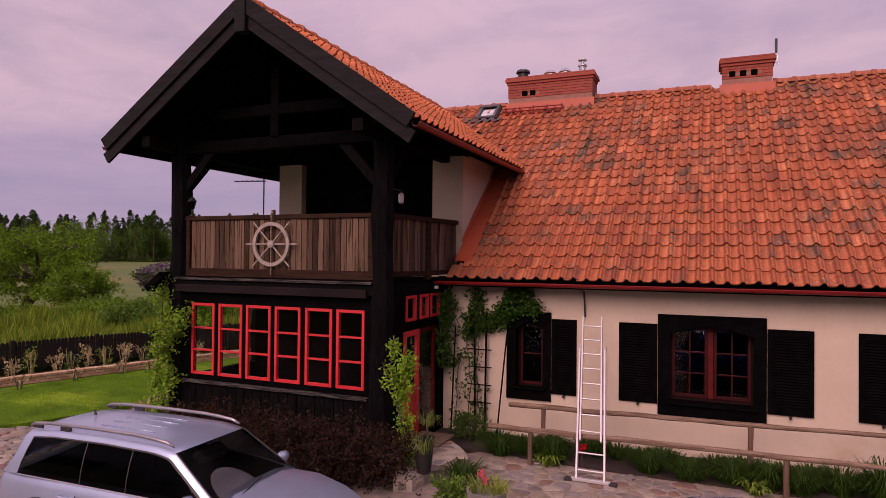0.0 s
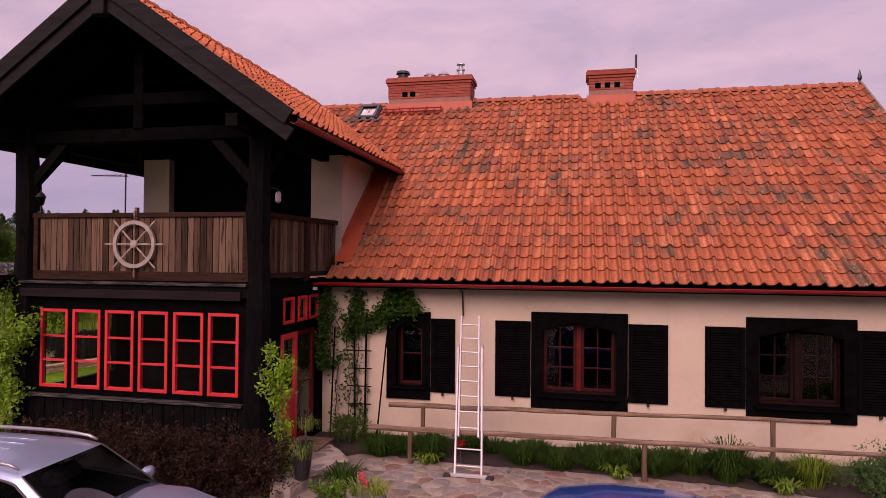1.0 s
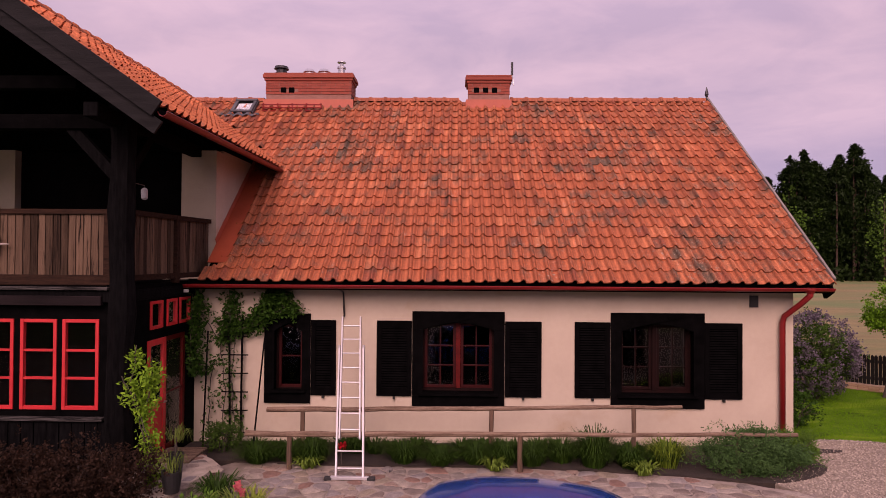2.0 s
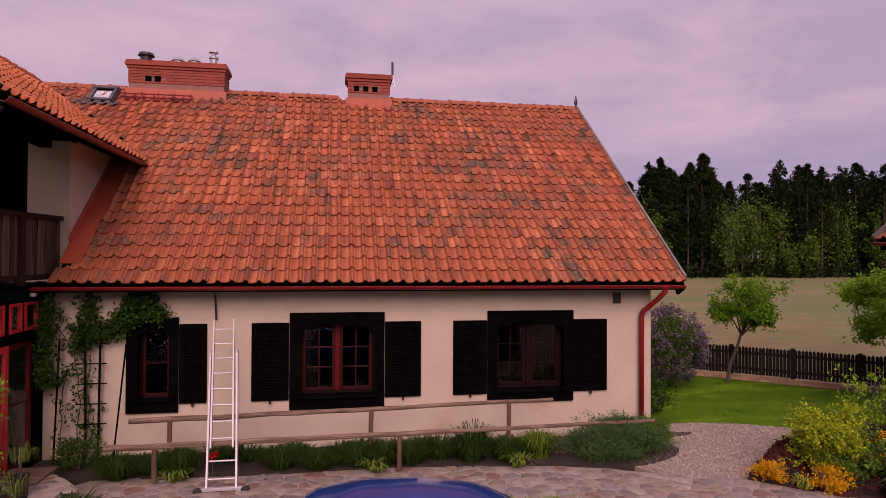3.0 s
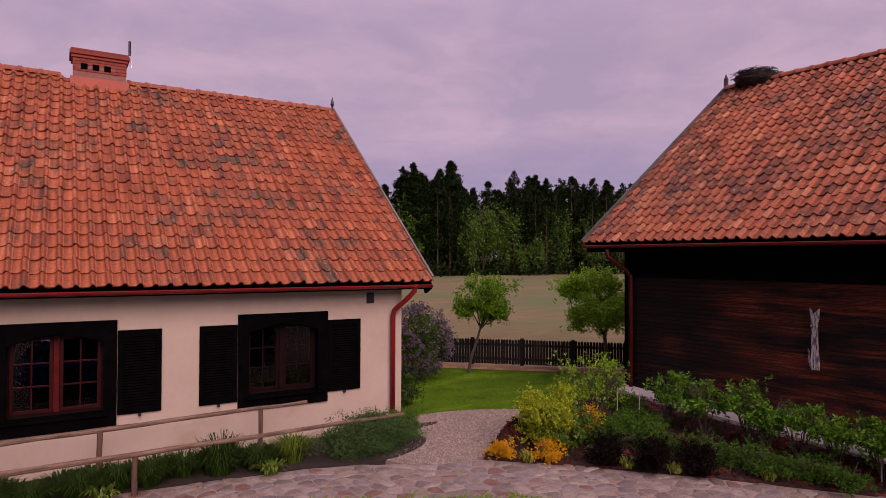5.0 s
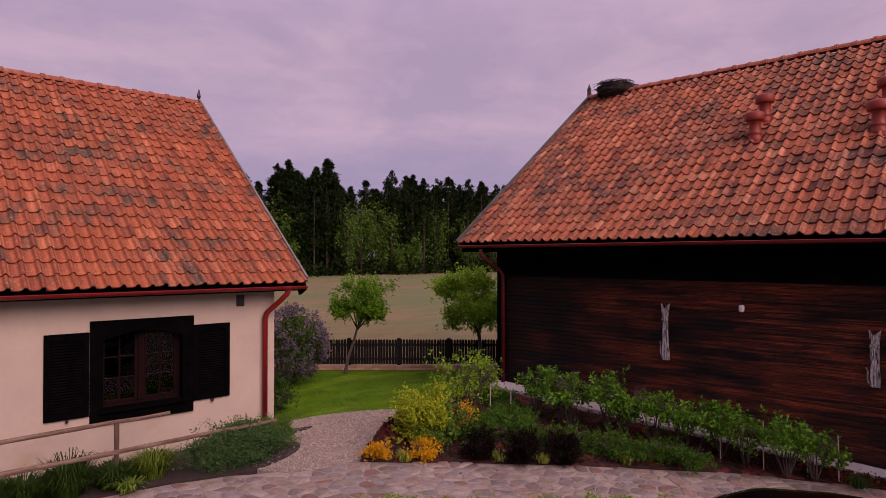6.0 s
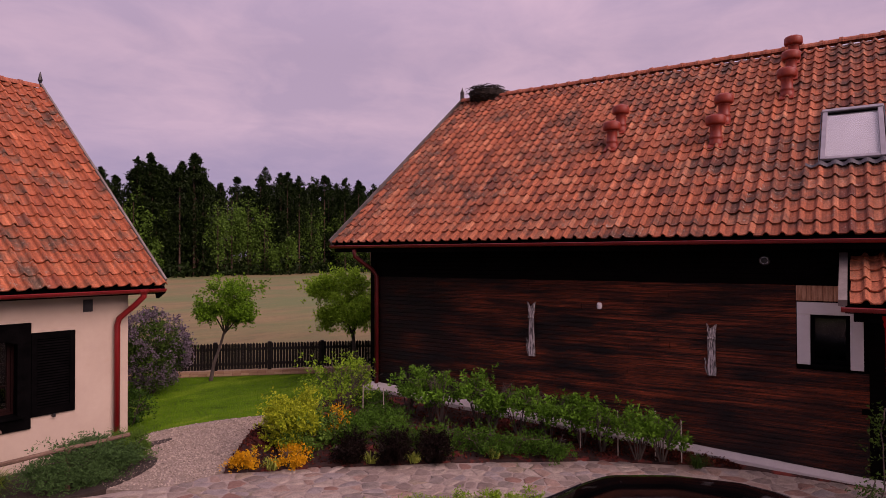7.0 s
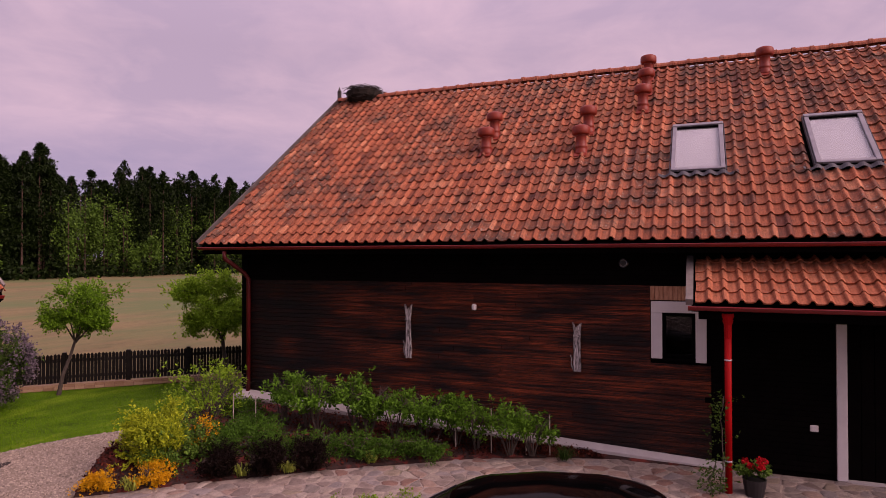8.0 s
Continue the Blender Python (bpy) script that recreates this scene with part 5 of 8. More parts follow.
gutter(canopy, (-0.85, CY - 0.07, CZ - 0.05), (4.4, CY - 0.07, CZ - 0.05), GUTTER_RED, 0.06)
part("post", tube([(-0.28, CY + 0.10, 0.0), (-0.28, CY + 0.10, 2.70)], 0.052, 12), POST_RED, canopy, "red steel post", smooth=True)
part("post_head", turned([(0.055, 0), (0.058, 0.2), (0.10, 0.34), (0.10, 0.38)], 12, (-0.28, CY + 0.10, 2.40)), POST_RED, canopy)
for z in (0.5, 2.05):
    part("post_ring", turned([(0.058, 0), (0.063, 0.012), (0.058, 0.025)], 12, (-0.28, CY + 0.10, z)), STEEL, canopy)
part("post", tube([(4.1, CY + 0.10, 0.0), (4.1, CY + 0.10, 2.70)], 0.062, 12), POST_RED, canopy, smooth=True)

for x0, x1, s0, s1 in ((-1.19, -0.21, 2.11, 4.02), (1.29, 2.29, 2.13, 4.06)):
    tagged(roof_window(barn, x0, x1, s0, s1, Vector((0, BE_Y, BE_Z)), BUP, BN), "roof skylight with dark grey frame and painted sky reflection")


def clay_vent(x, y):
    """A clay roof vent: stubby pipe with a hooded cap."""
    z = BE_Z + (y - BE_Y) * BUP.z / BUP.y
    v = new("roof_vent")
    v.parent = barn
    v.matrix_basis = pose(x, y, z) @ Matrix.Scale(0.92, 4)
    tagged(v, "red clay roof vent pipe")
    part("pipe", turned([(0.16, -0.10), (0.155, 0.02), (0.135, 0.09), (0.135, 0.13), (0.15, 0.15), (0.13, 0.18), (0.125, 0.40), (0.15, 0.43)], 16), CLAY_VENT, v, smooth=True)
    part("cap", turned([(0.13, 0.42), (0.20, 0.445), (0.215, 0.47), (0.215, 0.60), (0.20, 0.635), (0.14, 0.665), (0.04, 0.68)], 16), CLAY_VENT, v, smooth=True)
    part("base_tile", box(-0.15, 0.15, -0.24, 0.18, -0.02, 0.06, 0.01), CLAY_VENT, v).matrix_basis = pose(0, 0, 0, math.degrees(math.atan2(BUP.z, BUP.y)))


for x, y in ((-5.34, 2.30), (-5.33, 2.95), (-3.08, 2.08), (-3.04, 2.86), (-1.89, 3.60), (-1.86, 4.36), (-1.86, 5.06), (0.79, 4.80)):
    clay_vent(x, y)


# carved wooden cats on the wall: each one plain mesh
def wooden_cat(x, z0, z1):
    h = z1 - z0
    right = [(0.0, 0.0), (0.12, 0.0), (0.13, 0.10), (0.10, 0.32), (0.07, 0.58), (0.045, 0.70), (0.034, 0.735), (0.095, 0.785), (0.12, 0.85), (0.145, 1.0), (0.055, 0.895), (0.0, 0.885)]
    right = [(a * 0.56, b) for a, b in right]
    outline = [(a, b * h) for a, b in right] + [(-a, b * h) for a, b in right[-2:0:-1]]
    bm = prism(outline, -0.05, -0.005)
    add_tube(bm, [(-0.07, -0.03, 0.03 * h), (-0.11, -0.03, 0.14 * h), (-0.10, -0.03, 0.26 * h), (-0.12, -0.03, 0.33 * h)], 0.014, 6)
    for k in range(-2, 3):
        add_box(bm, k * 0.025 - 0.005, k * 0.025 + 0.005, -0.056, -0.05, 0.02 * h, 0.55 * h)
    for s in (-1, 1):
        add_prism(bm, [(0.0, 0.722 * h), (s * 0.065, 0.695 * h), (s * 0.065, 0.75 * h)][::s], -0.075, -0.05)
        add_box(bm, s * 0.035 - 0.012, s * 0.035 + 0.012, -0.058, -0.05, 0.835 * h, 0.85 * h)
    bmesh.ops.triangulate(bm, faces=[f for f in bm.faces if len(f.verts) > 4])
    me = mesh_of("wooden_cat", bm, CAT_WOOD)
    ob = new("wooden_cat", me)
    ob.matrix_basis = barn.matrix_basis @ pose(x, -0.045, z0)
    return tagged(ob, "tall grey carved wooden cat figure on barn wall", "wall ornament", "wooden cats")


CAT_WOOD = shade("cat_wood", (0.04, 0.036, 0.036), (0.80, 0.76, 0.74), 4, 0.6, 0.6, 40, stretch=(16, 16, 2.0), span=(0.42, 0.60))
wooden_cat(-6.26, 1.57, 2.68)
wooden_cat(-2.80, 1.52, 2.43)

# stork-like nest of twigs on the ridge end
def twig_nest():
    rng = random.Random(11)
    bm = bmesh.new()
    for k in range(900):
        a, r, z = rng.uniform(0, 2 * math.pi), rng.uniform(0.22, 0.60), rng.uniform(-0.12, 0.26)
        r *= 0.85 + 0.5 * max(0, z)
        d = Vector((-math.sin(a) + rng.uniform(-0.5, 0.5), math.cos(a) + rng.uniform(-0.5, 0.5), rng.uniform(-0.25, 0.3))).normalized() * rng.uniform(0.12, 0.32)
        p = Vector((r * math.cos(a), r * math.sin(a), z))
        add_tube(bm, [p - d, p + d], 0.008, 3, False)
    me = mesh_of("nest", bm, TWIG)
    ob = new("nest", me)
    ob.matrix_basis = barn.matrix_basis @ pose(-10.46, BR_Y, BR_Z + 0.04)
    tagged(ob, "large round bird nest of dark twigs on the roof ridge", "nest")
    core = turned([(0.35, -0.18), (0.52, 0.0), (0.57, 0.15), (0.45, 0.20), (0.2, 0.14)], 14)
    part("lining", core, TWIG, ob)


twig_nest()


# ---- the ground ----
def sheet(name, outline, z, mat, kind="structure", label="", category="", edge=0.0):
    """A flat piece of ground from an outline of (x, y); edge: how far its rim drops."""
    bm = bmesh.new()
    vs = [bm.verts.new((x, y, z)) for x, y in outline]
    bm.faces.new(vs)
    if edge:
        lo = [bm.verts.new((x, y, z - edge)) for x, y in outline]
        for i in range(len(vs)):
            j = (i + 1) % len(vs)
            bm.faces.new((vs[i], lo[i], lo[j], vs[j]))
    bmesh.ops.triangulate(bm, faces=bm.faces[:])
    ob = part(name, bm, mat, None, label)
    return tagged(ob, category=category, kind=kind)


def wavy(pts, n=6, amp=0.05, seed=2):
    """Rounds an outline off and makes its edge a little uneven."""
    rng = random.Random(seed)
    out = []
    m = len(pts)
    for i in range(m):
        p0, p1, p2, p3 = (Vector(pts[(i + k) % m]) for k in (-1, 0, 1, 2))
        for k in range(n):
            t = k / n
            q = 0.5 * ((2 * p1) + (p2 - p0) * t + (2 * p0 - 5 * p1 + 4 * p2 - p3) * t * t + (3 * p1 - p0 - 3 * p2 + p3) * t ** 3)
            out.append((q.x + rng.uniform(-amp, amp), q.y + rng.uniform(-amp, amp)))
    return out


bm = bmesh.new()
bmesh.ops.create_grid(bm, x_segments=60, y_segments=60, size=2000)
for v in bm.verts:
    v.co.z = -0.14
tagged(part("ground", bm, FIELD, None, "dry tan meadow field reaching to the woods"), category="field", kind="structure")

lawn_right = [(6.6, 12.6), (7.2, 12.55), (8.2, 12.35), (9.3, 11.8), (10.6, 11.0), (11.3, 11.2), (16.0, 13.2), (13.2, 15.75), (10.7, 18.1), (6.6, 22.0), (5.0, 22.4), (5.0, 13.0)]
def lawn_fall(x, y):
    """The lawn behind the house falls a hand's width towards the fence."""
    return -0.085 * max(0.0, min(1.0, (x * 0.68 + y * 0.73 - 14.8) / 5.0)) if x > 0 else 0.0


lawn = sheet("lawn", lawn_right, 0.0, LAWN, label="mown green lawn behind the house", category="lawn", edge=0.07)
for v in lawn.data.vertices:
    v.co.z += lawn_fall(v.co.x, v.co.y)
lawn_left = wavy([(-16.4, 6.0), (-14.2, 7.6), (-12.9, 8.6), (-12.2, 10.6), (-11.9, 12.5), (-11.6, 18.0), (-14.2, 18.4), (-15.45, 14.45), (-16.70, 10.65), (-17.95, 6.9)], 4, 0.02)
sheet("lawn", lawn_left, 0.0, LAWN, label="mown green lawn along the brick edging", category="lawn", edge=0.07)
gravel_area = wavy([(5.0, 10.3), (5.4, 9.5), (6.6, 9.25), (7.4, 9.6), (8.6, 9.9), (10.4, 10.8), (9.3, 11.8), (8.2, 12.35), (6.9, 12.5), (6.3, 12.2), (6.2, 11.2)], 4, 0.02)
sheet("gravel_path", gravel_area, 0.006, GRAVEL, label="pale gravel path between house and barn", category="gravel", edge=0.07)
yard = wavy([(-14.6, -6.0), (-14.6, 6.6), (-12.6, 8.4), (-11.8, 10.6), (-10.6, 12.2), (-9.6, 9.2), (-5.0, 9.1), (-3.6, 10.95), (-1.0, 10.65), (1.0, 10.70), (3.8, 10.38),
              (5.2, 9.65), (6.5, 9.25), (9.0, 6.75), (10.8, 4.6), (12.15, 2.4), (12.6, -6.0)], 4, 0.03, 4)
sheet("yard", yard, -0.012, JOINT, label="sandy joints of the fieldstone yard", category="yard", edge=0.06)
bed_house = wavy([(-4.4, 10.9), (-3.4, 10.72), (-1.0, 10.60), (1.0, 10.64), (3.6, 10.30), (5.0, 10.0), (6.1, 10.6), (6.3, 11.4), (6.3, 11.9), (-4.6, 11.9)], 4, 0.03, 6)
meadow = wavy([(-18.5, -30), (-16.9, 9.0), (-14.6, 20.5), (-9.0, 34.0), (-40.0, 240.0), (-330.0, 160.0), (-330.0, -30.0)], 3, 0.3, 9)
sheet("meadow", meadow, -0.045, MEADOW, label="wild green meadow beyond the plank fence", category="meadow")
sheet("flower_bed", bed_house, 0.02, SOIL, label="dark soil bed along the house wall", category="flower bed", edge=0.09)


def barn_bed():
    """Mulched bed that climbs towards the far corner of the barn."""
    near = [(6.5, 9.2), (7.7, 8.1), (9.0, 6.75), (10.0, 5.5), (10.8, 4.55), (11.4, 3.4), (11.86, 2.3), (12.08, 0.5)]
    far = [(7.4, 9.7), (9.0, 10.3), (10.6, 10.7), (11.55, 9.4), (11.72, 7.0), (11.86, 5.0), (12.0, 2.8), (12.15, 0.6)]
    bm = bmesh.new()
    rows = []
    for k in range(9):
        t = k / 8
        row = []
        for (a, b), (c, d) in zip(near, far):
            x, y = a + (c - a) * t, b + (d - b) * t
            z = 0.02 + (0.40 * max(0, min(1, (y - 0.5) / 9.0))) * t ** 0.8 + 0.03 * noise.noise((x * 2, y * 2, 0))
            row.append(bm.verts.new((x, y, z)))
        rows.append(row)
    for a, b in zip(rows, rows[1:]):
        for i in range(len(a) - 1):
            bm.faces.new((a[i], a[i + 1], b[i + 1], b[i]))
    skirt = [bm.verts.new((v.co.x, v.co.y, -0.05)) for v in rows[0]]
    for i in range(len(skirt) - 1):
        bm.faces.new((rows[0][i], skirt[i], skirt[i + 1], rows[0][i + 1]))
    bmesh.ops.subdivide_edges(bm, edges=bm.edges[:], cuts=2, use_grid_fill=True)
    for v in bm.verts:
        if v.co.z > -0.02:
            v.co.z += 0.025 * noise.noise(v.co * 5)
    tagged(part("shrub_bed", bm, BARK_MULCH, None, "red bark mulch bed in front of the barn", smooth=True), category="flower bed", kind="structure")


barn_bed()
# white concrete strip at the foot of the barn, climbing with the ground
bm = bmesh.new()
for x0, x1 in ((-10.5, -0.3),):
    k = 30
    rows = []
    for i in range(k + 1):
        x = x0 + (x1 - x0) * i / k
        top = 0.05 + 0.43 * max(0.0, (-0.5 - x) / 9.0) + 0.05
        wide = 0.14 + 0.20 * max(0.0, (-0.5 - x) / 9.0)
        rows.append([bm.verts.new((x, 0.0, top + 0.03)), bm.verts.new((x, -0.06, top + 0.03)), bm.verts.new((x, -wide, top - 0.05)), bm.verts.new((x, -wide, -0.1))])
    for a, b in zip(rows, rows[1:]):
        for j in range(3):
            bm.faces.new((a[j], a[j + 1], b[j + 1], b[j]))
    end = bm.verts.new((x0, 0.0, -0.1))
    bm.faces.new((rows[0][0], rows[0][1], rows[0][2], rows[0][3], end))
part("plinth_strip", bm, CONCRETE, barn, "pale concrete strip at the wall foot")


# ---- small things at the house ----
def ladder():
    """Two-part ladder: wide lower section with a foot bar, narrower section slid up in front of it."""
    lad = thing("ladder", pose(-1.66, 9.95, 0.0), "white aluminium two-section ladder leaning against the wall", "ladder")
    foot, head = Vector((0, 0, 0.02)), Vector((-0.26, 1.72, 2.40))
    d = (head - foot).normalized()
    side = Vector((1, 0, 0))
    for s in (-1, 1):
        a = foot + side * s * 0.215
        part("rail", beam(a, a + d * 2.30, 0.028, 0.07, up=(0, 1, 0)), ALU, lad)
        b = foot + d * 0.62 + side * s * 0.165 + Vector((0, -0.045, 0.03))
        part("rail", beam(b, b + d * 2.29, 0.025, 0.06, up=(0, 1, 0)), ALU, lad)
        part("hook", box(-0.02, 0.02, -0.03, 0.03, 0, 0.07, 0.004), ALU, lad).matrix_basis = Matrix.Translation(a + d * 2.28)
    for k in range(1, 3):
        p = foot + d * (0.275 * k - 0.11)
        part("rung", tube([p - side * 0.21, p + side * 0.21], 0.014, 8), ALU, lad)
    for k in range(8):
        p = foot + d * (0.78 + 0.278 * k) + Vector((0, -0.045, 0.03))
        part("rung", tube([p - side * 0.16, p + side * 0.16], 0.014, 8), ALU, lad)
    part("foot_bar", box(-0.30, 0.30, -0.035, 0.035, 0.012, 0.06, 0.006), ALU, lad)
    for s in (-1, 1):
        part("rubber_foot", box(s * 0.34 - 0.06, s * 0.34 + 0.06, -0.05, 0.05, 0.0, 0.05, 0.006), RUBBER, lad)


ladder()


def rail_fence(name, y, rail, posts, label, x_end=0.0):
    """A low rustic fence: one long crooked pole on short posts."""
    f = thing(name, pose(0, y, 0), label, "fence", "pole fences")
    rng = random.Random(int(y * 10))
    (x0, z0), (x1, z1) = rail
    n = 16
    pts = [(x0 + (x1 - x0) * k / n, rng.uniform(-0.012, 0.012), z0 + (z1 - z0) * k / n + rng.uniform(-0.014, 0.014)) for k in range(n + 1)]
    part("pole", tube(pts, [0.048 - 0.016 * k / n + rng.uniform(-0.003, 0.003) for k in range(n + 1)], 9), GREY_WOOD, f, "weathered grey pole")
    for x in posts:
        z = z0 + (z1 - z0) * (x - x0) / (x1 - x0)
        part("post", tube([(x, 0.015, 0.0), (x + rng.uniform(-0.01, 0.01), 0.015, z * 0.5), (x, 0.01, z - 0.02)], [0.045, 0.04, 0.042], 8), POST_WOOD, f)


rail_fence("pole_fence", 10.42, ((-3.47, 0.57), (5.55, 0.66)), (-2.74, 1.06, 4.6), "low pole fence of weathered wood before the flower bed")
rail_fence("pole_fence", 11.25, ((-3.36, 0.77), (3.98, 0.90)), (-2.72, 0.64, 3.14), "low pole fence of weathered wood close to the wall")


def trellis():
    t = thing("trellis", pose(-4.13, 11.80, 0.0), "dark wooden trellis against the stucco wall", "trellis")
    for s, top in ((-0.12, 2.3), (0.13, 2.4)):
        part("upright", tube([(s * 0.8, 0.02, 0.05), (s, 0.0, top)], 0.022, 6), BLACK_WOOD, t)
    for k, z in enumerate((0.22, 0.62, 0.97, 1.31, 1.66, 2.0)):
        part("crossbar", tube([(-0.25, -0.02, z), (0.25, -0.03, z + 0.01 * (k % 2))], 0.013, 6), BLACK_WOOD, t)
    part("stake", tube([(0.50, -0.5, 0.0), (0.58, -0.1, 2.0)], 0.017, 6), BLACK_WOOD, t)
    part("stake", tube([(-0.42, -0.45, 0.05), (-0.52, 0.0, 2.1)], 0.017, 6), BLACK_WOOD, t)


trellis()


def ships_wheel():
    """Old ship's wheel on the balcony planks."""
    w = thing("ships_wheel", pose(-7.25, HOUSE_Y + RY - 0.10, 3.665), "pale wooden ship's wheel hung on the balcony railing", "ship's wheel")
    wood = WHEEL_WOOD
    bm = bmesh.new()
    n = 32
    prof = ((0.335, -0.02), (0.40, -0.02), (0.40, 0.02), (0.335, 0.02))
    rings = [[bm.verts.new((r * math.cos(2 * math.pi * k / n), y, r * math.sin(2 * math.pi * k / n))) for r, y in prof] for k in range(n)]
    for k in range(n):
        a, b = rings[k], rings[(k + 1) % n]
        for j in range(4):
            bm.faces.new((a[j], a[(j + 1) % 4], b[(j + 1) % 4], b[j]))
    part("rim", bm, wood, w)
    for k in range(8):
        a = math.pi * k / 4
        u = Vector((math.cos(a), 0, math.sin(a)))
        part("spoke", tube([u * 0.07, u * 0.2, u * 0.33, u * 0.42, u * 0.48, u * 0.56], [0.012, 0.017, 0.012, 0.012, 0.018, 0.012], 8), wood if k % 4 != 2 else GREY_WOOD, w)
    part("hub", turn_bm(turned([(0.065, -0.03), (0.075, 0), (0.065, 0.03), (0.03, 0.045)], 16), pose(0, 0, 0, 90)), wood, w)
    part("hanger", box(-0.02, 0.02, 0.02, 0.10, 0.30, 0.62, 0.004), GREY_WOOD, w)


PALE_WOOD = shade("pale_wood", (0.36, 0.31, 0.26), (0.52, 0.46, 0.39), 8, 0.75, 0.3)
WHEEL_WOOD = shade("wheel_wood", (0.20, 0.165, 0.14), (0.42, 0.36, 0.31), 8, 0.75, 0.5)
ships_wheel()
ant = thing("antenna", pose(-10.76, 13.5, 0), "thin television aerial on a mast behind the balcony", "antenna")
part("mast", tube([(0, 0, 0), (0, 0, 5.62)], 0.018, 6), DARK_METAL, ant)
part("boom", tube([(-0.95, 0, 5.43), (0.06, 0, 5.40)], 0.014, 6), DARK_METAL, ant)
for k in range(7):
    part("element", tube([(-0.9 + k * 0.14, -0.12, 5.43), (-0.9 + k * 0.14, 0.12, 5.43)], 0.006, 4), DARK_METAL, ant)
lan = thing("lantern", pose(-9.18, HOUSE_Y + RY - 0.02, 4.205), "small black lantern on the balcony railing", "lantern")
part("base", turned([(0.05, 0), (0.05, 0.02), (0.015, 0.04), (0.015, 0.13)], 8), DARK_METAL, lan)
part("glass", turned([(0.045, 0.14), (0.075, 0.28)], 6), CAR_GLASS, lan)
part("cap", turned([(0.09, 0.28), (0.05, 0.34), (0.012, 0.37), (0.012, 0.41)], 6), DARK_METAL, lan)
part("wall_box", box(-4.98, -4.88, -0.52, -0.44, 2.84, 2.90, 0.006), WHITE_PAINT, house)
part("balcony_lamp", turned([(0.02, 0), (0.05, 0.03), (0.055, 0.16), (0.03, 0.2)], 10, (-5.15, -1.6, 4.42)), LAMP_GLASS, house, "small white lamp hung at the post")
part("lamp_arm", tube([(-5.10, -2.3, 4.66), (-5.15, -1.6, 4.66), (-5.15, -1.6, 4.6)], 0.008, 5), DARK_METAL, house)


# raised stone step before the porch door
def stone_step():
    st = thing("stone_step", pose(0, 0, 0), "low fieldstone step with pale mortar at the porch door", "step")
    out = [(-4.28, 8.42), (-4.02, 8.52), (-3.80, 9.5), (-3.74, 10.05), (-3.95, 10.32), (-4.4, 10.7), (-4.95, 10.9), (-4.95, 9.3), (-4.5, 9.0)]
    bm = bmesh.new()
    top = [bm.verts.new((x, y, 0.19)) for x, y in out]
    lo = [bm.verts.new((x, y, -0.02)) for x, y in out]
    bm.faces.new(top)
    for i in range(len(out)):
        j = (i + 1) % len(out)
        bm.faces.new((top[i], lo[i], lo[j], top[j]))
    bmesh.ops.bevel(bm, geom=[e for e in bm.edges if all(v.co.z > 0.1 for v in e.verts)], offset=0.025, segments=2, affect="EDGES")
    part("mortar_bed", bm, CONCRETE_WARM, st)
    rng = random.Random(9)
    for (ax, ay), (bx, by) in zip(out[:3], out[1:4]):
        a, b = Vector((ax, ay, 0)), Vector((bx, by, 0))
        d = (b - a).normalized()
        u = 0.06
        while u < (b - a).length - 0.12:
            w, h = rng.uniform(0.10, 0.19), rng.uniform(0.09, 0.125)
            stone = part("face_stone", box(-w / 2 + 0.012, w / 2 - 0.012, -0.012, 0.02, 0, h, 0.012), PAVE_STONE, st)
            stone.matrix_basis = Matrix.Translation(a + d * (u + w / 2) + Vector((0, 0, rng.uniform(0.01, 0.04)))) @ Matrix.Rotation(math.atan2(d.y, d.x), 4, "Z")
            u += w + 0.015
    part("door_mat_board", box(-4.9, -4.25, 10.05, 10.8, 0.195, 0.23, 0.006), GREY_WOOD, st)
    return st, out


CONCRETE_WARM = shade("warm_mortar", (0.30, 0.25, 0.20), (0.50, 0.43, 0.36), 6, 0.9, 0.5, 60)
step_thing, step_outline = stone_step()


# ---- leaves ----
NPR = np.random.RandomState(7)


def tufts(tips, centre, per, length, rs, rise=0.5):
    """Shoots ending at tips, each with leaves set along it. Returns the leaves' feet and headings."""
    n = len(tips)
    d = tips - np.asarray(centre)
    d /= np.linalg.norm(d, axis=1, keepdims=True) + 1e-9
    d += rs.normal(size=(n, 3)) * 0.45 + [0, 0, rise]
    d /= np.linalg.norm(d, axis=1, keepdims=True) + 1e-9
    k = np.repeat(np.arange(n), per)
    u = rs.uniform(0, 1, (len(k), 1)) * length * rs.uniform(0.6, 1.3, (n, 1))[k]
    side = rs.normal(size=(len(k), 3))
    side -= (side * d[k]).sum(1, keepdims=True) * d[k]
    side /= np.linalg.norm(side, axis=1, keepdims=True) + 1e-9
    return tips[k] - d[k] * u + side * length * 0.06, d[k] * 0.55 + side * 0.9


def leaf_quads(points, lo, hi, lift=0.4, slim=0.5, rs=NPR, heads=None):
    """One small pointed leaf for each point. Returns corners and faces."""
    n = len(points)
    L = rs.uniform(lo, hi, n)[:, None]
    d = rs.normal(size=(n, 3)) if heads is None else heads + rs.normal(size=(n, 3)) * 0.35
    d /= np.linalg.norm(d, axis=1, keepdims=True) + 1e-9
    nn = rs.normal(size=(n, 3))
    nn[:, 2] += lift * 3
    s = np.cross(d, nn)
    s /= np.linalg.norm(s, axis=1, keepdims=True) + 1e-9
    up = np.cross(s, d)
    v = np.stack([points, points + d * L * 0.5 + s * L * slim * 0.5 + up * L * 0.08, points + d * L, points + d * L * 0.5 - s * L * slim * 0.5 + up * L * 0.08], 1)
    f = np.arange(n * 4).reshape(n, 4)
    return v.reshape(-1, 3), f


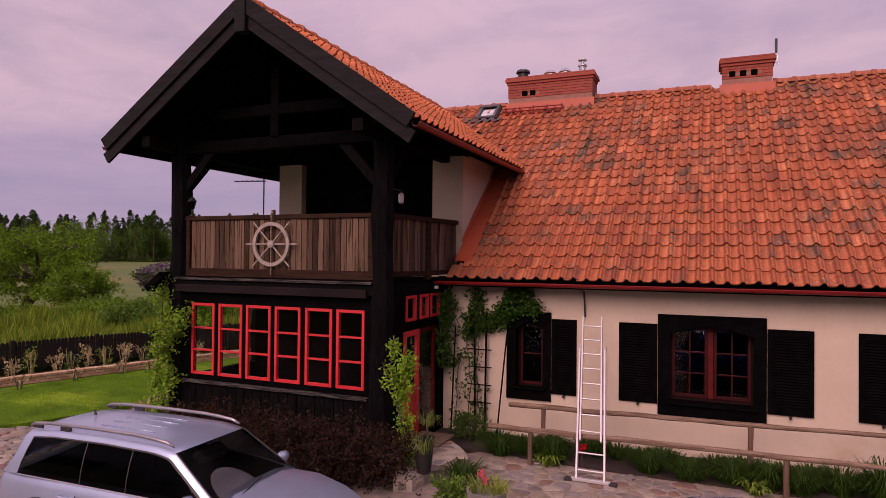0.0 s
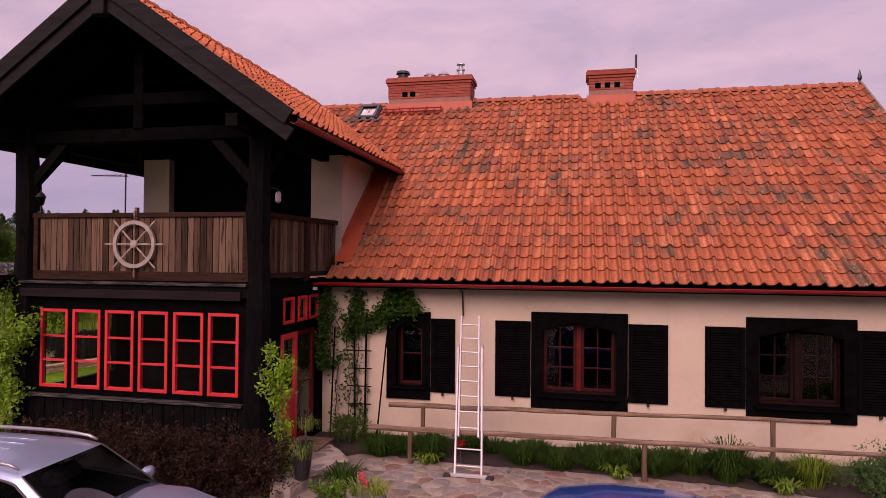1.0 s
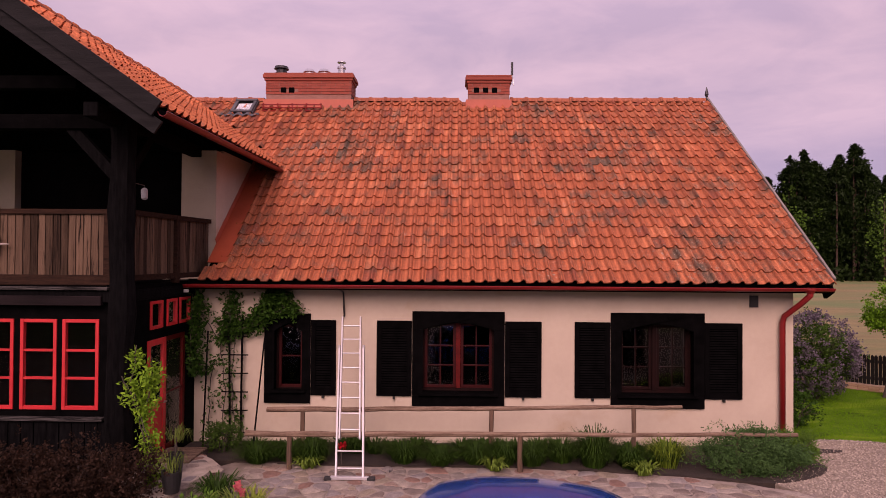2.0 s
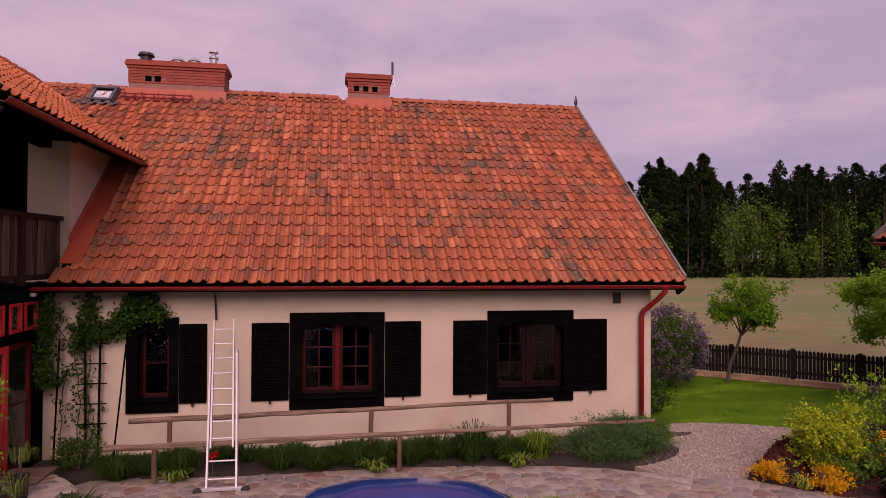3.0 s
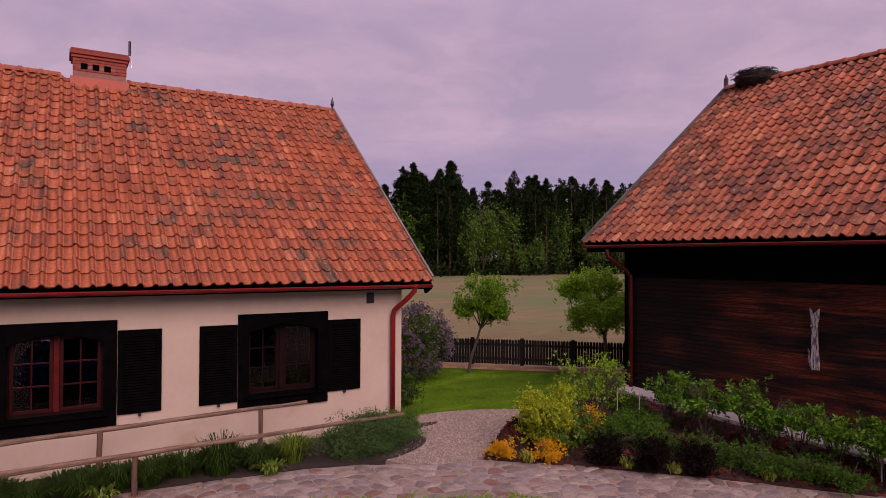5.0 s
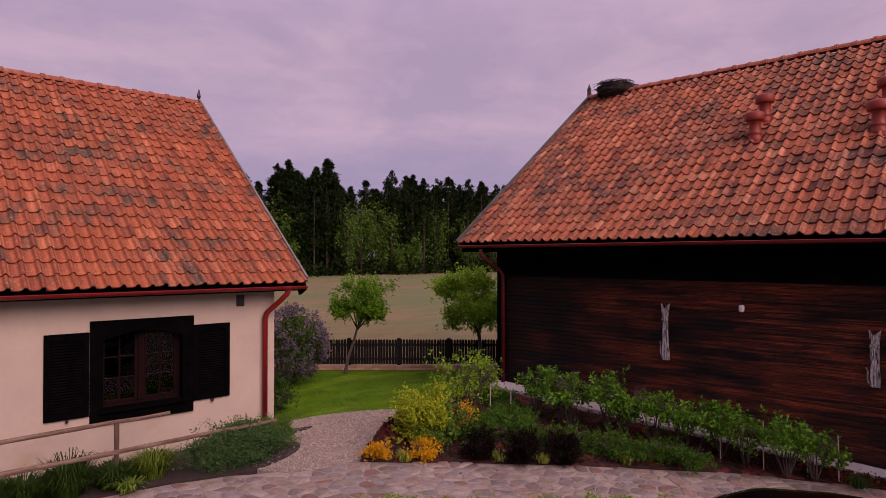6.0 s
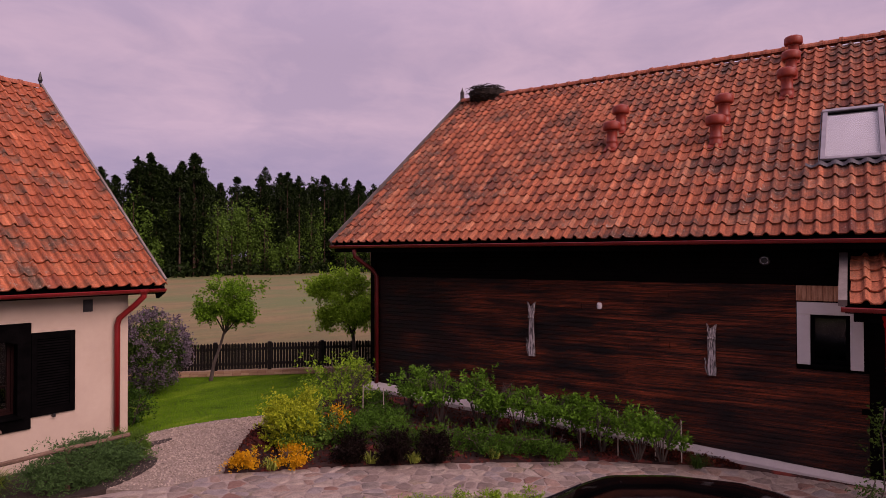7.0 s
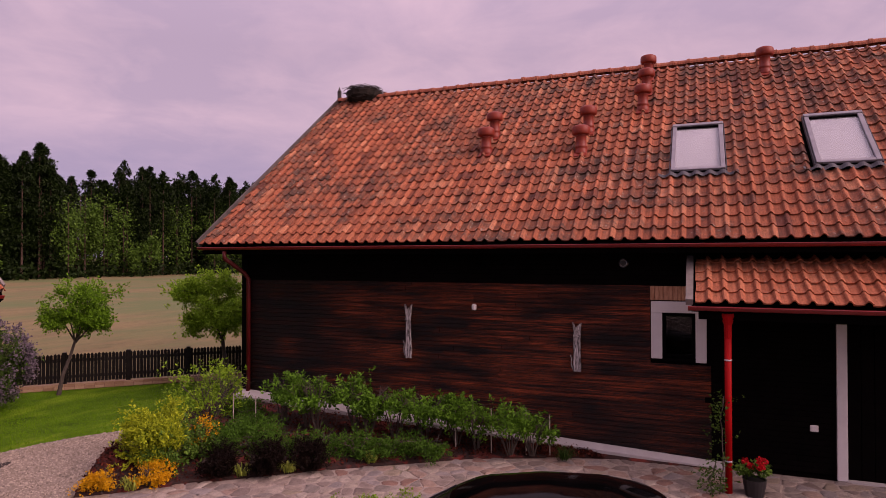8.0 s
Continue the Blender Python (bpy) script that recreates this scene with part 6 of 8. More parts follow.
def lumpy(n, centre, radii, lumps, rs=NPR, spread=0.26, hollow=0.55, flat=0.0):
    """Points gathered in clumps over an uneven ellipsoid, thin inside."""
    c = rs.normal(size=(lumps, 3))
    c /= np.linalg.norm(c, axis=1, keepdims=True)
    c *= rs.uniform(hollow, 1.0, (lumps, 1))
    if flat:
        c[:, 2] = np.abs(c[:, 2]) * (1 - flat) + flat * c[:, 2]
    k = rs.randint(0, lumps, n)
    p = c[k] + rs.normal(size=(n, 3)) * spread * rs.uniform(0.5, 1.2, (lumps, 1))[k]
    return np.asarray(centre) + p * np.asarray(radii)


def shrub(name, at, radii, leaves, size, mat, label, category, group="", lumps=26, lift=0.4, slim=0.5, stems=7, stem_mat=None, zc=None, bloom=None, spread=0.26, seed=1, per=9):
    """A bush: a few thin stems and many small leaves in clumps."""
    rs = np.random.RandomState(seed)
    rng = random.Random(seed)
    x, y, z = at
    b = thing(name, pose(x, y, z, 0, 0, 0), label, category, group)
    zc = radii[2] if zc is None else zc
    bm = bmesh.new()
    for k in range(stems):
        a, r = rng.uniform(0, 6.28), rng.uniform(0.3, 0.85)
        tip = Vector((radii[0] * r * math.cos(a), radii[1] * r * math.sin(a), zc + radii[2] * rng.uniform(-0.1, 0.6)))
        mid = tip * 0.5 + Vector((rng.uniform(-0.05, 0.05), rng.uniform(-0.05, 0.05), 0.06))
        add_tube(bm, [(0.04 * math.cos(a), 0.04 * math.sin(a), -0.02), mid, tip], [0.012, 0.008, 0.004], 5)
        for q in range(3):
            e = tip + Vector((rng.uniform(-1, 1) * radii[0], rng.uniform(-1, 1) * radii[1], rng.uniform(-0.3, 0.9) * radii[2])) * 0.4
            add_tube(bm, [mid.lerp(tip, 0.3 + 0.3 * q), e], [0.006, 0.003], 4, False)
    tagged(part("stem", bm, stem_mat or BARK, b), kind="stuff")
    tips = lumpy(max(12, leaves // per), (0, 0, zc), radii, lumps, rs, spread)
    pts, heads = tufts(tips, (0, 0, zc * 0.3), per, 2.6 * (size[0] + size[1]) / 2, rs)
    pts[:, 2] = np.maximum(pts[:, 2], 0.02)
    v, f = leaf_quads(pts, *size, lift, slim, rs, heads)
    v[:, 2] = np.maximum(v[:, 2], 0.0)
    soup("foliage", v, f, mat, b)
    if bloom:
        bmat, count, bs = bloom
        q = lumpy(count, (0, 0, zc + radii[2] * 0.08), [r * 1.04 for r in radii], max(6, count // 30), rs, 0.06, 0.9)
        v, f = leaf_quads(q, *bs, 0.2, 0.8, rs)
        soup("blossom", v, f, bmat, b)
    return b


def tree(name, at, height, crown, leaves, size, mat, label, lean=(0, 0), seed=1, limbs=7, trunk_r=0.10, fork=0.45, lumps=40):
    """Tapered trunk, limbs, and leaf clumps round the limb ends. crown: centre and radii relative to the foot."""
    rng, rs = random.Random(seed), np.random.RandomState(seed)
    t = thing(name, pose(*at), label, "tree")
    cz, radii = Vector(crown[0]), Vector(crown[1])
    top = Vector((lean[0], lean[1], height * fork))
    part("trunk", tube([(0, 0, -0.05), (top.x * 0.25, top.y * 0.25, top.z * 0.35), top * 0.7, top], [trunk_r * 1.3, trunk_r, trunk_r * 0.85, trunk_r * 0.7], 9), BARK, t)
    ends = []
    for k in range(limbs):
        lb = bmesh.new()
        a = 2 * math.pi * k / limbs + rng.uniform(-0.4, 0.4)
        e = cz + Vector((radii.x * math.cos(a) * rng.uniform(0.5, 0.85), radii.y * math.sin(a) * rng.uniform(0.5, 0.85), radii.z * rng.uniform(-0.5, 0.7)))
        m = top.lerp(e, 0.5) + Vector((0, 0, radii.z * 0.12))
        add_tube(lb, [top - Vector((0, 0, 0.1)), m, e], [trunk_r * 0.55, trunk_r * 0.32, trunk_r * 0.1], 6)
        ends += [e, m.lerp(e, 0.5)]
        for q in range(3):
            e2 = e + Vector((rng.uniform(-1, 1) * radii.x, rng.uniform(-1, 1) * radii.y, rng.uniform(-0.4, 0.8) * radii.z)) * 0.45
            add_tube(lb, [m.lerp(e, 0.6), e2], [trunk_r * 0.2, trunk_r * 0.06], 4)
            ends.append(e2)
        part("limb", lb, BARK, t)
    c = np.array([tuple(e) for e in ends])
    extra = lumpy(lumps, cz, radii, lumps, rs, 0.02, 0.6)
    c = np.concatenate([c, extra])
    m = leaves // 10
    k = rs.randint(0, len(c), m)
    p = c[k] + rs.normal(size=(m, 3)) * np.array(radii) * 0.14 * rs.uniform(0.5, 1.25, (len(c), 1))[k]
    p, heads = tufts(p, tuple(cz), 10, 2.8 * (size[0] + size[1]) / 2, rs, 0.3)
    v, f = leaf_quads(p, *size, 0.4, 0.55, rs, heads)
    soup("crown", v, f, mat, t)
    return t


def blades(name, at, n, r, h, mat, label, category, group="", seed=1, width=0.012, droop=0.5):
    """A tuft of strap leaves: each a bent three-piece blade."""
    rs = np.random.RandomState(seed)
    a = rs.uniform(0, 2 * math.pi, n)
    rad = np.sqrt(rs.uniform(0, 1, n)) * r * 0.45
    out = np.stack([np.cos(a), np.sin(a), np.zeros(n)], 1)
    base = np.stack([np.cos(a) * rad, np.sin(a) * rad, np.zeros(n)], 1) + rs.normal(size=(n, 3)) * [0.03, 0.03, 0]
    H = rs.uniform(0.55, 1.0, n)[:, None] * h
    R = rs.uniform(0.2, 1.0, n)[:, None] * r
    side = np.stack([-np.sin(a), np.cos(a), np.zeros(n)], 1) * width
    p1 = base + out * R * 0.35 + np.array([0, 0, 1]) * H * 0.65
    p2 = base + out * R * 0.8 + np.array([0, 0, 1]) * H * (1.0 - 0.1 * droop)
    p3 = base + out * R * 1.25 + np.array([0, 0, 1]) * H * (1.0 - 0.5 * droop)
    v = np.stack([base - side, base + side, p1 - side, p1 + side, p2 - side * 0.7, p2 + side * 0.7, p3], 1).reshape(-1, 3)
    i = np.arange(n)[:, None] * 7
    f = [*(i + np.array([0, 1, 3, 2])).tolist(), *(i + np.array([2, 3, 5, 4])).tolist(), *(i + np.array([4, 5, 6])).tolist()]
    ob = bpy.data.meshes.new(name)
    v[:, 2] = np.maximum(v[:, 2], 0.0)
    ob.from_pydata(v.tolist(), [], f)
    ob.materials.append(mat)
    o = new(name, ob)
    o.matrix_basis = pose(*at)
    return tagged(o, label, category, group)


# strap-leaved clumps along the wall
rng = random.Random(31)
x = -3.35
k = 0
while x < 3.6:
    y = rng.uniform(10.72, 10.98)
    if not (-2.0 < x < -1.35):
        blades("day_lily", (x, y, 0.02), 420, 0.34, rng.uniform(0.26, 0.40), BLADE, "dark green clump of strap leaves in the wall bed", "plant", "strap-leaved clumps", 40 + k, 0.007)
    if k % 2:
        blades("day_lily", (x + 0.2, 11.35, 0.02), 300, 0.32, 0.25, BLADE, "dark green clump of strap leaves in the wall bed", "plant", "strap-leaved clumps", 80 + k, 0.007)
    x += rng.uniform(0.42, 0.62)
    k += 1
for k, (x, y) in enumerate(((-2.45, 10.50), (3.05, 10.35), (0.62, 10.52))):
    blades("hosta", (x, y, 0.02), 60, 0.24, 0.20, LEAF_HOSTA, "light green low leafy rosette at the bed edge", "plant", "light rosettes", 140 + k, 0.022, 0.9)
for k in range(15):
    x = -3.6 + 0.52 * k + rng.uniform(-0.1, 0.1)
    blades("day_lily", (x, rng.uniform(11.15, 11.4), 0.02), 260, 0.30, rng.uniform(0.18, 0.27), BLADE, "dark green clump of strap leaves in the wall bed", "plant", "strap-leaved clumps", 300 + k, 0.008)
blades("tall_grass", (2.35, 10.75, 0.02), 260, 0.42, 0.66, BLADE, "tall grassy clump with dry tips beside the pole fence", "plant", seed=160, width=0.007)
blades("tall_grass", (3.55, 10.75, 0.02), 150, 0.38, 0.50, MEADOW_BLADE, "thin yellowing grass clump beside the pole fence", "plant", seed=161, width=0.006)
shrub("sage_bush", (4.90, 10.55, 0.0), (0.84, 0.50, 0.36), 22000, (0.035, 0.065), LEAF_LAV, "grey-green aromatic bush at the house corner", "shrub", lumps=90, lift=0.0, slim=0.3, seed=5, spread=0.22, stems=5)
shrub("sage_bush", (5.85, 11.05, 0.0), (0.34, 0.34, 0.30), 6000, (0.04, 0.08), LEAF_SHRUB, "tall grassy bush beside the downpipe", "shrub", lumps=25, lift=0.0, slim=0.2, seed=6)
shrub("box_bush", (-4.15, 11.25, 0.0), (0.36, 0.34, 0.30), 2400, (0.03, 0.06), LEAF_DARK, "small dark round bush below the trellis", "shrub", lumps=30, seed=8)
v, f = leaf_quads(lumpy(70, (-1.90, 10.60, 0.34), (0.05, 0.045, 0.05), 5, np.random.RandomState(3), 0.4), 0.03, 0.06, 0.3, 0.9)
red_fl = thing("red_flower", pose(0, 0, 0), "red geranium blooms behind the ladder", "flower")
soup("petals", v, f, PETAL_RED, red_fl)
part("flower_stem", tube([(-1.90, 10.60, 0.0), (-1.91, 10.60, 0.16), (-1.90, 10.60, 0.34)], 0.008, 5), BARK, red_fl)

# climbers
def climber(name, label, strands, leaves, size, mat, seed, spread, slim=0.55):
    """Woody strands with leaves strewn along them. strands: polylines with a leaf weight."""
    rng, rs = random.Random(seed), np.random.RandomState(seed)
    first = Vector(strands[0][0][0])
    t = thing(name, pose(*first), label, "climbing plant")
    bm = bmesh.new()
    pts = []
    for line, w in strands:
        line = [Vector(p) - first for p in line]
        fine = [line[0]]
        for a, b in zip(line, line[1:]):
            for k in range(1, 5):
                fine.append(a.lerp(b, k / 4) + Vector((rng.uniform(-0.03, 0.03), rng.uniform(-0.02, 0.02), rng.uniform(-0.02, 0.02))))
        add_tube(bm, fine, 0.009, 5)
        n = int(leaves * w)
        seg = rs.randint(0, len(fine) - 1, n)
        u = rs.uniform(size=(n, 1))
        A, B = np.array([tuple(fine[i]) for i in seg]), np.array([tuple(fine[i + 1]) for i in seg])
        pts.append(A + (B - A) * u + rs.normal(size=(n, 3)) * np.array(spread))
    tagged(part("stem", bm, BARK, t), kind="stuff")
    p = np.concatenate(pts)
    p, heads = tufts(p, tuple(p.mean(0) + [0, 0.3, 0]), 4, 2.0 * size[1], rs, -0.1)
    v, f = leaf_quads(p, *size, 0.25, slim, rs, heads)
    soup("foliage", v, f, mat, t)


W = 11.78
climber("wall_vine", "dark green creeper over the stucco wall and trellis", [
    ([(-4.35, W, 0.1), (-4.3, W, 1.0), (-4.4, W, 1.9), (-4.75, W - 0.1, 2.5), (-4.8, W, 2.85)], 0.05),
    ([(-4.9, W - 0.12, 2.8), (-4.85, W - 0.2, 2.2), (-4.9, W - 0.2, 1.6), (-4.75, W - 0.1, 1.3)], 0.20),
    ([(-4.4, W, 1.9), (-4.2, W, 2.3), (-4.25, W, 2.85)], 0.13),
    ([(-4.45, W, 2.05), (-4.1, W, 2.15), (-3.7, W, 2.2), (-3.45, W, 2.45), (-3.1, W, 2.6), (-2.95, W, 2.5)], 0.25),
    ([(-3.9, W, 2.1), (-3.6, W, 2.5), (-3.4, W, 2.78), (-3.15, W, 2.82)], 0.22),
    ([(-4.6, W, 0.1), (-4.62, W, 0.9), (-4.5, W, 1.5)], 0.015),
    ([(-4.1, W, 0.2), (-4.2, W, 1.2), (-4.1, W, 2.0)], 0.02)], 1500, (0.055, 0.105), LEAF_VINE, 12, (0.085, 0.05, 0.09))
P = 9.12
climber("hop_vine", "bright yellow-green climber on the corner post", [
    ([(-4.30, 9.0, 0.0), (-4.42, P, 0.6), (-4.62, P, 1.2), (-4.72, P, 1.7), (-4.62, P, 2.2)], 0.34),
    ([(-4.35, 9.0, 0.0), (-4.42, P, 0.7), (-4.66, P, 1.35), (-4.86, P, 1.75)], 0.07),
    ([(-4.5, P, 1.3), (-4.42, P, 1.7), (-4.40, P, 1.95)], 0.26),
    ([(-4.4, 9.05, 0.2), (-4.40, P, 0.45), (-4.42, P, 0.8)], 0.14)], 620, (0.05, 0.10), LEAF_HOP, 13, (0.05, 0.05, 0.06), 0.4)
climber("hop_vine", "green climber on the far porch post", [
    ([(-9.7, 9.0, 0.0), (-9.75, P, 0.8), (-9.7, P, 1.5), (-9.65, P, 2.3), (-9.55, P, 3.0)], 0.45),
    ([(-9.6, 9.0, 0.3), (-9.4, P, 1.0), (-9.6, P, 1.6)], 0.27),
    ([(-9.7, P, 1.6), (-9.3, P, 2.1), (-9.0, P, 2.35)], 0.28)], 700, (0.05, 0.10), LEAF_HOP2, 14, (0.10, 0.09, 0.11))
# purple hedge before the porch
rng = random.Random(17)
for k, x in enumerate((-8.3, -7.4, -6.6, -5.85, -5.1, -4.55)):
    shrub("barberry", (x, 8.45 + rng.uniform(-0.1, 0.1), 0.0), (0.66, 0.60, 0.46), 7000, (0.03, 0.06), LEAF_PURPLE, "dark purple-leaved hedge bush below the porch windows", "shrub",
          "purple hedge", lumps=60, seed=60 + k, zc=0.50, spread=0.25, stems=4)

# pots
WOVEN_GREY = shade("grey_weave", (0.10, 0.095, 0.09), (0.30, 0.285, 0.27), 40, 0.85, 0.8, 90, stretch=(1, 1, 2.5), fine=0.5)
def pot_plant(name, at, pot_r, pot_h, pot_mat, label, seed):
    p = thing(name, pose(*at), label, "potted plant")
    part("pot", turned([(pot_r * 0.75, 0), (pot_r * 0.95, pot_h * 0.7), (pot_r, pot_h), (pot_r * 0.88, pot_h), (pot_r * 0.85, pot_h * 0.9)], 18), pot_mat, p)
    return p


p = pot_plant("potted_spider_plant", (-3.98, 8.84, 0.19), 0.14, 0.30, PLASTIC, "spiky green plant in a black pot on the stone step", 1)
blades("leaves", (0, 0, 0.28), 26, 0.24, 0.36, BLADE_STRIPED, "", "", seed=190, width=0.0055, droop=1.3).parent = p
p = pot_plant("potted_spider_plant", (-4.28, 9.62, 0.19), 0.13, 0.30, PLASTIC, "tall spiky plant in a dark pot beside the porch door", 1)
part("stem", tube([(0, 0, 0.25), (0.01, 0, 0.40), (0, 0.01, 0.54)], [0.025, 0.02, 0.015], 7), BARK, p)
blades("leaves", (0, 0, 0.48), 34, 0.25, 0.30, BLADE_STRIPED, "", "", seed=191, width=0.0055, droop=1.9).parent = p
p = pot_plant("stone_planter", (-2.67, 7.96, 0.0), 0.27, 0.42, WOVEN_GREY, "grey stone planter with pink flowers and trailing grass", 1)
blades("leaves", (-0.1, 0, 0.38), 40, 0.30, 0.22, BLADE_STRIPED, "", "", seed=192, width=0.008, droop=0.9).parent = p
blades("dry_leaves", (0.14, 0.0, 0.38), 80, 0.24, 0.2, BLADE_DRY, "", "", seed=193, width=0.006, droop=1.2).parent = p
vv, ff = leaf_quads(lumpy(90, (-0.04, 0.0, 0.60), (0.09, 0.06, 0.09), 4, np.random.RandomState(4), 0.18), 0.03, 0.06, 0.3, 0.9)
soup("petals", vv, ff, PETAL_PINK, p)
shrub("leafy_plant", (-3.3, 8.35, 0.0), (0.30, 0.30, 0.18), 700, (0.05, 0.1), LEAF_SHRUB, "leafy green plant beside the stone planter", "plant", lumps=14, seed=21)
blades("tall_grass", (-3.45, 9.1, 0.0), 160, 0.32, 0.34, BLADE, "arching green grass at the stone step", "plant", seed=194)


# ---- garden between the buildings ----
shrub("golden_spirea", (7.82, 9.02, 0.10), (0.60, 0.56, 0.46), 15000, (0.03, 0.07), LEAF_GOLD, "golden yellow-green bush in the mulch bed", "shrub", lumps=44, seed=70, zc=0.58, spread=0.2)
shrub("golden_spirea", (7.92, 8.85, 0.08), (0.62, 0.56, 0.42), 3600, (0.045, 0.09), LEAF_SHRUB, "green lower growth of a mixed bush in the mulch bed", "shrub", lumps=30, seed=71, zc=0.38)
shrub("orange_spirea", (6.80, 8.98, 0.03), (0.30, 0.26, 0.15), 2600, (0.02, 0.045), LEAF_ORANGE, "low bright orange bush at the bed edge", "shrub", "orange bushes", lumps=20, seed=72, zc=0.17)
shrub("orange_spirea", (7.32, 8.50, 0.03), (0.32, 0.28, 0.19), 3000, (0.02, 0.045), LEAF_ORANGE, "low bright orange bush at the bed edge", "shrub", "orange bushes", lumps=20, seed=73, zc=0.20)
shrub("orange_spirea", (8.42, 8.58, 0.10), (0.26, 0.26, 0.26), 1100, (0.02, 0.05), LEAF_ORANGE, "orange-tipped bush among the golden leaves", "shrub", lumps=18, seed=74, zc=0.52)
shrub("wild_bush", (9.95, 9.95, 0.25), (0.95, 0.75, 0.50), 2100, (0.05, 0.09), LEAF_EDGE, "loose green bush with thin bare twigs near the barn corner", "shrub", lumps=40, seed=75, zc=0.72, stems=22)
for k, (x, y, r) in enumerate(((8.08, 7.85, 0.29), (8.50, 7.23, 0.31), (9.02, 6.70, 0.30))):
    shrub("dwarf_barberry", (x, y, 0.05), (r, r, 0.25), 8000, (0.025, 0.045), LEAF_PLUM, "small rounded dark purple bush at the bed edge", "shrub", "dwarf purple bushes", lumps=40, seed=76 + k, zc=0.25, spread=0.3)
for k, (x, y) in enumerate(((8.28, 7.52), (8.75, 6.95), (7.05, 8.62), (9.75, 5.95))):
    blades("striped_grass", (x, y, 0.04), 46, 0.17, 0.20, BLADE_DRY, "small tuft of yellow striped grass on mulch", "plant", "striped tufts", 200 + k, 0.010, 1.0)
rng = random.Random(41)
for k in range(6):
    t = k / 5
    x, y = 9.15 + 1.15 * t, 8.15 - 3.0 * t
    shrub("juniper", (x + rng.uniform(-0.1, 0.1), y + rng.uniform(-0.1, 0.1), 0.10), (0.46, 0.42, 0.22), 1900, (0.04, 0.09), LEAF_LOW, "low spreading dark green ground bush on the mulch", "shrub",
          "low green bushes", lumps=14, lift=0.2, slim=0.3, seed=90 + k, zc=0.19, spread=0.34)
for k in range(11):
    t = k / 10
    x, y = 10.35 + 0.95 * t + rng.uniform(-0.16, 0.16), 8.55 - 5.1 * t + rng.uniform(-0.14, 0.14)
    h = 1.0 - 0.30 * t
    shrub("blueberry_bush", (x, y, 0.28 - 0.2 * t), (0.56, 0.48, rng.uniform(0.20, 0.34) * h + 0.06), 1250, (0.05, 0.10), LEAF_BERRY, "leggy fresh green berry bush in a row at the barn", "shrub",
          "row of berry bushes", lumps=7, seed=110 + k, zc=rng.uniform(0.74, 0.86) * h, stems=10, spread=0.30, per=12)
for k, (x, y, h) in enumerate(((11.15, 4.25, 0.75), (11.35, 3.65, 0.78), (11.50, 3.25, 0.66), (10.1, 8.9, 0.75), (9.9, 9.3, 0.8), (11.0, 4.9, 0.7), (11.2, 4.6, 0.6))):
    s = thing("garden_stake", pose(x, y, 0.10), "thin pale wooden garden stake in the bed", "stake", "garden stakes")
    part("rod", tube([(0, 0, -0.08), (0.015, 0.01, h)], 0.011, 6), PALE_WOOD, s)
s = thing("garden_stake", pose(11.25, 3.9, 0.10), "thin pale stick tied across garden stakes", "stake", "garden stakes")
part("rod", tube([(-0.18, 0.72, 0.34), (0.26, -0.66, 0.30)], 0.010, 6), PALE_WOOD, s)
for k, (x, y) in enumerate(((11.35, 2.95),)):
    blades("grass_tuft", (x, y, 0.05), 70, 0.2, 0.24, BLADE, "thin grass tuft on the mulch", "plant", "mulch tufts", 230 + k, 0.006, 0.9)
for k, (x, y, r) in enumerate(((8.75, 8.95, 0.36), (9.25, 8.85, 0.42), (9.75, 8.65, 0.44), (10.35, 9.35, 0.42), (8.55, 8.35, 0.30), (10.75, 9.9, 0.40))):
    shrub("juniper", (x, y, 0.16), (r, r, 0.22), 2200, (0.04, 0.09), LEAF_LOW, "low spreading dark green ground bush on the mulch", "shrub", "low green bushes", lumps=12, lift=0.2, slim=0.3, seed=260 + k, zc=0.24, spread=0.34)
# low green edging plants between yard and path
rng = random.Random(51)
row = [Vector(q) for q in ((2.5, 8.35), (4.0, 7.72), (5.3, 6.98), (6.1, 6.22), (7.2, 5.22), (8.2, 4.45))]
for k in range(20):
    t = k / 19 * (len(row) - 1.001)
    q = row[int(t)].lerp(row[int(t) + 1], t % 1)
    h = rng.uniform(0.10, 0.16)
    shrub("edging_plant", (q.x + rng.uniform(-0.08, 0.08), q.y + rng.uniform(-0.10, 0.10), 0.0), (rng.uniform(0.20, 0.30), 0.26, h), 1300, (0.025, 0.055), LEAF_EDGE, "low fresh green edging plant beside the stone path", "plant",
          "edging plants", lumps=14, seed=130 + k, zc=0.15, stems=3, slim=0.35)
tree("apple_tree", (11.15, 16.74, -0.07), 3.0, ((0.64, -0.05, 2.18), (0.92, 0.92, 0.80)), 14000, (0.05, 0.095), LEAF_FRUIT, "young leaning fruit tree with bright green crown on the lawn", (0.55, 0.1), 5, 8, 0.048, 0.48, 26)
tree("fruit_tree", (14.35, 13.85, -0.08), 3.4, ((0.25, 0.65, 2.2), (1.15, 1.35, 1.1)), 28000, (0.06, 0.11), LEAF_LIME, "small loose fruit tree beside the barn corner", (0.1, 0.3), 9, 9, 0.07, 0.40, 34)
shrub("lilac", (9.15, 16.35, -0.05), (0.95, 0.95, 1.0), 9000, (0.05, 0.10), LEAF_DARK, "tall lilac bush with fading mauve blossom", "shrub", lumps=50, seed=23, zc=1.12, bloom=(LEAF_LILAC, 9000, (0.035, 0.07)), spread=0.2)
shrub("green_bush", (7.15, 13.5, 0.0), (0.46, 0.55, 0.38), 2600, (0.04, 0.09), LEAF_VINE, "soft green bush at the house corner", "shrub", lumps=30, seed=24, zc=0.40)

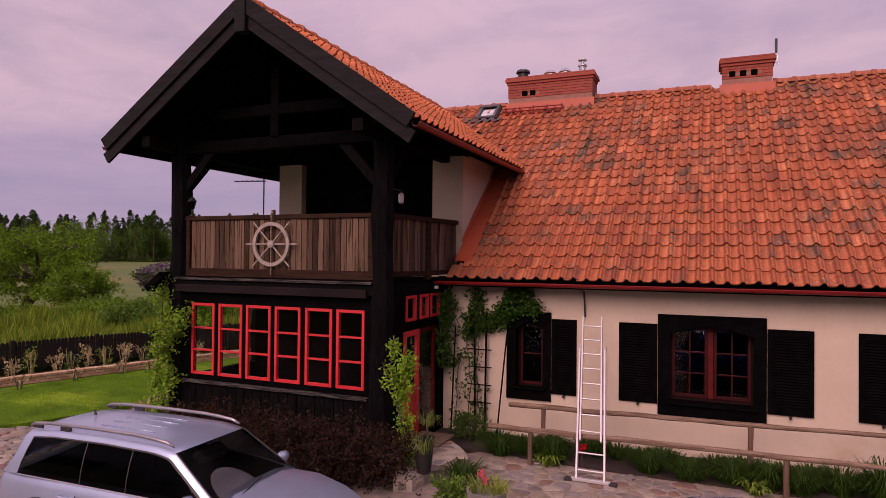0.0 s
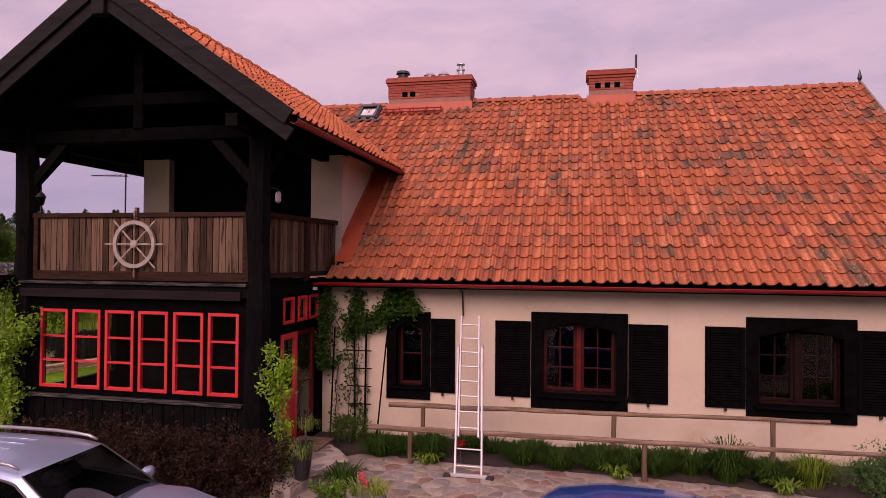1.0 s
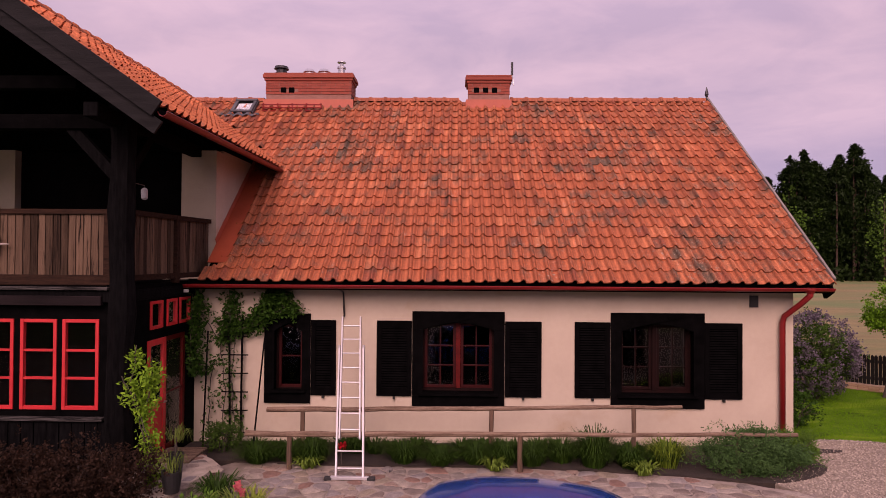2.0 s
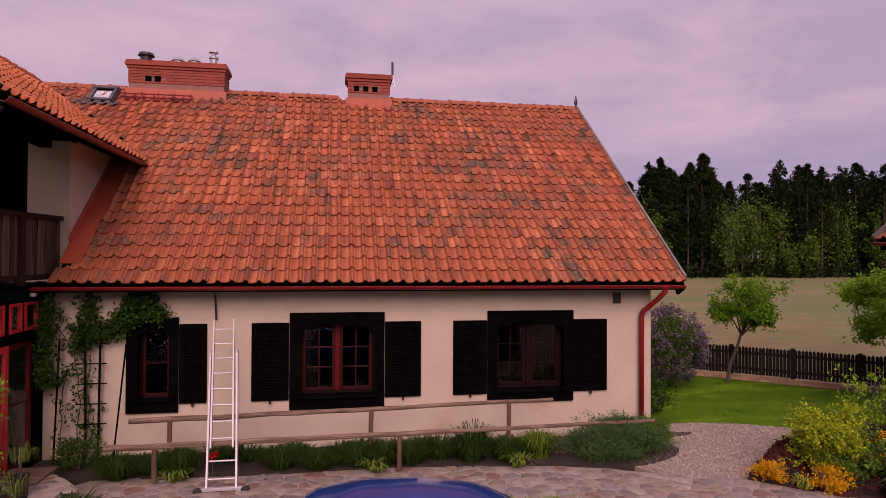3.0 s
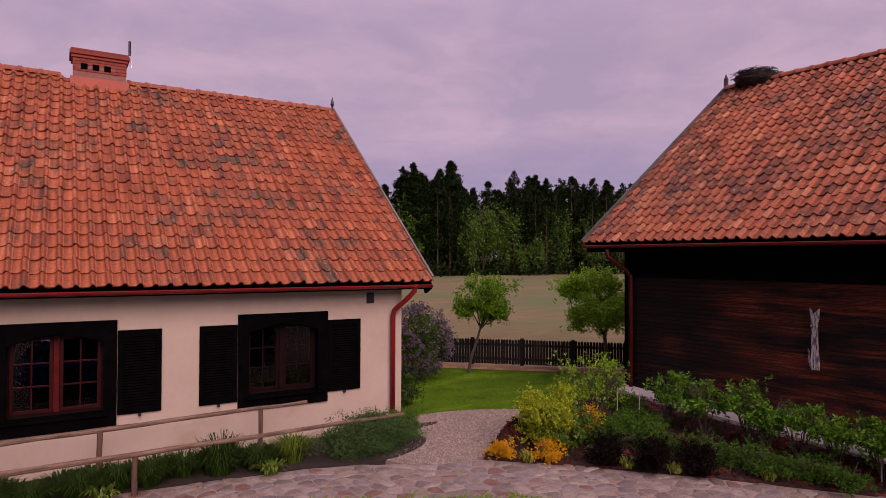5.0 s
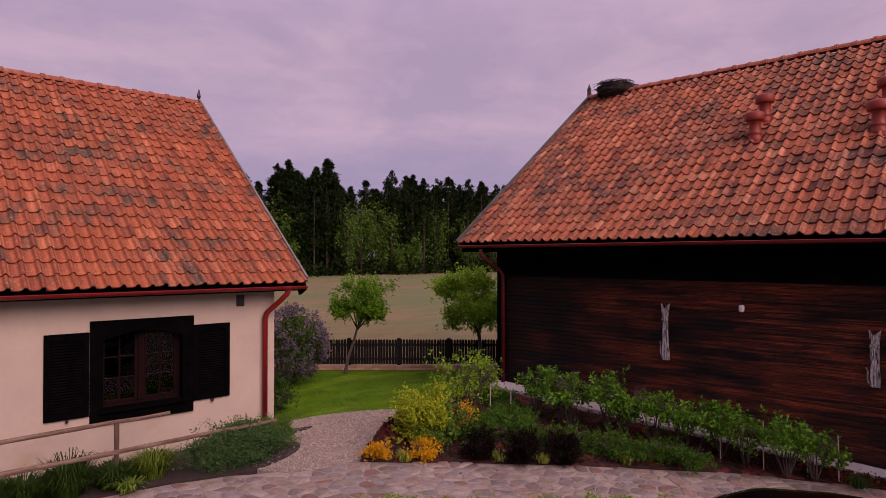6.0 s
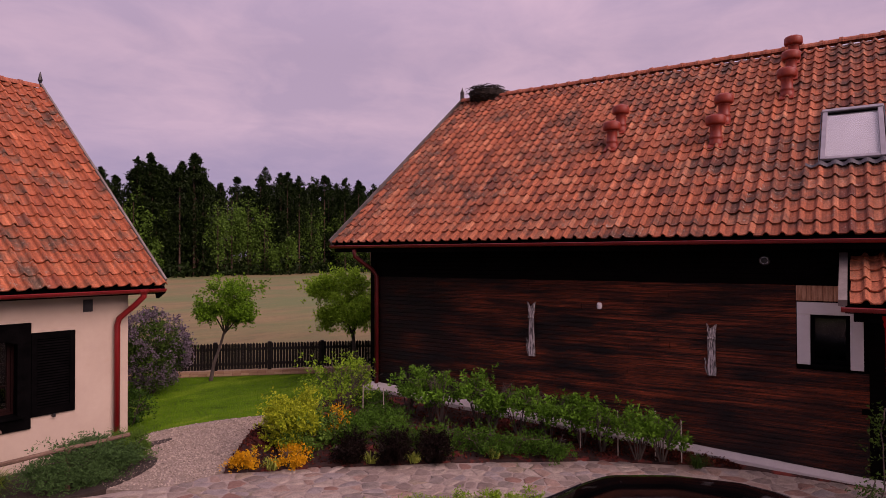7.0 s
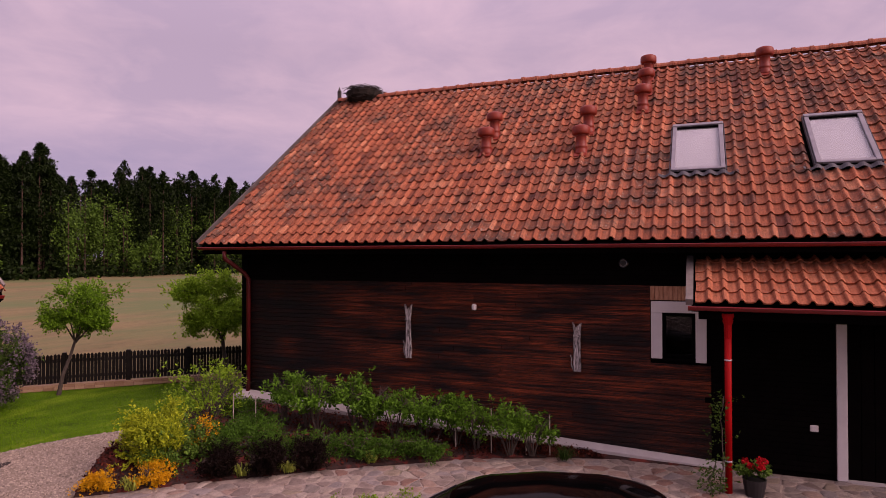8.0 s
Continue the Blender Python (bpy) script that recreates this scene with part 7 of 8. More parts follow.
# loose bark chips on the mulch bed
rs = np.random.RandomState(77)
chips = []
near = [(6.5, 9.2), (7.7, 8.1), (9.0, 6.75), (10.0, 5.5), (10.8, 4.55), (11.4, 3.4), (11.80, 2.3)]
far = [(7.4, 9.7), (9.0, 10.3), (10.6, 10.7), (11.55, 9.4), (11.72, 7.0), (11.86, 5.0), (12.0, 2.8)]
for k in range(9000):
    u, t = rs.uniform(0, len(near) - 1.001), rs.uniform(0, 1)
    i = int(u)
    n2 = np.array(near[i]) * (1 - u % 1) + np.array(near[i + 1]) * (u % 1)
    f2 = np.array(far[i]) * (1 - u % 1) + np.array(far[i + 1]) * (u % 1)
    q = n2 + (f2 - n2) * t
    chips.append((q[0], q[1], 0.045 + 0.40 * max(0, min(1, (q[1] - 0.5) / 9.0)) * t ** 0.8))
v, f = leaf_quads(np.array(chips), 0.03, 0.075, 1.0, 0.6, rs)
soup("bark_chips", v, f, BARK_CHIP, None, "loose red and dark bark chips on the bed", "stuff")
bpy.data.objects["bark_chips"]["category"] = "mulch"

# climbing rose and pot at the barn post
climber("ivy", "dark small-leaved climber on the canopy post", [
    ([(10.86, 0.40, 0.0), (10.90, 0.35, 0.5), (10.96, 0.39, 1.1), (10.92, 0.35, 1.5)], 0.6),
    ([(10.8, 0.5, 0.0), (10.75, 0.55, 0.25), (10.85, 0.45, 0.5)], 0.4)], 150, (0.035, 0.07), LEAF_DARK, 33, (0.09, 0.10, 0.10))
p = pot_plant("geranium_pot", (11.04, -0.08, 0.0), 0.17, 0.26, PLASTIC, "dark pot with bright red geraniums beside the post", 1)
vv, ff = leaf_quads(lumpy(420, (0, 0, 0.36), (0.24, 0.24, 0.14), 12, np.random.RandomState(6), 0.25), 0.04, 0.08, 0.4, 0.8)
soup("foliage", vv, ff, LEAF_SHRUB, p)
vv, ff = leaf_quads(lumpy(240, (0, 0, 0.48), (0.22, 0.22, 0.06), 5, np.random.RandomState(8), 0.14), 0.03, 0.06, 0.3, 0.9)
soup("petals", vv, ff, PETAL_RED, p)


# ---- fences ----
def picket_fence(name, a, b, bay, top, base, label, w=0.080, gap=0.092, z0=0.16, edging=True):
    """Dark pickets on two rails between posts, over a brick edging if wanted; base: the height of the ground there."""
    a, b = Vector((*a, 0)), Vector((*b, 0))
    f = thing(name, Matrix.Translation(a + Vector((0, 0, base))) @ (b - a).to_track_quat("X", "Z").to_matrix().to_4x4(), label, "fence")
    L = (b - a).length
    n = max(1, round(L / bay))
    post = mesh_of("post", box(-0.06, 0.06, -0.06, 0.06, -0.02, top + 0.03, 0.012), FENCE_WOOD)
    for k in range(n + 1):
        ob = new("post", post)
        ob.parent = f
        ob.matrix_basis = pose(L * k / n, 0, 0)
    for z in (z0 + 0.16, top - 0.2):
        part("rail", box(0, L, 0.0, 0.05, z - 0.04, z + 0.04), FENCE_WOOD, f)
    bm = bmesh.new()
    add_prism(bm, [(-w / 2, z0), (w / 2, z0), (w / 2, top - 0.05), (0, top), (-w / 2, top - 0.05)], -0.022, 0.0)
    pk = mesh_of("picket", bm, FENCE_WOOD)
    rng = random.Random(4)
    c = int(L / gap)
    for k in range(c):
        ob = new("picket", pk)
        ob.parent = f
        ob.matrix_basis = pose((k + 0.5) * gap, -0.004, rng.uniform(-0.008, 0.008), 0, rng.uniform(-0.3, 0.3), 0)
    if not edging:
        return
    part("edging_core", box(0, L, -0.10, 0.10, -0.04, 0.10), MORTAR, f)
    nb = bmesh.new()
    x = 0.0
    while x < L - 0.25:
        add_box(nb, x, x + 0.24, -0.13 + rng.uniform(0, 0.01), -0.10, -0.02, 0.052)
        add_box(nb, x, x + 0.24, -0.13 + rng.uniform(0, 0.01), 0.12, 0.062, 0.13 + rng.uniform(-0.004, 0.004))
        x += 0.252
    tagged(part("edging_bricks", nb, BRICK_YARD, f, "low edging of old red brick"), kind="stuff")


FENCE_WOOD = shade("fence_wood", (0.004, 0.0035, 0.0035), (0.02, 0.016, 0.014), 6, 0.7, 0.4, 40, spec=0.2)
picket_fence("picket_fence", (7.0, 21.9), (16.6, 13.05), 1.72, 0.98, -0.08, "dark stained picket fence on a brick edging behind the lawn")
picket_fence("plank_fence", (-20.2, 5.5), (-15.3, 20.3), 2.1, 0.96, 0, "dark plank fence by the meadow behind a planted strip", w=0.088, gap=0.100, edging=False)


def edge_x(y):
    """Front line of the brick edging along the lawn."""
    return -16.75 + 0.329 * (y - 10.65)


def brick_edging():
    """Two courses of old bricks round a mortar core, along the planted strip."""
    a, b = Vector((edge_x(6.5), 6.5, 0)), Vector((edge_x(18.0), 18.0, 0))
    e = thing("brick_edging", Matrix.Translation(a) @ (b - a).to_track_quat("X", "Z").to_matrix().to_4x4(), "low edging of old orange and beige bricks along the lawn", "edging")
    L = (b - a).length
    part("mortar", box(0, L, 0.02, 0.20, -0.04, 0.165), MORTAR, e)
    brick = mesh_of("brick", box(-0.119, 0.119, 0.0, 0.115, -0.033, 0.033, 0.006), BRICK_YARD)
    header = mesh_of("brick", box(-0.057, 0.057, -0.01, 0.225, -0.033, 0.033, 0.006), BRICK_YARD)
    rng = random.Random(14)
    for k in range(int(L / 0.252)):
        for row in range(2):
            ob = new("brick", brick)
            ob.parent = e
            ob.matrix_basis = pose(0.12 + 0.252 * k + 0.126 * row, rng.uniform(-0.006, 0.008), 0.035 + 0.077 * row, 0, 0, rng.uniform(-1, 1))
    for k in range(int(L / 0.124)):
        ob = new("brick", header)
        ob.parent = e
        ob.matrix_basis = pose(0.06 + 0.124 * k, rng.uniform(-0.008, 0.008), 0.193 + rng.uniform(-0.006, 0.006), 0, 0, rng.uniform(-1.5, 1.5))


brick_edging()
sheet("planted_strip", [(edge_x(6.5) - 0.1, 6.5), (edge_x(18.0) - 0.1, 18.0), (edge_x(18.0) - 1.25, 18.0), (edge_x(6.5) - 1.25, 6.5)], 0.07, SOIL, label="dark soil strip between brick edging and fence", category="flower bed", edge=0.12)
# thin shrubs with pale new growth between edging and fence, a few before it
rng = random.Random(61)
for k in range(17):
    y = 8.4 + 0.47 * k + rng.uniform(-0.12, 0.12)
    h = rng.uniform(0.22, 0.40)
    shrub("young_rose", (edge_x(y) - rng.uniform(0.35, 0.75), y, 0.07), (0.24, 0.24, h), rng.randint(90, 210), (0.05, 0.10), (DRY_STEM, LEAF_LAV, DRY_STEM, LEAF_HOSTA)[k % 4], "thin young bush with pale shoots behind the brick edging", "shrub", "young bushes",
          lumps=9, seed=150 + k, zc=h + 0.14, stems=6, stem_mat=DRY_STEM)
for k in range(5):
    y = 9.3 + 1.25 * k + rng.uniform(-0.3, 0.3)
    shrub("young_rose", (edge_x(y) + rng.uniform(0.25, 0.6), y, 0.0), (0.18, 0.18, 0.15), 90, (0.03, 0.07), DRY_STEM, "small bare bush with dry shoots on the lawn edge", "shrub", "young bushes", lumps=8, seed=190 + k, zc=0.24, stems=6)
for k, (x, y) in enumerate(((-11.2, 10.2), (-10.9, 10.8), (-10.6, 11.2), (-11.3, 10.7))):
    blades("brown_tuft", (x, y, 0.0), 90, 0.24, 0.34, DRY_STEM, "small tuft of brown dry stems at the path", "plant", "brown tufts", 250 + k, 0.008, 0.5)


# ---- meadow and woods ----
def meadow_strip():
    """Tall grass beyond the left fence."""
    rs = np.random.RandomState(9)
    n = 60000
    u = rs.uniform(size=n)
    x = -20.75 - 13 * rs.uniform(size=n) ** 1.6 + 5.6 * u
    y = 5 + 17 * u
    base = np.stack([x, y, np.full(n, -0.06)], 1)
    a = rs.uniform(0, 6.28, n)
    lean = np.stack([np.cos(a), np.sin(a), np.zeros(n)], 1) * rs.uniform(0.05, 0.35, (n, 1))
    h = rs.uniform(0.30, 1.20, (n, 1)) * (0.75 + 0.4 * np.sin(x * 0.9 + y * 0.7)[:, None] ** 2)
    side = np.stack([-np.sin(a), np.cos(a), np.zeros(n)], 1) * rs.uniform(0.004, 0.012, (n, 1))
    v = np.stack([base - side, base + side, base + lean * 0.5 + [0, 0, 1] * h * 0.7 + side * 0.7, base + lean + [0, 0, 1] * h], 1).reshape(-1, 3)
    soup("meadow_grass", v, np.arange(n * 4).reshape(n, 4), MEADOW_BLADE, None, "tall yellow-green meadow grass behind the plank fence", "stuff")
    bpy.data.objects["meadow_grass"]["category"] = "grass"


meadow_strip()


def lawn_blades():
    rs = np.random.RandomState(10)
    pts = []
    for (x0, x1, y0, y1), n in (((6.4, 15.5, 10.9, 19.5), 70000), ((-16.0, -11.7, 7.5, 18.0), 26000)):
        p = np.stack([rs.uniform(x0, x1, n), rs.uniform(y0, y1, n), np.zeros(n)], 1)
        poly = lawn_right if x0 > 0 else lawn_left
        inside = np.zeros(n, bool)
        j = len(poly) - 1
        for i in range(len(poly)):
            (ax, ay), (bx, by) = poly[i], poly[j]
            hit = ((ay > p[:, 1]) != (by > p[:, 1])) & (p[:, 0] < (bx - ax) * (p[:, 1] - ay) / (by - ay + 1e-9) + ax)
            inside ^= hit
            j = i
        pts.append(p[inside])
    p = np.concatenate(pts)
    p[:, 2] = [lawn_fall(x, y) for x, y, _ in p]
    heads = np.tile([0, 0, 1.0], (len(p), 1))
    v, f = leaf_quads(p, 0.02, 0.05, 0.0, 0.25, rs, heads)
    soup("lawn_blades", v, f, LAWN_BLADE, None, "short blades of mown grass", "stuff")
    bpy.data.objects["lawn_blades"]["category"] = "grass"


LAWN_BLADE = leaf_mat("lawn_blade", (0.045, 0.13, 0.004), (0.11, 0.235, 0.009), (0.19, 0.31, 0.016), gain=1.3)
lawn_blades()


def woods(name, spots, conifer_mat, leaf_m, label, seed, broad=0.25, detail=1.0):
    """Far woods: trunks, ragged pine crowns in whorls and some broad-leaved crowns, all in one."""
    rs = np.random.RandomState(seed)
    tv, tf, pv, bv = [], [], [], []
    count = 0
    for (x, y, h, kind) in spots:
        r = 0.011 * h
        ring = [(math.cos(2 * math.pi * k / 5) * r, math.sin(2 * math.pi * k / 5) * r) for k in range(5)]
        for k in range(5):
            a, b = ring[k], ring[(k + 1) % 5]
            tv += [(x + a[0], y + a[1], -0.1), (x + b[0], y + b[1], -0.1), (x + b[0] * 0.3, y + b[1] * 0.3, h * 0.95), (x + a[0] * 0.3, y + a[1] * 0.3, h * 0.95)]
            tf.append([count, count + 1, count + 2, count + 3])
            count += 4
        if kind == "pine":
            clumps, per = int(66 * detail) + 4, 32
            low = rs.uniform(0.04, 0.30)
            q = rs.uniform(0, 1, clumps) ** 0.85
            q[:5] = (1.0, 0.96, 0.92, 0.87, 0.82)
            wide = h * rs.uniform(0.12, 0.20)
            rad = wide * np.clip((1 - q) * (0.45 + 1.3 * q), 0.01, 1) ** 0.85 * 1.25 * rs.uniform(0.55, 1.15, clumps)
            ang = rs.uniform(0, 6.28, clumps)
            c = np.stack([x + np.cos(ang) * rad, y + np.sin(ang) * rad, h * (low + (1 - low) * q)], 1)
            c[0] = (x, y, h)
            k = np.repeat(np.arange(clumps), per)
            spread = (0.22 + 0.08 * h * (1 - q) ** 0.8)[k][:, None] * 0.6
            pv.append(c[k] + np.clip(rs.normal(size=(clumps * per, 3)), -1.6, 1.6) * spread * [1.0, 1.0, 0.5])
        else:
            n = int(1000 * detail)
            p = lumpy(n, (x, y, h * 0.55), (h * 0.24, h * 0.24, h * 0.42), 16, rs, 0.2)
            bv.append(p)
    w = thing(name, pose(0, 0, 0), label, "woods", kind="stuff")
    # dark undergrowth along the foot of the trees
    under = np.array([(x, y, 0.0) for x, y, h, q in spots])
    under = np.repeat(under, int(90 * detail), axis=0) + rs.normal(size=(len(spots) * int(90 * detail), 3)) * [2.2, 2.2, 0.0]
    under[:, 2] = np.abs(rs.normal(size=len(under))) * 1.5
    v, f = leaf_quads(under, 0.5, 1.2, 0.3, 0.6, rs)
    soup("undergrowth", v, f, conifer_mat, w, kind="stuff")
    soup("trunks", tv, tf, PINE_BARK, w, kind="stuff")
    if pv:
        p = np.concatenate(pv)
        v, f = leaf_quads(p, 0.35, 0.85, 0.9, 0.45, rs)
        soup("needles", v, f, conifer_mat, w, kind="stuff")
    if bv:
        p = np.concatenate(bv)
        v, f = leaf_quads(p, 0.3, 0.7, 0.4, 0.6, rs)
        soup("foliage", v, f, leaf_m, w, kind="stuff")


def wood_spots(seed, n, line, depth, h0, h1, broad, deep=0.25):
    rng = random.Random(seed)
    out = []
    for k in range(n):
        t = rng.random()
        (ax, ay), (bx, by) = line
        back = rng.random() ** 1.3
        nx, ny = ay - by, bx - ax
        q = math.hypot(nx, ny)
        kind = "broad" if back < deep and rng.random() < broad else "pine"
        h = rng.uniform(h0, h1) * (0.72 if kind == "broad" else 1.0)
        out.append((ax + (bx - ax) * t + nx / q * depth * back, ay + (by - ay) * t + ny / q * depth * back, h, kind))
    return out


front_trees = [(88.0, 106.5, 9.5, "broad"), (84.5, 107.0, 6.0, "broad"), (72.0, 108.0, 14.0, "broad"), (104.0, 106.0, 12.0, "broad"), (60.0, 109.0, 7.0, "broad")]
woods("pine_woods", front_trees + wood_spots(1, 340, ((25, 112), (165, 106)), 40, 16.0, 23.5, 0.5), LEAF_PINE, LEAF_WOOD, "dark pine woods with some fresh green trees at the field edge", 3)
woods("far_woods", wood_spots(2, 420, ((-300, 150), (-120, 250)), 70, 14, 23, 0.7, 0.9), LEAF_FAR, LEAF_WOOD, "distant mixed green woods beyond the meadow", 4)
woods("far_woods", wood_spots(5, 200, ((-260, 60), (-215, 175)), 50, 14, 20, 0.7, 0.9), LEAF_FAR, LEAF_WOOD, "distant mixed green woods beyond the meadow", 6)
woods("rear_woods", wood_spots(3, 140, ((220, -90), (-220, -110)), 40, 14, 22, 0.4), LEAF_PINE, LEAF_WOOD, "dark woods closing the field across the yard", 5, detail=0.5)
tree("willow", (-35.2, 23.6, -0.06), 6.0, ((0.0, 0.0, 3.0), (3.6, 3.6, 2.1)), 30000, (0.08, 0.18), LEAF_TREE, "broad round green tree in the meadow", (0.8, 0.3), 15, 12, 0.28, 0.32, 90)
tree("willow", (-29.2, 22.4, -0.06), 4.6, ((0.0, 0.0, 1.9), (1.5, 1.6, 1.35)), 13000, (0.07, 0.15), LEAF_TREE, "smaller fresh green tree in the meadow", (0.3, 0.3), 16, 9, 0.18, 0.3, 60)
rng = random.Random(71)
for k, (x, y, rx, rz) in enumerate(((-24.5, 20.5, 1.7, 0.80), (-21.5, 19.0, 1.5, 0.85), (-20.4, 21.5, 1.8, 1.45), (-18.6, 19.9, 1.4, 1.45), (-26.5, 21.5, 1.6, 0.75), (-22.8, 22.5, 1.8, 1.0), (-28.0, 18.5, 1.8, 0.7))):
    shrub("meadow_bush", (x, y, -0.06), (rx, rx, rz), 11000, (0.06, 0.13), (LEAF_TREE, LEAF_SHRUB, LEAF_TREE)[k % 3], "rounded green bush in the wild meadow", "shrub", "meadow bushes", lumps=48, seed=170 + k,
          zc=rz * 0.95, spread=0.2)
shrub("wild_lilac", (-30.6, 30.0, -0.06), (2.6, 1.6, 0.85), 5200, (0.12, 0.26), LEAF_DARK, "wide lilac thicket with mauve blossom in the meadow", "shrub", lumps=50, seed=181, zc=2.0, bloom=(LEAF_LILAC, 6500, (0.10, 0.19)), spread=0.2)


# ---- cars ----
def loft(rings, close=True):
    """Skin over rings of equally many points."""
    bm = bmesh.new()
    vs = [[bm.verts.new(p) for p in r] for r in rings]
    n = len(vs[0])
    for a, b in zip(vs, vs[1:]):
        for k in range(n if close else n - 1):
            bm.faces.new((a[k], a[(k + 1) % n], b[(k + 1) % n], b[k]))
    if close:
        bm.faces.new(vs[0][::-1])
        bm.faces.new(vs[-1])
    return bm


def strip(a, b, n=8, sag=0.0, thick=0.006):
    """A curved panel between two polylines of equal length."""
    bm = bmesh.new()
    rows = []
    for k in range(n + 1):
        t = k / n
        rows.append([Vector(p).lerp(Vector(q), t) + Vector((0, 0, sag * 4 * t * (1 - t))) for p, q in zip(a, b)])
    vs = [[bm.verts.new(p) for p in r] for r in rows]
    for r, s in zip(vs, vs[1:]):
        for k in range(len(r) - 1):
            bm.faces.new((r[k], r[k + 1], s[k + 1], s[k]))
    bmesh.ops.recalc_face_normals(bm, faces=bm.faces[:])
    bmesh.ops.solidify(bm, geom=bm.faces[:], thickness=thick)
    return bm


def smooth_curve(knots, x):
    """Height at x along rounded knots (x, z)."""
    for a, b in zip(knots, knots[1:]):
        if x <= b[0]:
            t = max(0.0, (x - a[0]) / (b[0] - a[0]))
            return a[1] + (b[1] - a[1]) * t
    return knots[-1][1]


def rounded(knots, x, r=0.09):
    return sum(smooth_curve(knots, x + r * q) * w for q, w in ((-1, 0.15), (-0.5, 0.2), (0, 0.3), (0.5, 0.2), (1, 0.15)))


def car(name, m, paint, label, roof_z=1.53, half=0.80, rails=True, back=-2.0, rear_top=-1.75, front_top=0.28, scuttle=0.86, nose=1.95, roof_half=0.56, belt=0.97, crown=0.035, cuts=(-1.62, -0.92, -0.05), arch=0.058):
    """A car, x forward: lower shell, bonnet, one rounded cabin skin cut into roof, pillars and panes, wheels and fittings."""
    c = thing(name, m, label, "car")
    rings = []
    for x, zt, w, zb in ((back, belt - 0.20, half * 0.80, 0.48), (back + 0.05, belt - 0.06, half * 0.90, 0.36), (back + 0.16, belt - 0.02, half * 0.96, 0.28), (-1.2, belt, half, 0.24), (0.0, belt, half, 0.22),
                         (scuttle - 0.1, belt, half, 0.22), (scuttle + 0.35, belt - 0.05, half * 0.985, 0.24), (nose - 0.3, belt - 0.13, half * 0.95, 0.28), (nose - 0.06, belt - 0.24, half * 0.86, 0.36), (nose, belt - 0.36, half * 0.78, 0.42)):
        rings.append([(x, -w * 0.97, zb), (x, -w, zb + 0.12), (x, -w * 1.01, zt - 0.26), (x, -w * 0.995, zt - 0.10), (x, -w * 0.965, zt - 0.03), (x, -w * 0.93, zt), (x, -w * 0.6, zt + 0.012), (x, 0, zt + 0.02), (x, w * 0.6, zt + 0.012),
                      (x, w * 0.93, zt), (x, w * 0.965, zt - 0.03), (x, w * 0.995, zt - 0.10), (x, w * 1.01, zt - 0.26), (x, w, zb + 0.12), (x, w * 0.97, zb)])
    part("body", loft(rings), paint, c, smooth=True)
    bon = []
    for x, zt, w in ((scuttle - 0.16, belt + 0.055, half * 0.84), (scuttle + 0.3, belt + 0.045, half * 0.84), (nose - 0.35, belt - 0.04, half * 0.80), (nose - 0.08, belt - 0.15, half * 0.72)):
        bon.append([(x, -w, zt - 0.03), (x, -w * 0.72, zt), (x, -w * 0.64, zt + 0.010), (x, 0, zt + 0.022), (x, w * 0.64, zt + 0.010), (x, w * 0.72, zt), (x, w, zt - 0.03)])
    part("bonnet", loft(bon, False), paint, c, smooth=True)
    # cabin skin: stations along x, each a rounded arch from belt to belt
    knots = [(back + 0.10, belt), (rear_top, roof_z - arch), (rear_top + 0.5, roof_z - arch * 0.22), ((rear_top + front_top) / 2 + 0.1, roof_z), (front_top - 0.35, roof_z - arch * 0.26), (front_top, roof_z - arch), (scuttle + 0.02, belt + 0.02)]
    marks = sorted(set([back + 0.10 + (scuttle - back - 0.08) * k / 44 for k in range(45)] + list(cuts) + [front_top, rear_top]))
    span = roof_z - belt
    grid = []
    for x in marks:
        top = max(belt + 0.012, rounded(knots, x, 0.07))
        f = min(1.0, (top - belt) / span)
        wb = half * 0.935 * (1 - 0.10 * max(0.0, (back + 0.35 - x) / 0.35) ** 2)
        wc = wb + (roof_half - wb) * f
        cr = crown * f
        zs = max(belt, top - cr - 0.07)
        side = []
        for q in (0.0, 0.34, 0.68, 1.0):
            side.append((wb + (wc + 0.012 - wb) * q + 0.018 * math.sin(math.pi * q), belt + (zs - belt) * q, (1 - q) * -0.13 * max(0.0, min(1.0, (cuts[1] - x) / 0.6))))
        side.append((wc - 0.004, top - cr - 0.028, 0.0))
        side.append((wc - 0.045, top - cr, 0.0))
        for q in (0.75, 0.5, 0.25):
            y = (wc - 0.045) * q
            side.append((y, top - cr * q * q, 0.0))
        bow = 0.10 * max(0.0, min(1.0, (x - front_top + 0.25) / 0.3)) - 0.06 * max(0.0, min(1.0, (rear_top + 0.2 - x) / 0.3))
        row = [(x + dx - bow * (y / max(wc, 0.1)) ** 2 * (1 if z > belt + 0.001 else 1), -y, z) for y, z, dx in side] + [(x, 0.0, top)]
        row += [(px, -py, pz) for px, py, pz in row[-2::-1]]
        grid.append(row)
    n = len(grid[0])
    panes = {}
    for i in range(len(grid) - 1):
        xm = (marks[i] + marks[i + 1]) / 2
        for v in range(n - 1):
            key = "roof_skin"
            if v < 3 or v > n - 5:
                s = -1 if v < 3 else 1
                for j, (x0, x1) in enumerate(((cuts[0], cuts[1]), (cuts[1], cuts[2]), (cuts[2], scuttle - 0.10))):
                    if x0 < xm < x1:
                        key = ("side_window", s, j)
            elif 5 <= v <= n - 7 and xm > front_top:
                key = "windscreen"
            elif 5 <= v <= n - 7 and xm < rear_top - 0.02:
                key = "rear_window"
            panes.setdefault(key, []).append((i, v))
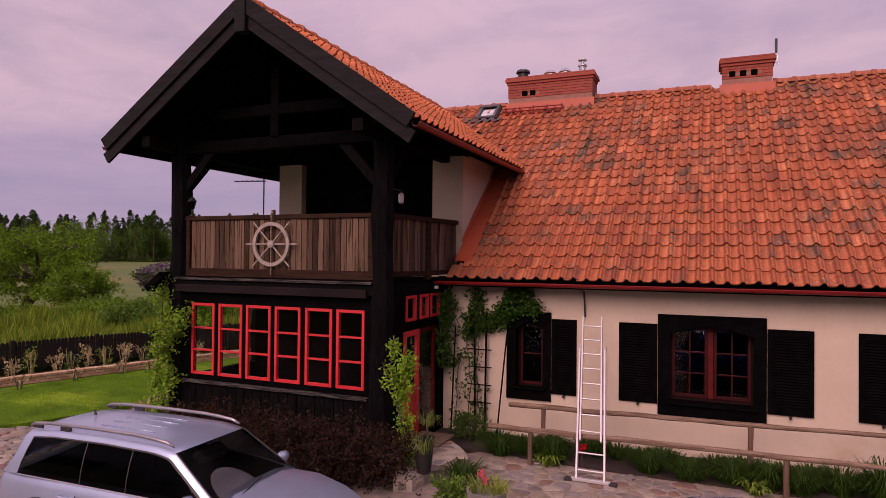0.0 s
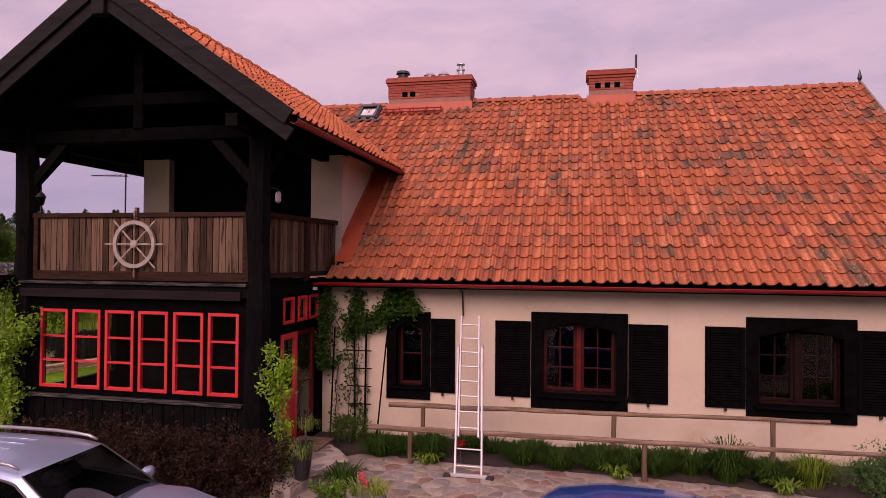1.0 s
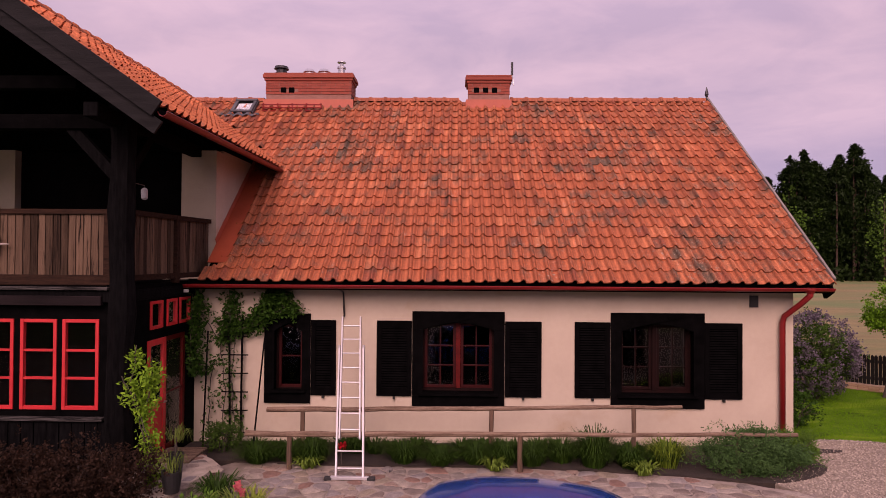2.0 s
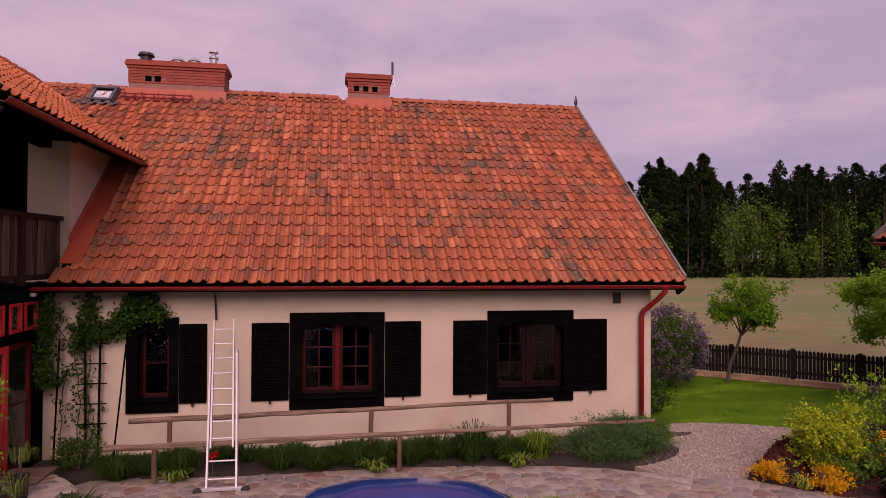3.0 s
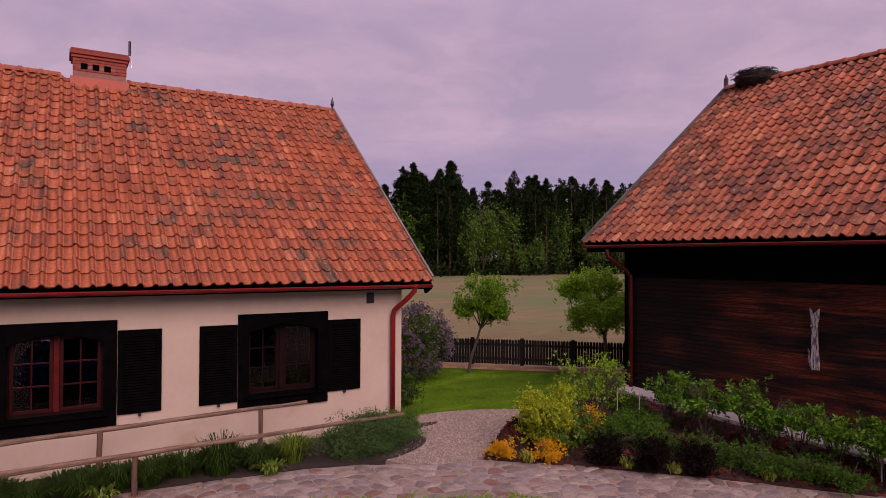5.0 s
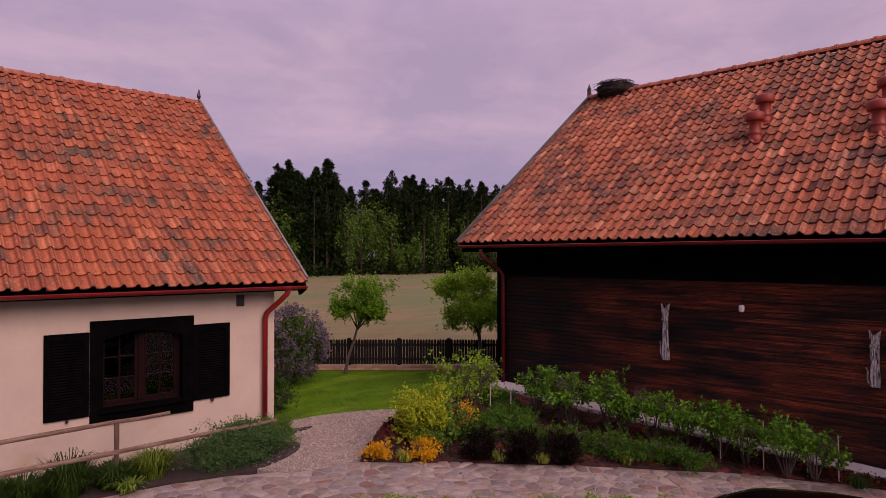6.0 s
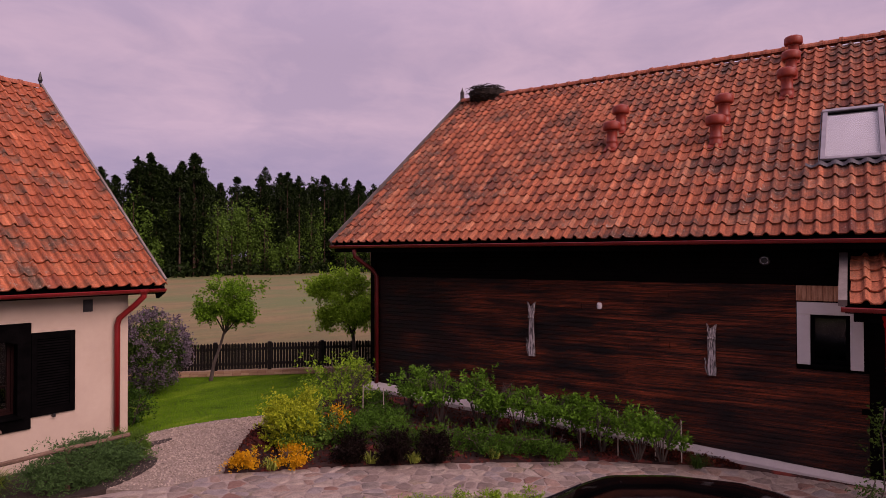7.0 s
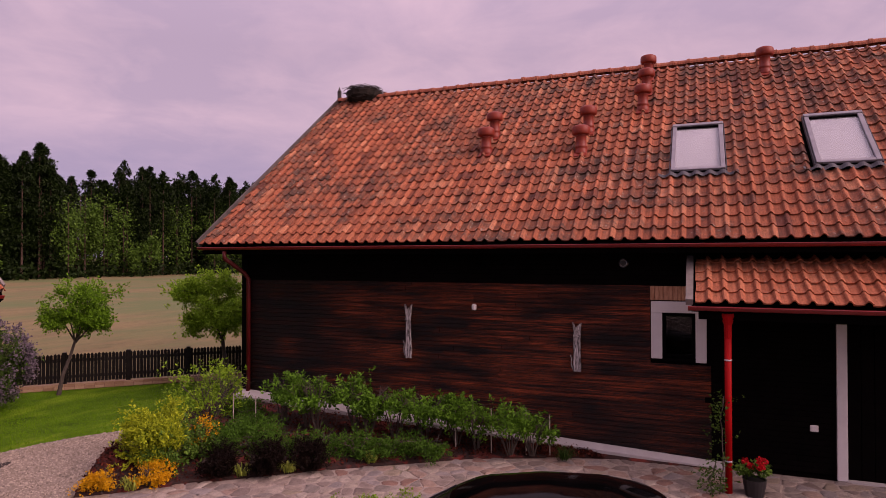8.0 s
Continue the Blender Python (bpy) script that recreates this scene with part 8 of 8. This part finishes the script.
    for key, cells in panes.items():
        bm = bmesh.new()
        made = {}

        def vert(i, v):
            if (i, v) not in made:
                made[i, v] = bm.verts.new(grid[i][v])
            return made[i, v]
        for i, v in cells:
            q = [vert(i, v), vert(i + 1, v), vert(i + 1, v + 1), vert(i, v + 1)]
            bm.faces.new(q)
        bmesh.ops.remove_doubles(bm, verts=bm.verts[:], dist=0.0008)
        bmesh.ops.recalc_face_normals(bm, faces=bm.faces[:])
        kind = key if isinstance(key, str) else key[0]
        part(kind, bm, paint if kind == "roof_skin" else (CAR_GLASS if kind != "windscreen" else SCREEN_GLASS), c, smooth=True)

    def along(v, x0, x1, lift=0.003):
        out = []
        for x, row in zip(marks, grid):
            if x0 - 0.001 <= x <= x1 + 0.001:
                px, py, pz = row[v]
                out.append((px, py + lift * (1 if py > 0 else -1), pz))
        return out

    for s in (-1, 1):
        b, t, e = (0, 3, 5) if s < 0 else (n - 1, n - 4, n - 6)
        part("belt_trim", tube(along(b, cuts[0], scuttle - 0.10), 0.008, 5), STEEL, c)
        part("window_seal", tube(along(t, cuts[0], scuttle - 0.12), 0.011, 5), PLASTIC, c)
        part("screen_seal", tube(along(e, front_top, scuttle), 0.009, 5), PLASTIC, c)
        for x in cuts[:3]:
            row = grid[marks.index(x)]
            vs = [row[k] for k in ((0, 1, 2, 3) if s < 0 else (n - 1, n - 2, n - 3, n - 4))]
            part("window_divider", tube([(p[0], p[1] + s * 0.002, p[2]) for p in vs], 0.007, 5), PLASTIC, c)
        part("mirror", turn_bm(turned([(0.02, -0.10), (0.075, -0.07), (0.09, 0), (0.075, 0.07), (0.02, 0.10)], 14), pose(scuttle - 0.34, s * (half + 0.07), belt + 0.07, 0, 90, 90) @ Matrix.Diagonal((0.8, 0.7, 1.0, 1))), paint, c, smooth=True)
        part("mirror_foot", beam((scuttle - 0.34, s * half * 0.93, belt), (scuttle - 0.34, s * (half + 0.04), belt + 0.04), 0.05, 0.04), PLASTIC, c)
        for x in (cuts[1] - 0.14, cuts[2] - 0.12):
            part("door_handle", tube([(x - 0.10, s * half * 0.99, belt - 0.13), (x - 0.07, s * (half + 0.035), belt - 0.13), (x + 0.07, s * (half + 0.035), belt - 0.13), (x + 0.10, s * half * 0.99, belt - 0.13)], 0.014, 6), paint, c)
        for x in (cuts[1], cuts[2], scuttle - 0.1):
            part("door_seam", beam((x, s * half * 1.006, belt - 0.10), (x - 0.02, s * half * 1.004, 0.42), 0.006, 0.006), PLASTIC, c)
        if rails:
            y = s * (roof_half - 0.045)
            za = roof_z - crown
            pts = [(rear_top + 0.06, 0.0), (rear_top + 0.14, 0.028), (rear_top + 0.4, 0.05), (-0.9, 0.06), (-0.35, 0.058), (front_top - 0.42, 0.045), (front_top - 0.22, 0.026), (front_top - 0.12, -0.012)]
            part("roof_rail", tube([(x, y, za + z) for x, z in pts], [0.016, 0.021, 0.021, 0.021, 0.021, 0.021, 0.019, 0.012], 8), RAIL_ALU, c, "bare aluminium roof rail", smooth=True)
            for x in (rear_top + 0.17, rear_top + 0.62):
                part("rail_foot", box(x - 0.08, x + 0.08, y - 0.012, y + 0.012, za - 0.02, za + 0.035, 0.004), PLASTIC, c)
        part("headlight", turn_bm(turned([(0.05, -0.05), (0.13, 0.0), (0.10, 0.06), (0.03, 0.08)], 12), pose(nose - 0.16, s * half * 0.70, belt - 0.30, 0, 90)), LAMP_GLASS, c)
        part("tail_light", box(back - 0.01, back + 0.08, s * half * 0.78 - 0.09, s * half * 0.78 + 0.07, 0.62, belt - 0.14, 0.02), TAIL_RED, c)
        for x in (back + 0.80, nose - 0.78):
            wheel = part("wheel", turn_bm(turned([(0.20, -0.11), (0.31, -0.11), (0.335, -0.08), (0.335, 0.08), (0.31, 0.11), (0.20, 0.11)], 24), pose(x, s * (half - 0.09), 0.335, 90)), RUBBER, c)
            part("rim", turn_bm(turned([(0.21, -0.112), (0.20, -0.06), (0.05, -0.10), (0.02, -0.10)] if s < 0 else [(0.02, 0.10), (0.05, 0.10), (0.20, 0.06), (0.21, 0.112)], 10), pose(x, s * (half - 0.09), 0.335, 90)),
                 STEEL, wheel)
            part("wheel_arch", turn_bm(turned([(0.36, -0.02), (0.40, -0.02), (0.40, 0.02), (0.36, 0.02)], 24), pose(x, s * (half - 0.005), 0.36, 90)), PLASTIC, c)
        part("seat", box(-0.25, -0.06, s * 0.33 - 0.22, s * 0.33 + 0.22, belt - 0.3, belt + 0.16, 0.06), SEAT, c)
        part("headrest", box(-0.26, -0.16, s * 0.33 - 0.11, s * 0.33 + 0.11, belt + 0.18, belt + 0.30, 0.04), SEAT, c)
    for y in (-0.26, -0.09, 0.09, 0.26) if rails else ():
        part("roof_rib", tube([(-1.15, y, roof_z - crown * (y / roof_half) ** 2 - 0.003), (-0.6, y, roof_z - crown * (y / roof_half) ** 2), (-0.35, y, roof_z - crown * (y / roof_half) ** 2 - 0.004)], 0.006, 6), paint, c, smooth=True)
    part("dashboard", box(scuttle - 0.36, scuttle - 0.10, -half * 0.72, half * 0.72, belt - 0.06, belt + 0.045, 0.02), CABIN_BLACK, c)
    # black sheet added over the closed shell, in place of a dark cabin
    part("cabin_blackout", box(back + 0.35, scuttle - 0.04, -half * 0.82, half * 0.82, belt + 0.0215, belt + 0.027), CABIN_BLACK, c)
    part("rear_bench", box(-1.05, -0.9, -half * 0.75, half * 0.75, belt - 0.3, belt + 0.1, 0.06), SEAT, c)
    part("grille", box(nose - 0.02, nose + 0.03, -0.35, 0.35, belt - 0.48, belt - 0.34, 0.01), PLASTIC, c)
    part("bumper", box(nose - 0.10, nose + 0.05, -half * 0.78, half * 0.78, 0.36, 0.55, 0.04), paint, c)
    part("bumper", box(back - 0.05, back + 0.10, -half * 0.84, half * 0.84, 0.40, 0.62, 0.04), paint, c)
    part("number_plate", box(back - 0.062, back - 0.05, -0.26, 0.26, 0.66, 0.77), WHITE_PAINT, c)
    part("number_bar", box(back - 0.066, back - 0.062, -0.20, 0.20, 0.69, 0.74), PLASTIC, c)
    part("wiper", tube([(scuttle + 0.0, -0.45, belt + 0.045), (scuttle - 0.07, 0.05, belt + 0.11)], 0.007, 5), PLASTIC, c)
    return c


suv = car("silver_suv", pose(-5.32, 5.57, 0, 0, 0, 1.6), SILVER, "silver estate car with roof rails parked on the stone yard", 1.50, 0.73, True, -2.34, -2.02, 0.29, 0.93, 1.95, 0.56, 0.955, 0.035, (-1.82, -0.98, -0.32))
part("aerial", tube([(-1.55, 0.0, 1.50), (-1.58, 0, 1.57)], [0.016, 0.006], 6), PLASTIC, suv)
# pale arc added under the windscreen, stands in for the dashboard's reflection
bm = bmesh.new()
arc = [bm.verts.new((0.83 - 0.34 * math.sin(math.pi * k / 14), -0.24 + 0.29 * math.cos(math.pi * k / 14), 0.985 + 0.19 * math.sin(math.pi * k / 14))) for k in range(15)]
bm.faces.new(arc)
bmesh.ops.solidify(bm, geom=bm.faces[:], thickness=0.015)
part("dash_reflection", bm, REFLECT_GREY, suv, "pale grey arc added as the dashboard reflection")
part("sticker", box(0.62, 0.74, -0.48, -0.36, 0.988, 0.992), WHITE_PAINT, suv)
car("blue_hatchback", pose(1.18, 4.95, 0, 0, 0, -13), BLUE, "glossy blue hatchback parked on the stone yard", 1.64, 0.86, False, -1.95, -1.58, 0.26, 1.0, 1.85, 0.60, 0.95, 0.07, arch=0.17)
car("black_hatchback", pose(5.43, 2.01, 0, 0, 0, 115), BLACK_CAR, "glossy black car parked on the stone yard", 1.66, 0.88, False, -2.05, -1.62, 0.36, 1.15, 2.0, 0.60, 0.97, 0.07, arch=0.17)


# ---- fieldstone paving ----
def in_poly(x, y, poly):
    ok, j = False, len(poly) - 1
    for i in range(len(poly)):
        (ax, ay), (bx, by) = poly[i], poly[j]
        if (ay > y) != (by > y) and x < (bx - ax) * (y - ay) / (by - ay) + ax:
            ok = not ok
        j = i
    return ok


def cell(seed_pt, others, reach):
    """The part of the plane nearest to seed_pt, as an outline."""
    sx, sy = seed_pt
    poly = [(sx - reach, sy - reach), (sx + reach, sy - reach), (sx + reach, sy + reach), (sx - reach, sy + reach)]
    for ox, oy in others:
        mx, my, nx, ny = (sx + ox) / 2, (sy + oy) / 2, ox - sx, oy - sy
        out = []
        for i in range(len(poly)):
            p, q = poly[i], poly[(i + 1) % len(poly)]
            a = (p[0] - mx) * nx + (p[1] - my) * ny
            b = (q[0] - mx) * nx + (q[1] - my) * ny
            if a <= 0:
                out.append(p)
            if a * b < 0:
                t = a / (a - b)
                out.append((p[0] + (q[0] - p[0]) * t, p[1] + (q[1] - p[1]) * t))
        poly = out
        if len(poly) < 3:
            return []
    return poly


def paving(name, region, pitch, z, label, parent=None, near=None, singles=300, gap=0.018, high=0.015, seed=3):
    """Irregular flat fieldstones with sunk joints; the first ones are objects of their own."""
    rng = random.Random(seed)
    xs, ys = [p[0] for p in region], [p[1] for p in region]
    pts = {}
    nx, ny = int((max(xs) - min(xs)) / pitch) + 3, int((max(ys) - min(ys)) / pitch) + 3
    for i in range(nx):
        for j in range(ny):
            pts[i, j] = (min(xs) + (i - 1 + rng.uniform(-0.15, 1.15)) * pitch, min(ys) + (j - 1 + rng.uniform(0.05, 0.95)) * pitch)
    pave = parent
    if pave is None:
        pave = new(name)
        tagged(pave, label, "pavement", kind="structure")
    stones = []
    for (i, j), p in pts.items():
        if not in_poly(p[0], p[1], region):
            continue
        others = [pts[i + a, j + b] for a in range(-2, 3) for b in range(-2, 3) if (a or b) and (i + a, j + b) in pts]
        others.sort(key=lambda o: (o[0] - p[0]) ** 2 + (o[1] - p[1]) ** 2)
        out = cell(p, others[:14], pitch * 1.4)
        if len(out) >= 3:
            stones.append((p, out))
    if near:
        stones.sort(key=lambda s: (s[0][0] - near[0]) ** 2 + (s[0][1] - near[1]) ** 2)
    rv, rf = [], []
    for n, (p, out) in enumerate(stones):
        cx, cy = sum(q[0] for q in out) / len(out), sum(q[1] for q in out) / len(out)
        size = max(math.hypot(q[0] - cx, q[1] - cy) for q in out)
        if size < 0.05:
            continue
        # round the corners: cut each one back along its two sides
        rim = []
        for k in range(len(out)):
            a, b, c = Vector(out[k - 1]), Vector(out[k]), Vector(out[(k + 1) % len(out)])
            rim += [b.lerp(a, 0.36), b.lerp(a, 0.12).lerp(b.lerp(c, 0.12), 0.5).lerp(Vector((cx, cy)), 0.03), b.lerp(c, 0.36)]
        rim = [q + Vector((rng.uniform(-0.014, 0.014), rng.uniform(-0.014, 0.014))) for q in rim]
        shrink = max(0.3, 1 - gap / max(size, 0.06))
        h = high * rng.uniform(0.6, 1.3)
        ring = [(cx + (q.x - cx) * shrink, cy + (q.y - cy) * shrink) for q in rim]
        tilt = (rng.uniform(-0.03, 0.03), rng.uniform(-0.03, 0.03))
        v, m = [], len(ring)
        for s, zz in ((1.0, -0.02), (0.99, h * 0.2), (0.90, h * 0.75), (0.6, h * 1.1)):
            v += [(cx + (x - cx) * s, cy + (y - cy) * s, z - 0.004 + zz + (x - cx) * tilt[0] + (y - cy) * tilt[1]) for x, y in ring]
        f = []
        for r in range(3):
            f += [(r * m + k, r * m + (k + 1) % m, (r + 1) * m + (k + 1) % m, (r + 1) * m + k) for k in range(m)]
        f.append(tuple(range(3 * m, 4 * m)))
        if n < singles:
            me = bpy.data.meshes.new("stone")
            me.from_pydata(v, [], f)
            me.materials.append(PAVE_STONE)
            me.shade_smooth()
            ob = new("stone", me)
            ob.parent = pave
        else:
            o = len(rv)
            rv += v
            rf += [tuple(o + k for k in q) for q in f]
    if rv:
        me = bpy.data.meshes.new("far_stones")
        me.from_pydata(rv, [], rf)
        me.materials.append(PAVE_STONE)
        me.shade_smooth()
        ob = new("far_stones", me)
        ob.parent = pave
        tagged(ob, kind="stuff")


front = [(-9.0, 7.9), (-3.5, 7.9), (-3.45, 9.0), (-3.5, 10.68), (-1.0, 10.58), (1.0, 10.62), (3.7, 10.30), (5.1, 9.75), (6.5, 9.2), (9.0, 6.7), (10.75, 4.55), (11.88, 2.35), (12.36, -2.2), (8.0, -2.2), (6.9, 2.6), (7.9, 4.2),
         (6.2, 6.3), (4.4, 7.2), (2.6, 7.9), (-1.0, 6.2), (-4.4, 6.0), (-9.0, 6.0)]
sheet("stone_path_bed", front, -0.002, PALE_JOINT, label="pale sandy bed of the stone paving", category="pavement")
paving("stone_path", front, 0.25, 0.0, "pinkish grey fieldstone paving of the yard path", near=(3.0, 9.0), seed=3, high=0.011, gap=0.015)
side_path = [(-14.4, 5.2), (-14.3, 6.8), (-12.5, 8.5), (-11.75, 10.6), (-10.7, 12.0), (-9.8, 10.4), (-9.9, 8.2), (-9.0, 6.2), (-9.0, 4.6)]
paving("stone_path", side_path, 0.22, 0.0, "pale cobbled stone path beside the porch", near=(-12, 9), singles=260, seed=4, gap=0.014)
paving("step_stones", step_outline, 0.27, 0.185, "", parent=step_thing, singles=60, gap=0.045, high=0.014, seed=5)
# the rest of the yard, under and behind the parked cars
open_yard = [(-14.4, -5.8), (-14.4, 5.0), (-9.2, 4.4), (-8.8, 5.9), (-4.4, 5.9), (-1.0, 6.1), (2.4, 7.7), (4.2, 7.1), (6.0, 6.2), (7.6, 4.2), (6.7, 2.6), (7.8, -2.3), (12.3, -2.4), (12.5, -5.8)]
paving("stone_path", open_yard, 0.46, 0.0, "pinkish grey fieldstone paving of the parking yard", near=(0, 0), singles=40, seed=8, gap=0.026)


# loose pebbles on the gravel path
def pebbles():
    rs = np.random.RandomState(12)
    n = 15000
    p = np.stack([rs.uniform(5.0, 10.5, n), rs.uniform(9.2, 12.6, n), np.full(n, 0.008)], 1)
    p = p[[in_poly(x, y, gravel_area) for x, y, _ in p]]
    n = len(p)
    r = rs.uniform(0.010, 0.028, (n, 1))
    a = rs.uniform(0, 6.28, n)
    c, s = np.cos(a)[:, None], np.sin(a)[:, None]
    ux, uy = np.concatenate([c, s, np.zeros((n, 1))], 1), np.concatenate([-s, c, np.zeros((n, 1))], 1)
    v = np.stack([p + ux * r, p + uy * r * 0.7, p - ux * r, p - uy * r * 0.7, p + [0, 0, 1] * r * 0.8 + ux * r * 0.2], 1).reshape(-1, 3)
    i = np.arange(n)[:, None] * 5
    f = np.concatenate([i + np.array(q) for q in ((0, 1, 4), (1, 2, 4), (2, 3, 4), (3, 0, 4))])
    soup("gravel_pebbles", v, f, PEBBLE, None, "loose pale and grey pebbles on the path", "stuff")
    bpy.data.objects["gravel_pebbles"]["category"] = "gravel"


pebbles()


# ---- roof tiles: last, because they are many ----
def keep_main(x, s):
    X = X_W - 0.02 + x
    y = EAVE_Y + s * UP.y
    z = EAVE_Z + s * UP.z
    if X > ROOF_R - 0.05:
        return False
    # beside the wing wall the flashing takes the place of tiles, higher up the wing roof does
    if X < X_W + 0.28 and y > -0.12 and z < 5.5:
        return False
    return X > X_W


TW, TG = 0.228, 0.337
tiled_slope(roof, "pantile", CLAY_HOUSE, (X_W - 0.02, EAVE_Y - 0.085, EAVE_Z - 0.075), (1, 0, 0), UP, TW, TG, 50, 22, keep_main, 290, 1)


def keep_upper(x, s):
    X = X_L + x
    z = EAVE_Z + s * UP.z
    wing = WING_Z - (abs(X - WING_X)) * (WING_Z - WING_EAVE_Z) / WING_HALF
    return X < X_W and z > wing - 0.02 and s > 2.2


tiled_slope(roof, "pantile", CLAY_HOUSE, (X_L, EAVE_Y - 0.04, EAVE_Z - 0.03), (1, 0, 0), UP, TW, TG, 20, 22, keep_upper, 0, 2)
WUP_R = Vector((-WING_HALF, 0, WING_Z - WING_EAVE_Z)).normalized()
WUP_L = Vector((WING_HALF, 0, WING_Z - WING_EAVE_Z)).normalized()


def keep_wing(x, s):
    y = WING_FRONT + 0.02 + x
    z = WING_EAVE_Z + s * (WING_Z - WING_EAVE_Z) / WS
    main = EAVE_Z + (y - EAVE_Y) * UP.z / UP.y
    return z > main - 0.12


tiled_slope(wing_roof, "pantile", CLAY_WING, (WING_X + WING_HALF + 0.03, WING_FRONT + 0.02, WING_EAVE_Z), (0, 1, 0), WUP_R, TW, TG, 38, 11, keep_wing, 180, 3)


tiled_slope(wing_roof, "pantile", CLAY_WING, (WING_X - WING_HALF - 0.03, 3.5, WING_EAVE_Z), (0, -1, 0), WUP_L, TW, TG, 30, 11, lambda x, s: True, 0, 4)
ridge_caps(wing_roof, (WING_X, WING_FRONT, WING_Z), (WING_X, 5.1, WING_Z), CLAY_WING)
ridge_caps(roof, (X_L, RIDGE_Y, RIDGE_Z - 0.05), (-5.0, RIDGE_Y, RIDGE_Z - 0.05), CLAY_RIDGE)
ridge_caps(roof, (-2.75, RIDGE_Y, RIDGE_Z - 0.05), (0.3, RIDGE_Y, RIDGE_Z - 0.05), CLAY_RIDGE)
ridge_caps(roof, (1.45, RIDGE_Y, RIDGE_Z - 0.05), (ROOF_R, RIDGE_Y, RIDGE_Z - 0.05), CLAY_RIDGE)


def keep_barn(x, s):
    X = BROOF0 + x
    for a, b in ((-1.19, -0.21), (1.29, 2.29)):
        if a - 0.02 < X < b + 0.02 and 2.12 < s < 3.98:
            return False
    return True


cols = int((BX1 + 0.55 - BROOF0) / 0.232)
tiled_slope(barn_roof, "pantile", CLAY_BARN, (BROOF0 + 0.02, BE_Y - 0.04, BE_Z - 0.03), (1, 0, 0), BUP, 0.232, 0.335, cols, 23, keep_barn, 300, 6)
ridge_caps(barn_roof, (BROOF0 + 0.05, BR_Y, BR_Z - 0.02), (BX1 + 0.5, BR_Y, BR_Z + 0.015), CLAY_RIDGE)
CUP = Vector((0, -CY, CT - CZ)).normalized()
tiled_slope(canopy, "pantile", CLAY_CANOPY, (-0.74, CY - 0.04, CZ), (1, 0, 0), CUP, 0.232, 0.335, 22, 5, lambda x, s: True, 110, 7)
# horizontal barn boards, each a piece
rng = random.Random(21)
zb, row = 0.10, 0
while zb < 3.85:
    x = -10.38
    zt = zb + 0.092
    while x < 8.9:
        xe = min(x + rng.uniform(4.0, 7.5), 8.9)
        spans = [(x, xe)]
        if zt > 1.80 and zb < 3.13:
            spans = [(a, min(b, -1.5)) for a, b in spans if a < -1.5] + [(max(a, -0.56), b) for a, b in spans if b > -0.56]
        if zb < 2.56:
            spans = [(a, min(b, 1.36)) for a, b in spans if a < 1.36] + [(max(a, 3.2), b) for a, b in spans if b > 3.2]
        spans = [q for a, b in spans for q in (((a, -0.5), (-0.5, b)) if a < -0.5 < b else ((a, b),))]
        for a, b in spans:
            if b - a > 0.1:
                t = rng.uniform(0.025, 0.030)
                # boards under the eaves and canopy near black: shade put into their colour
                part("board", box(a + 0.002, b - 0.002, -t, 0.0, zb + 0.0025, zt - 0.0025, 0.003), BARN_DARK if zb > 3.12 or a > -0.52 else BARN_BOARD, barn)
        x = xe
    zb = zt
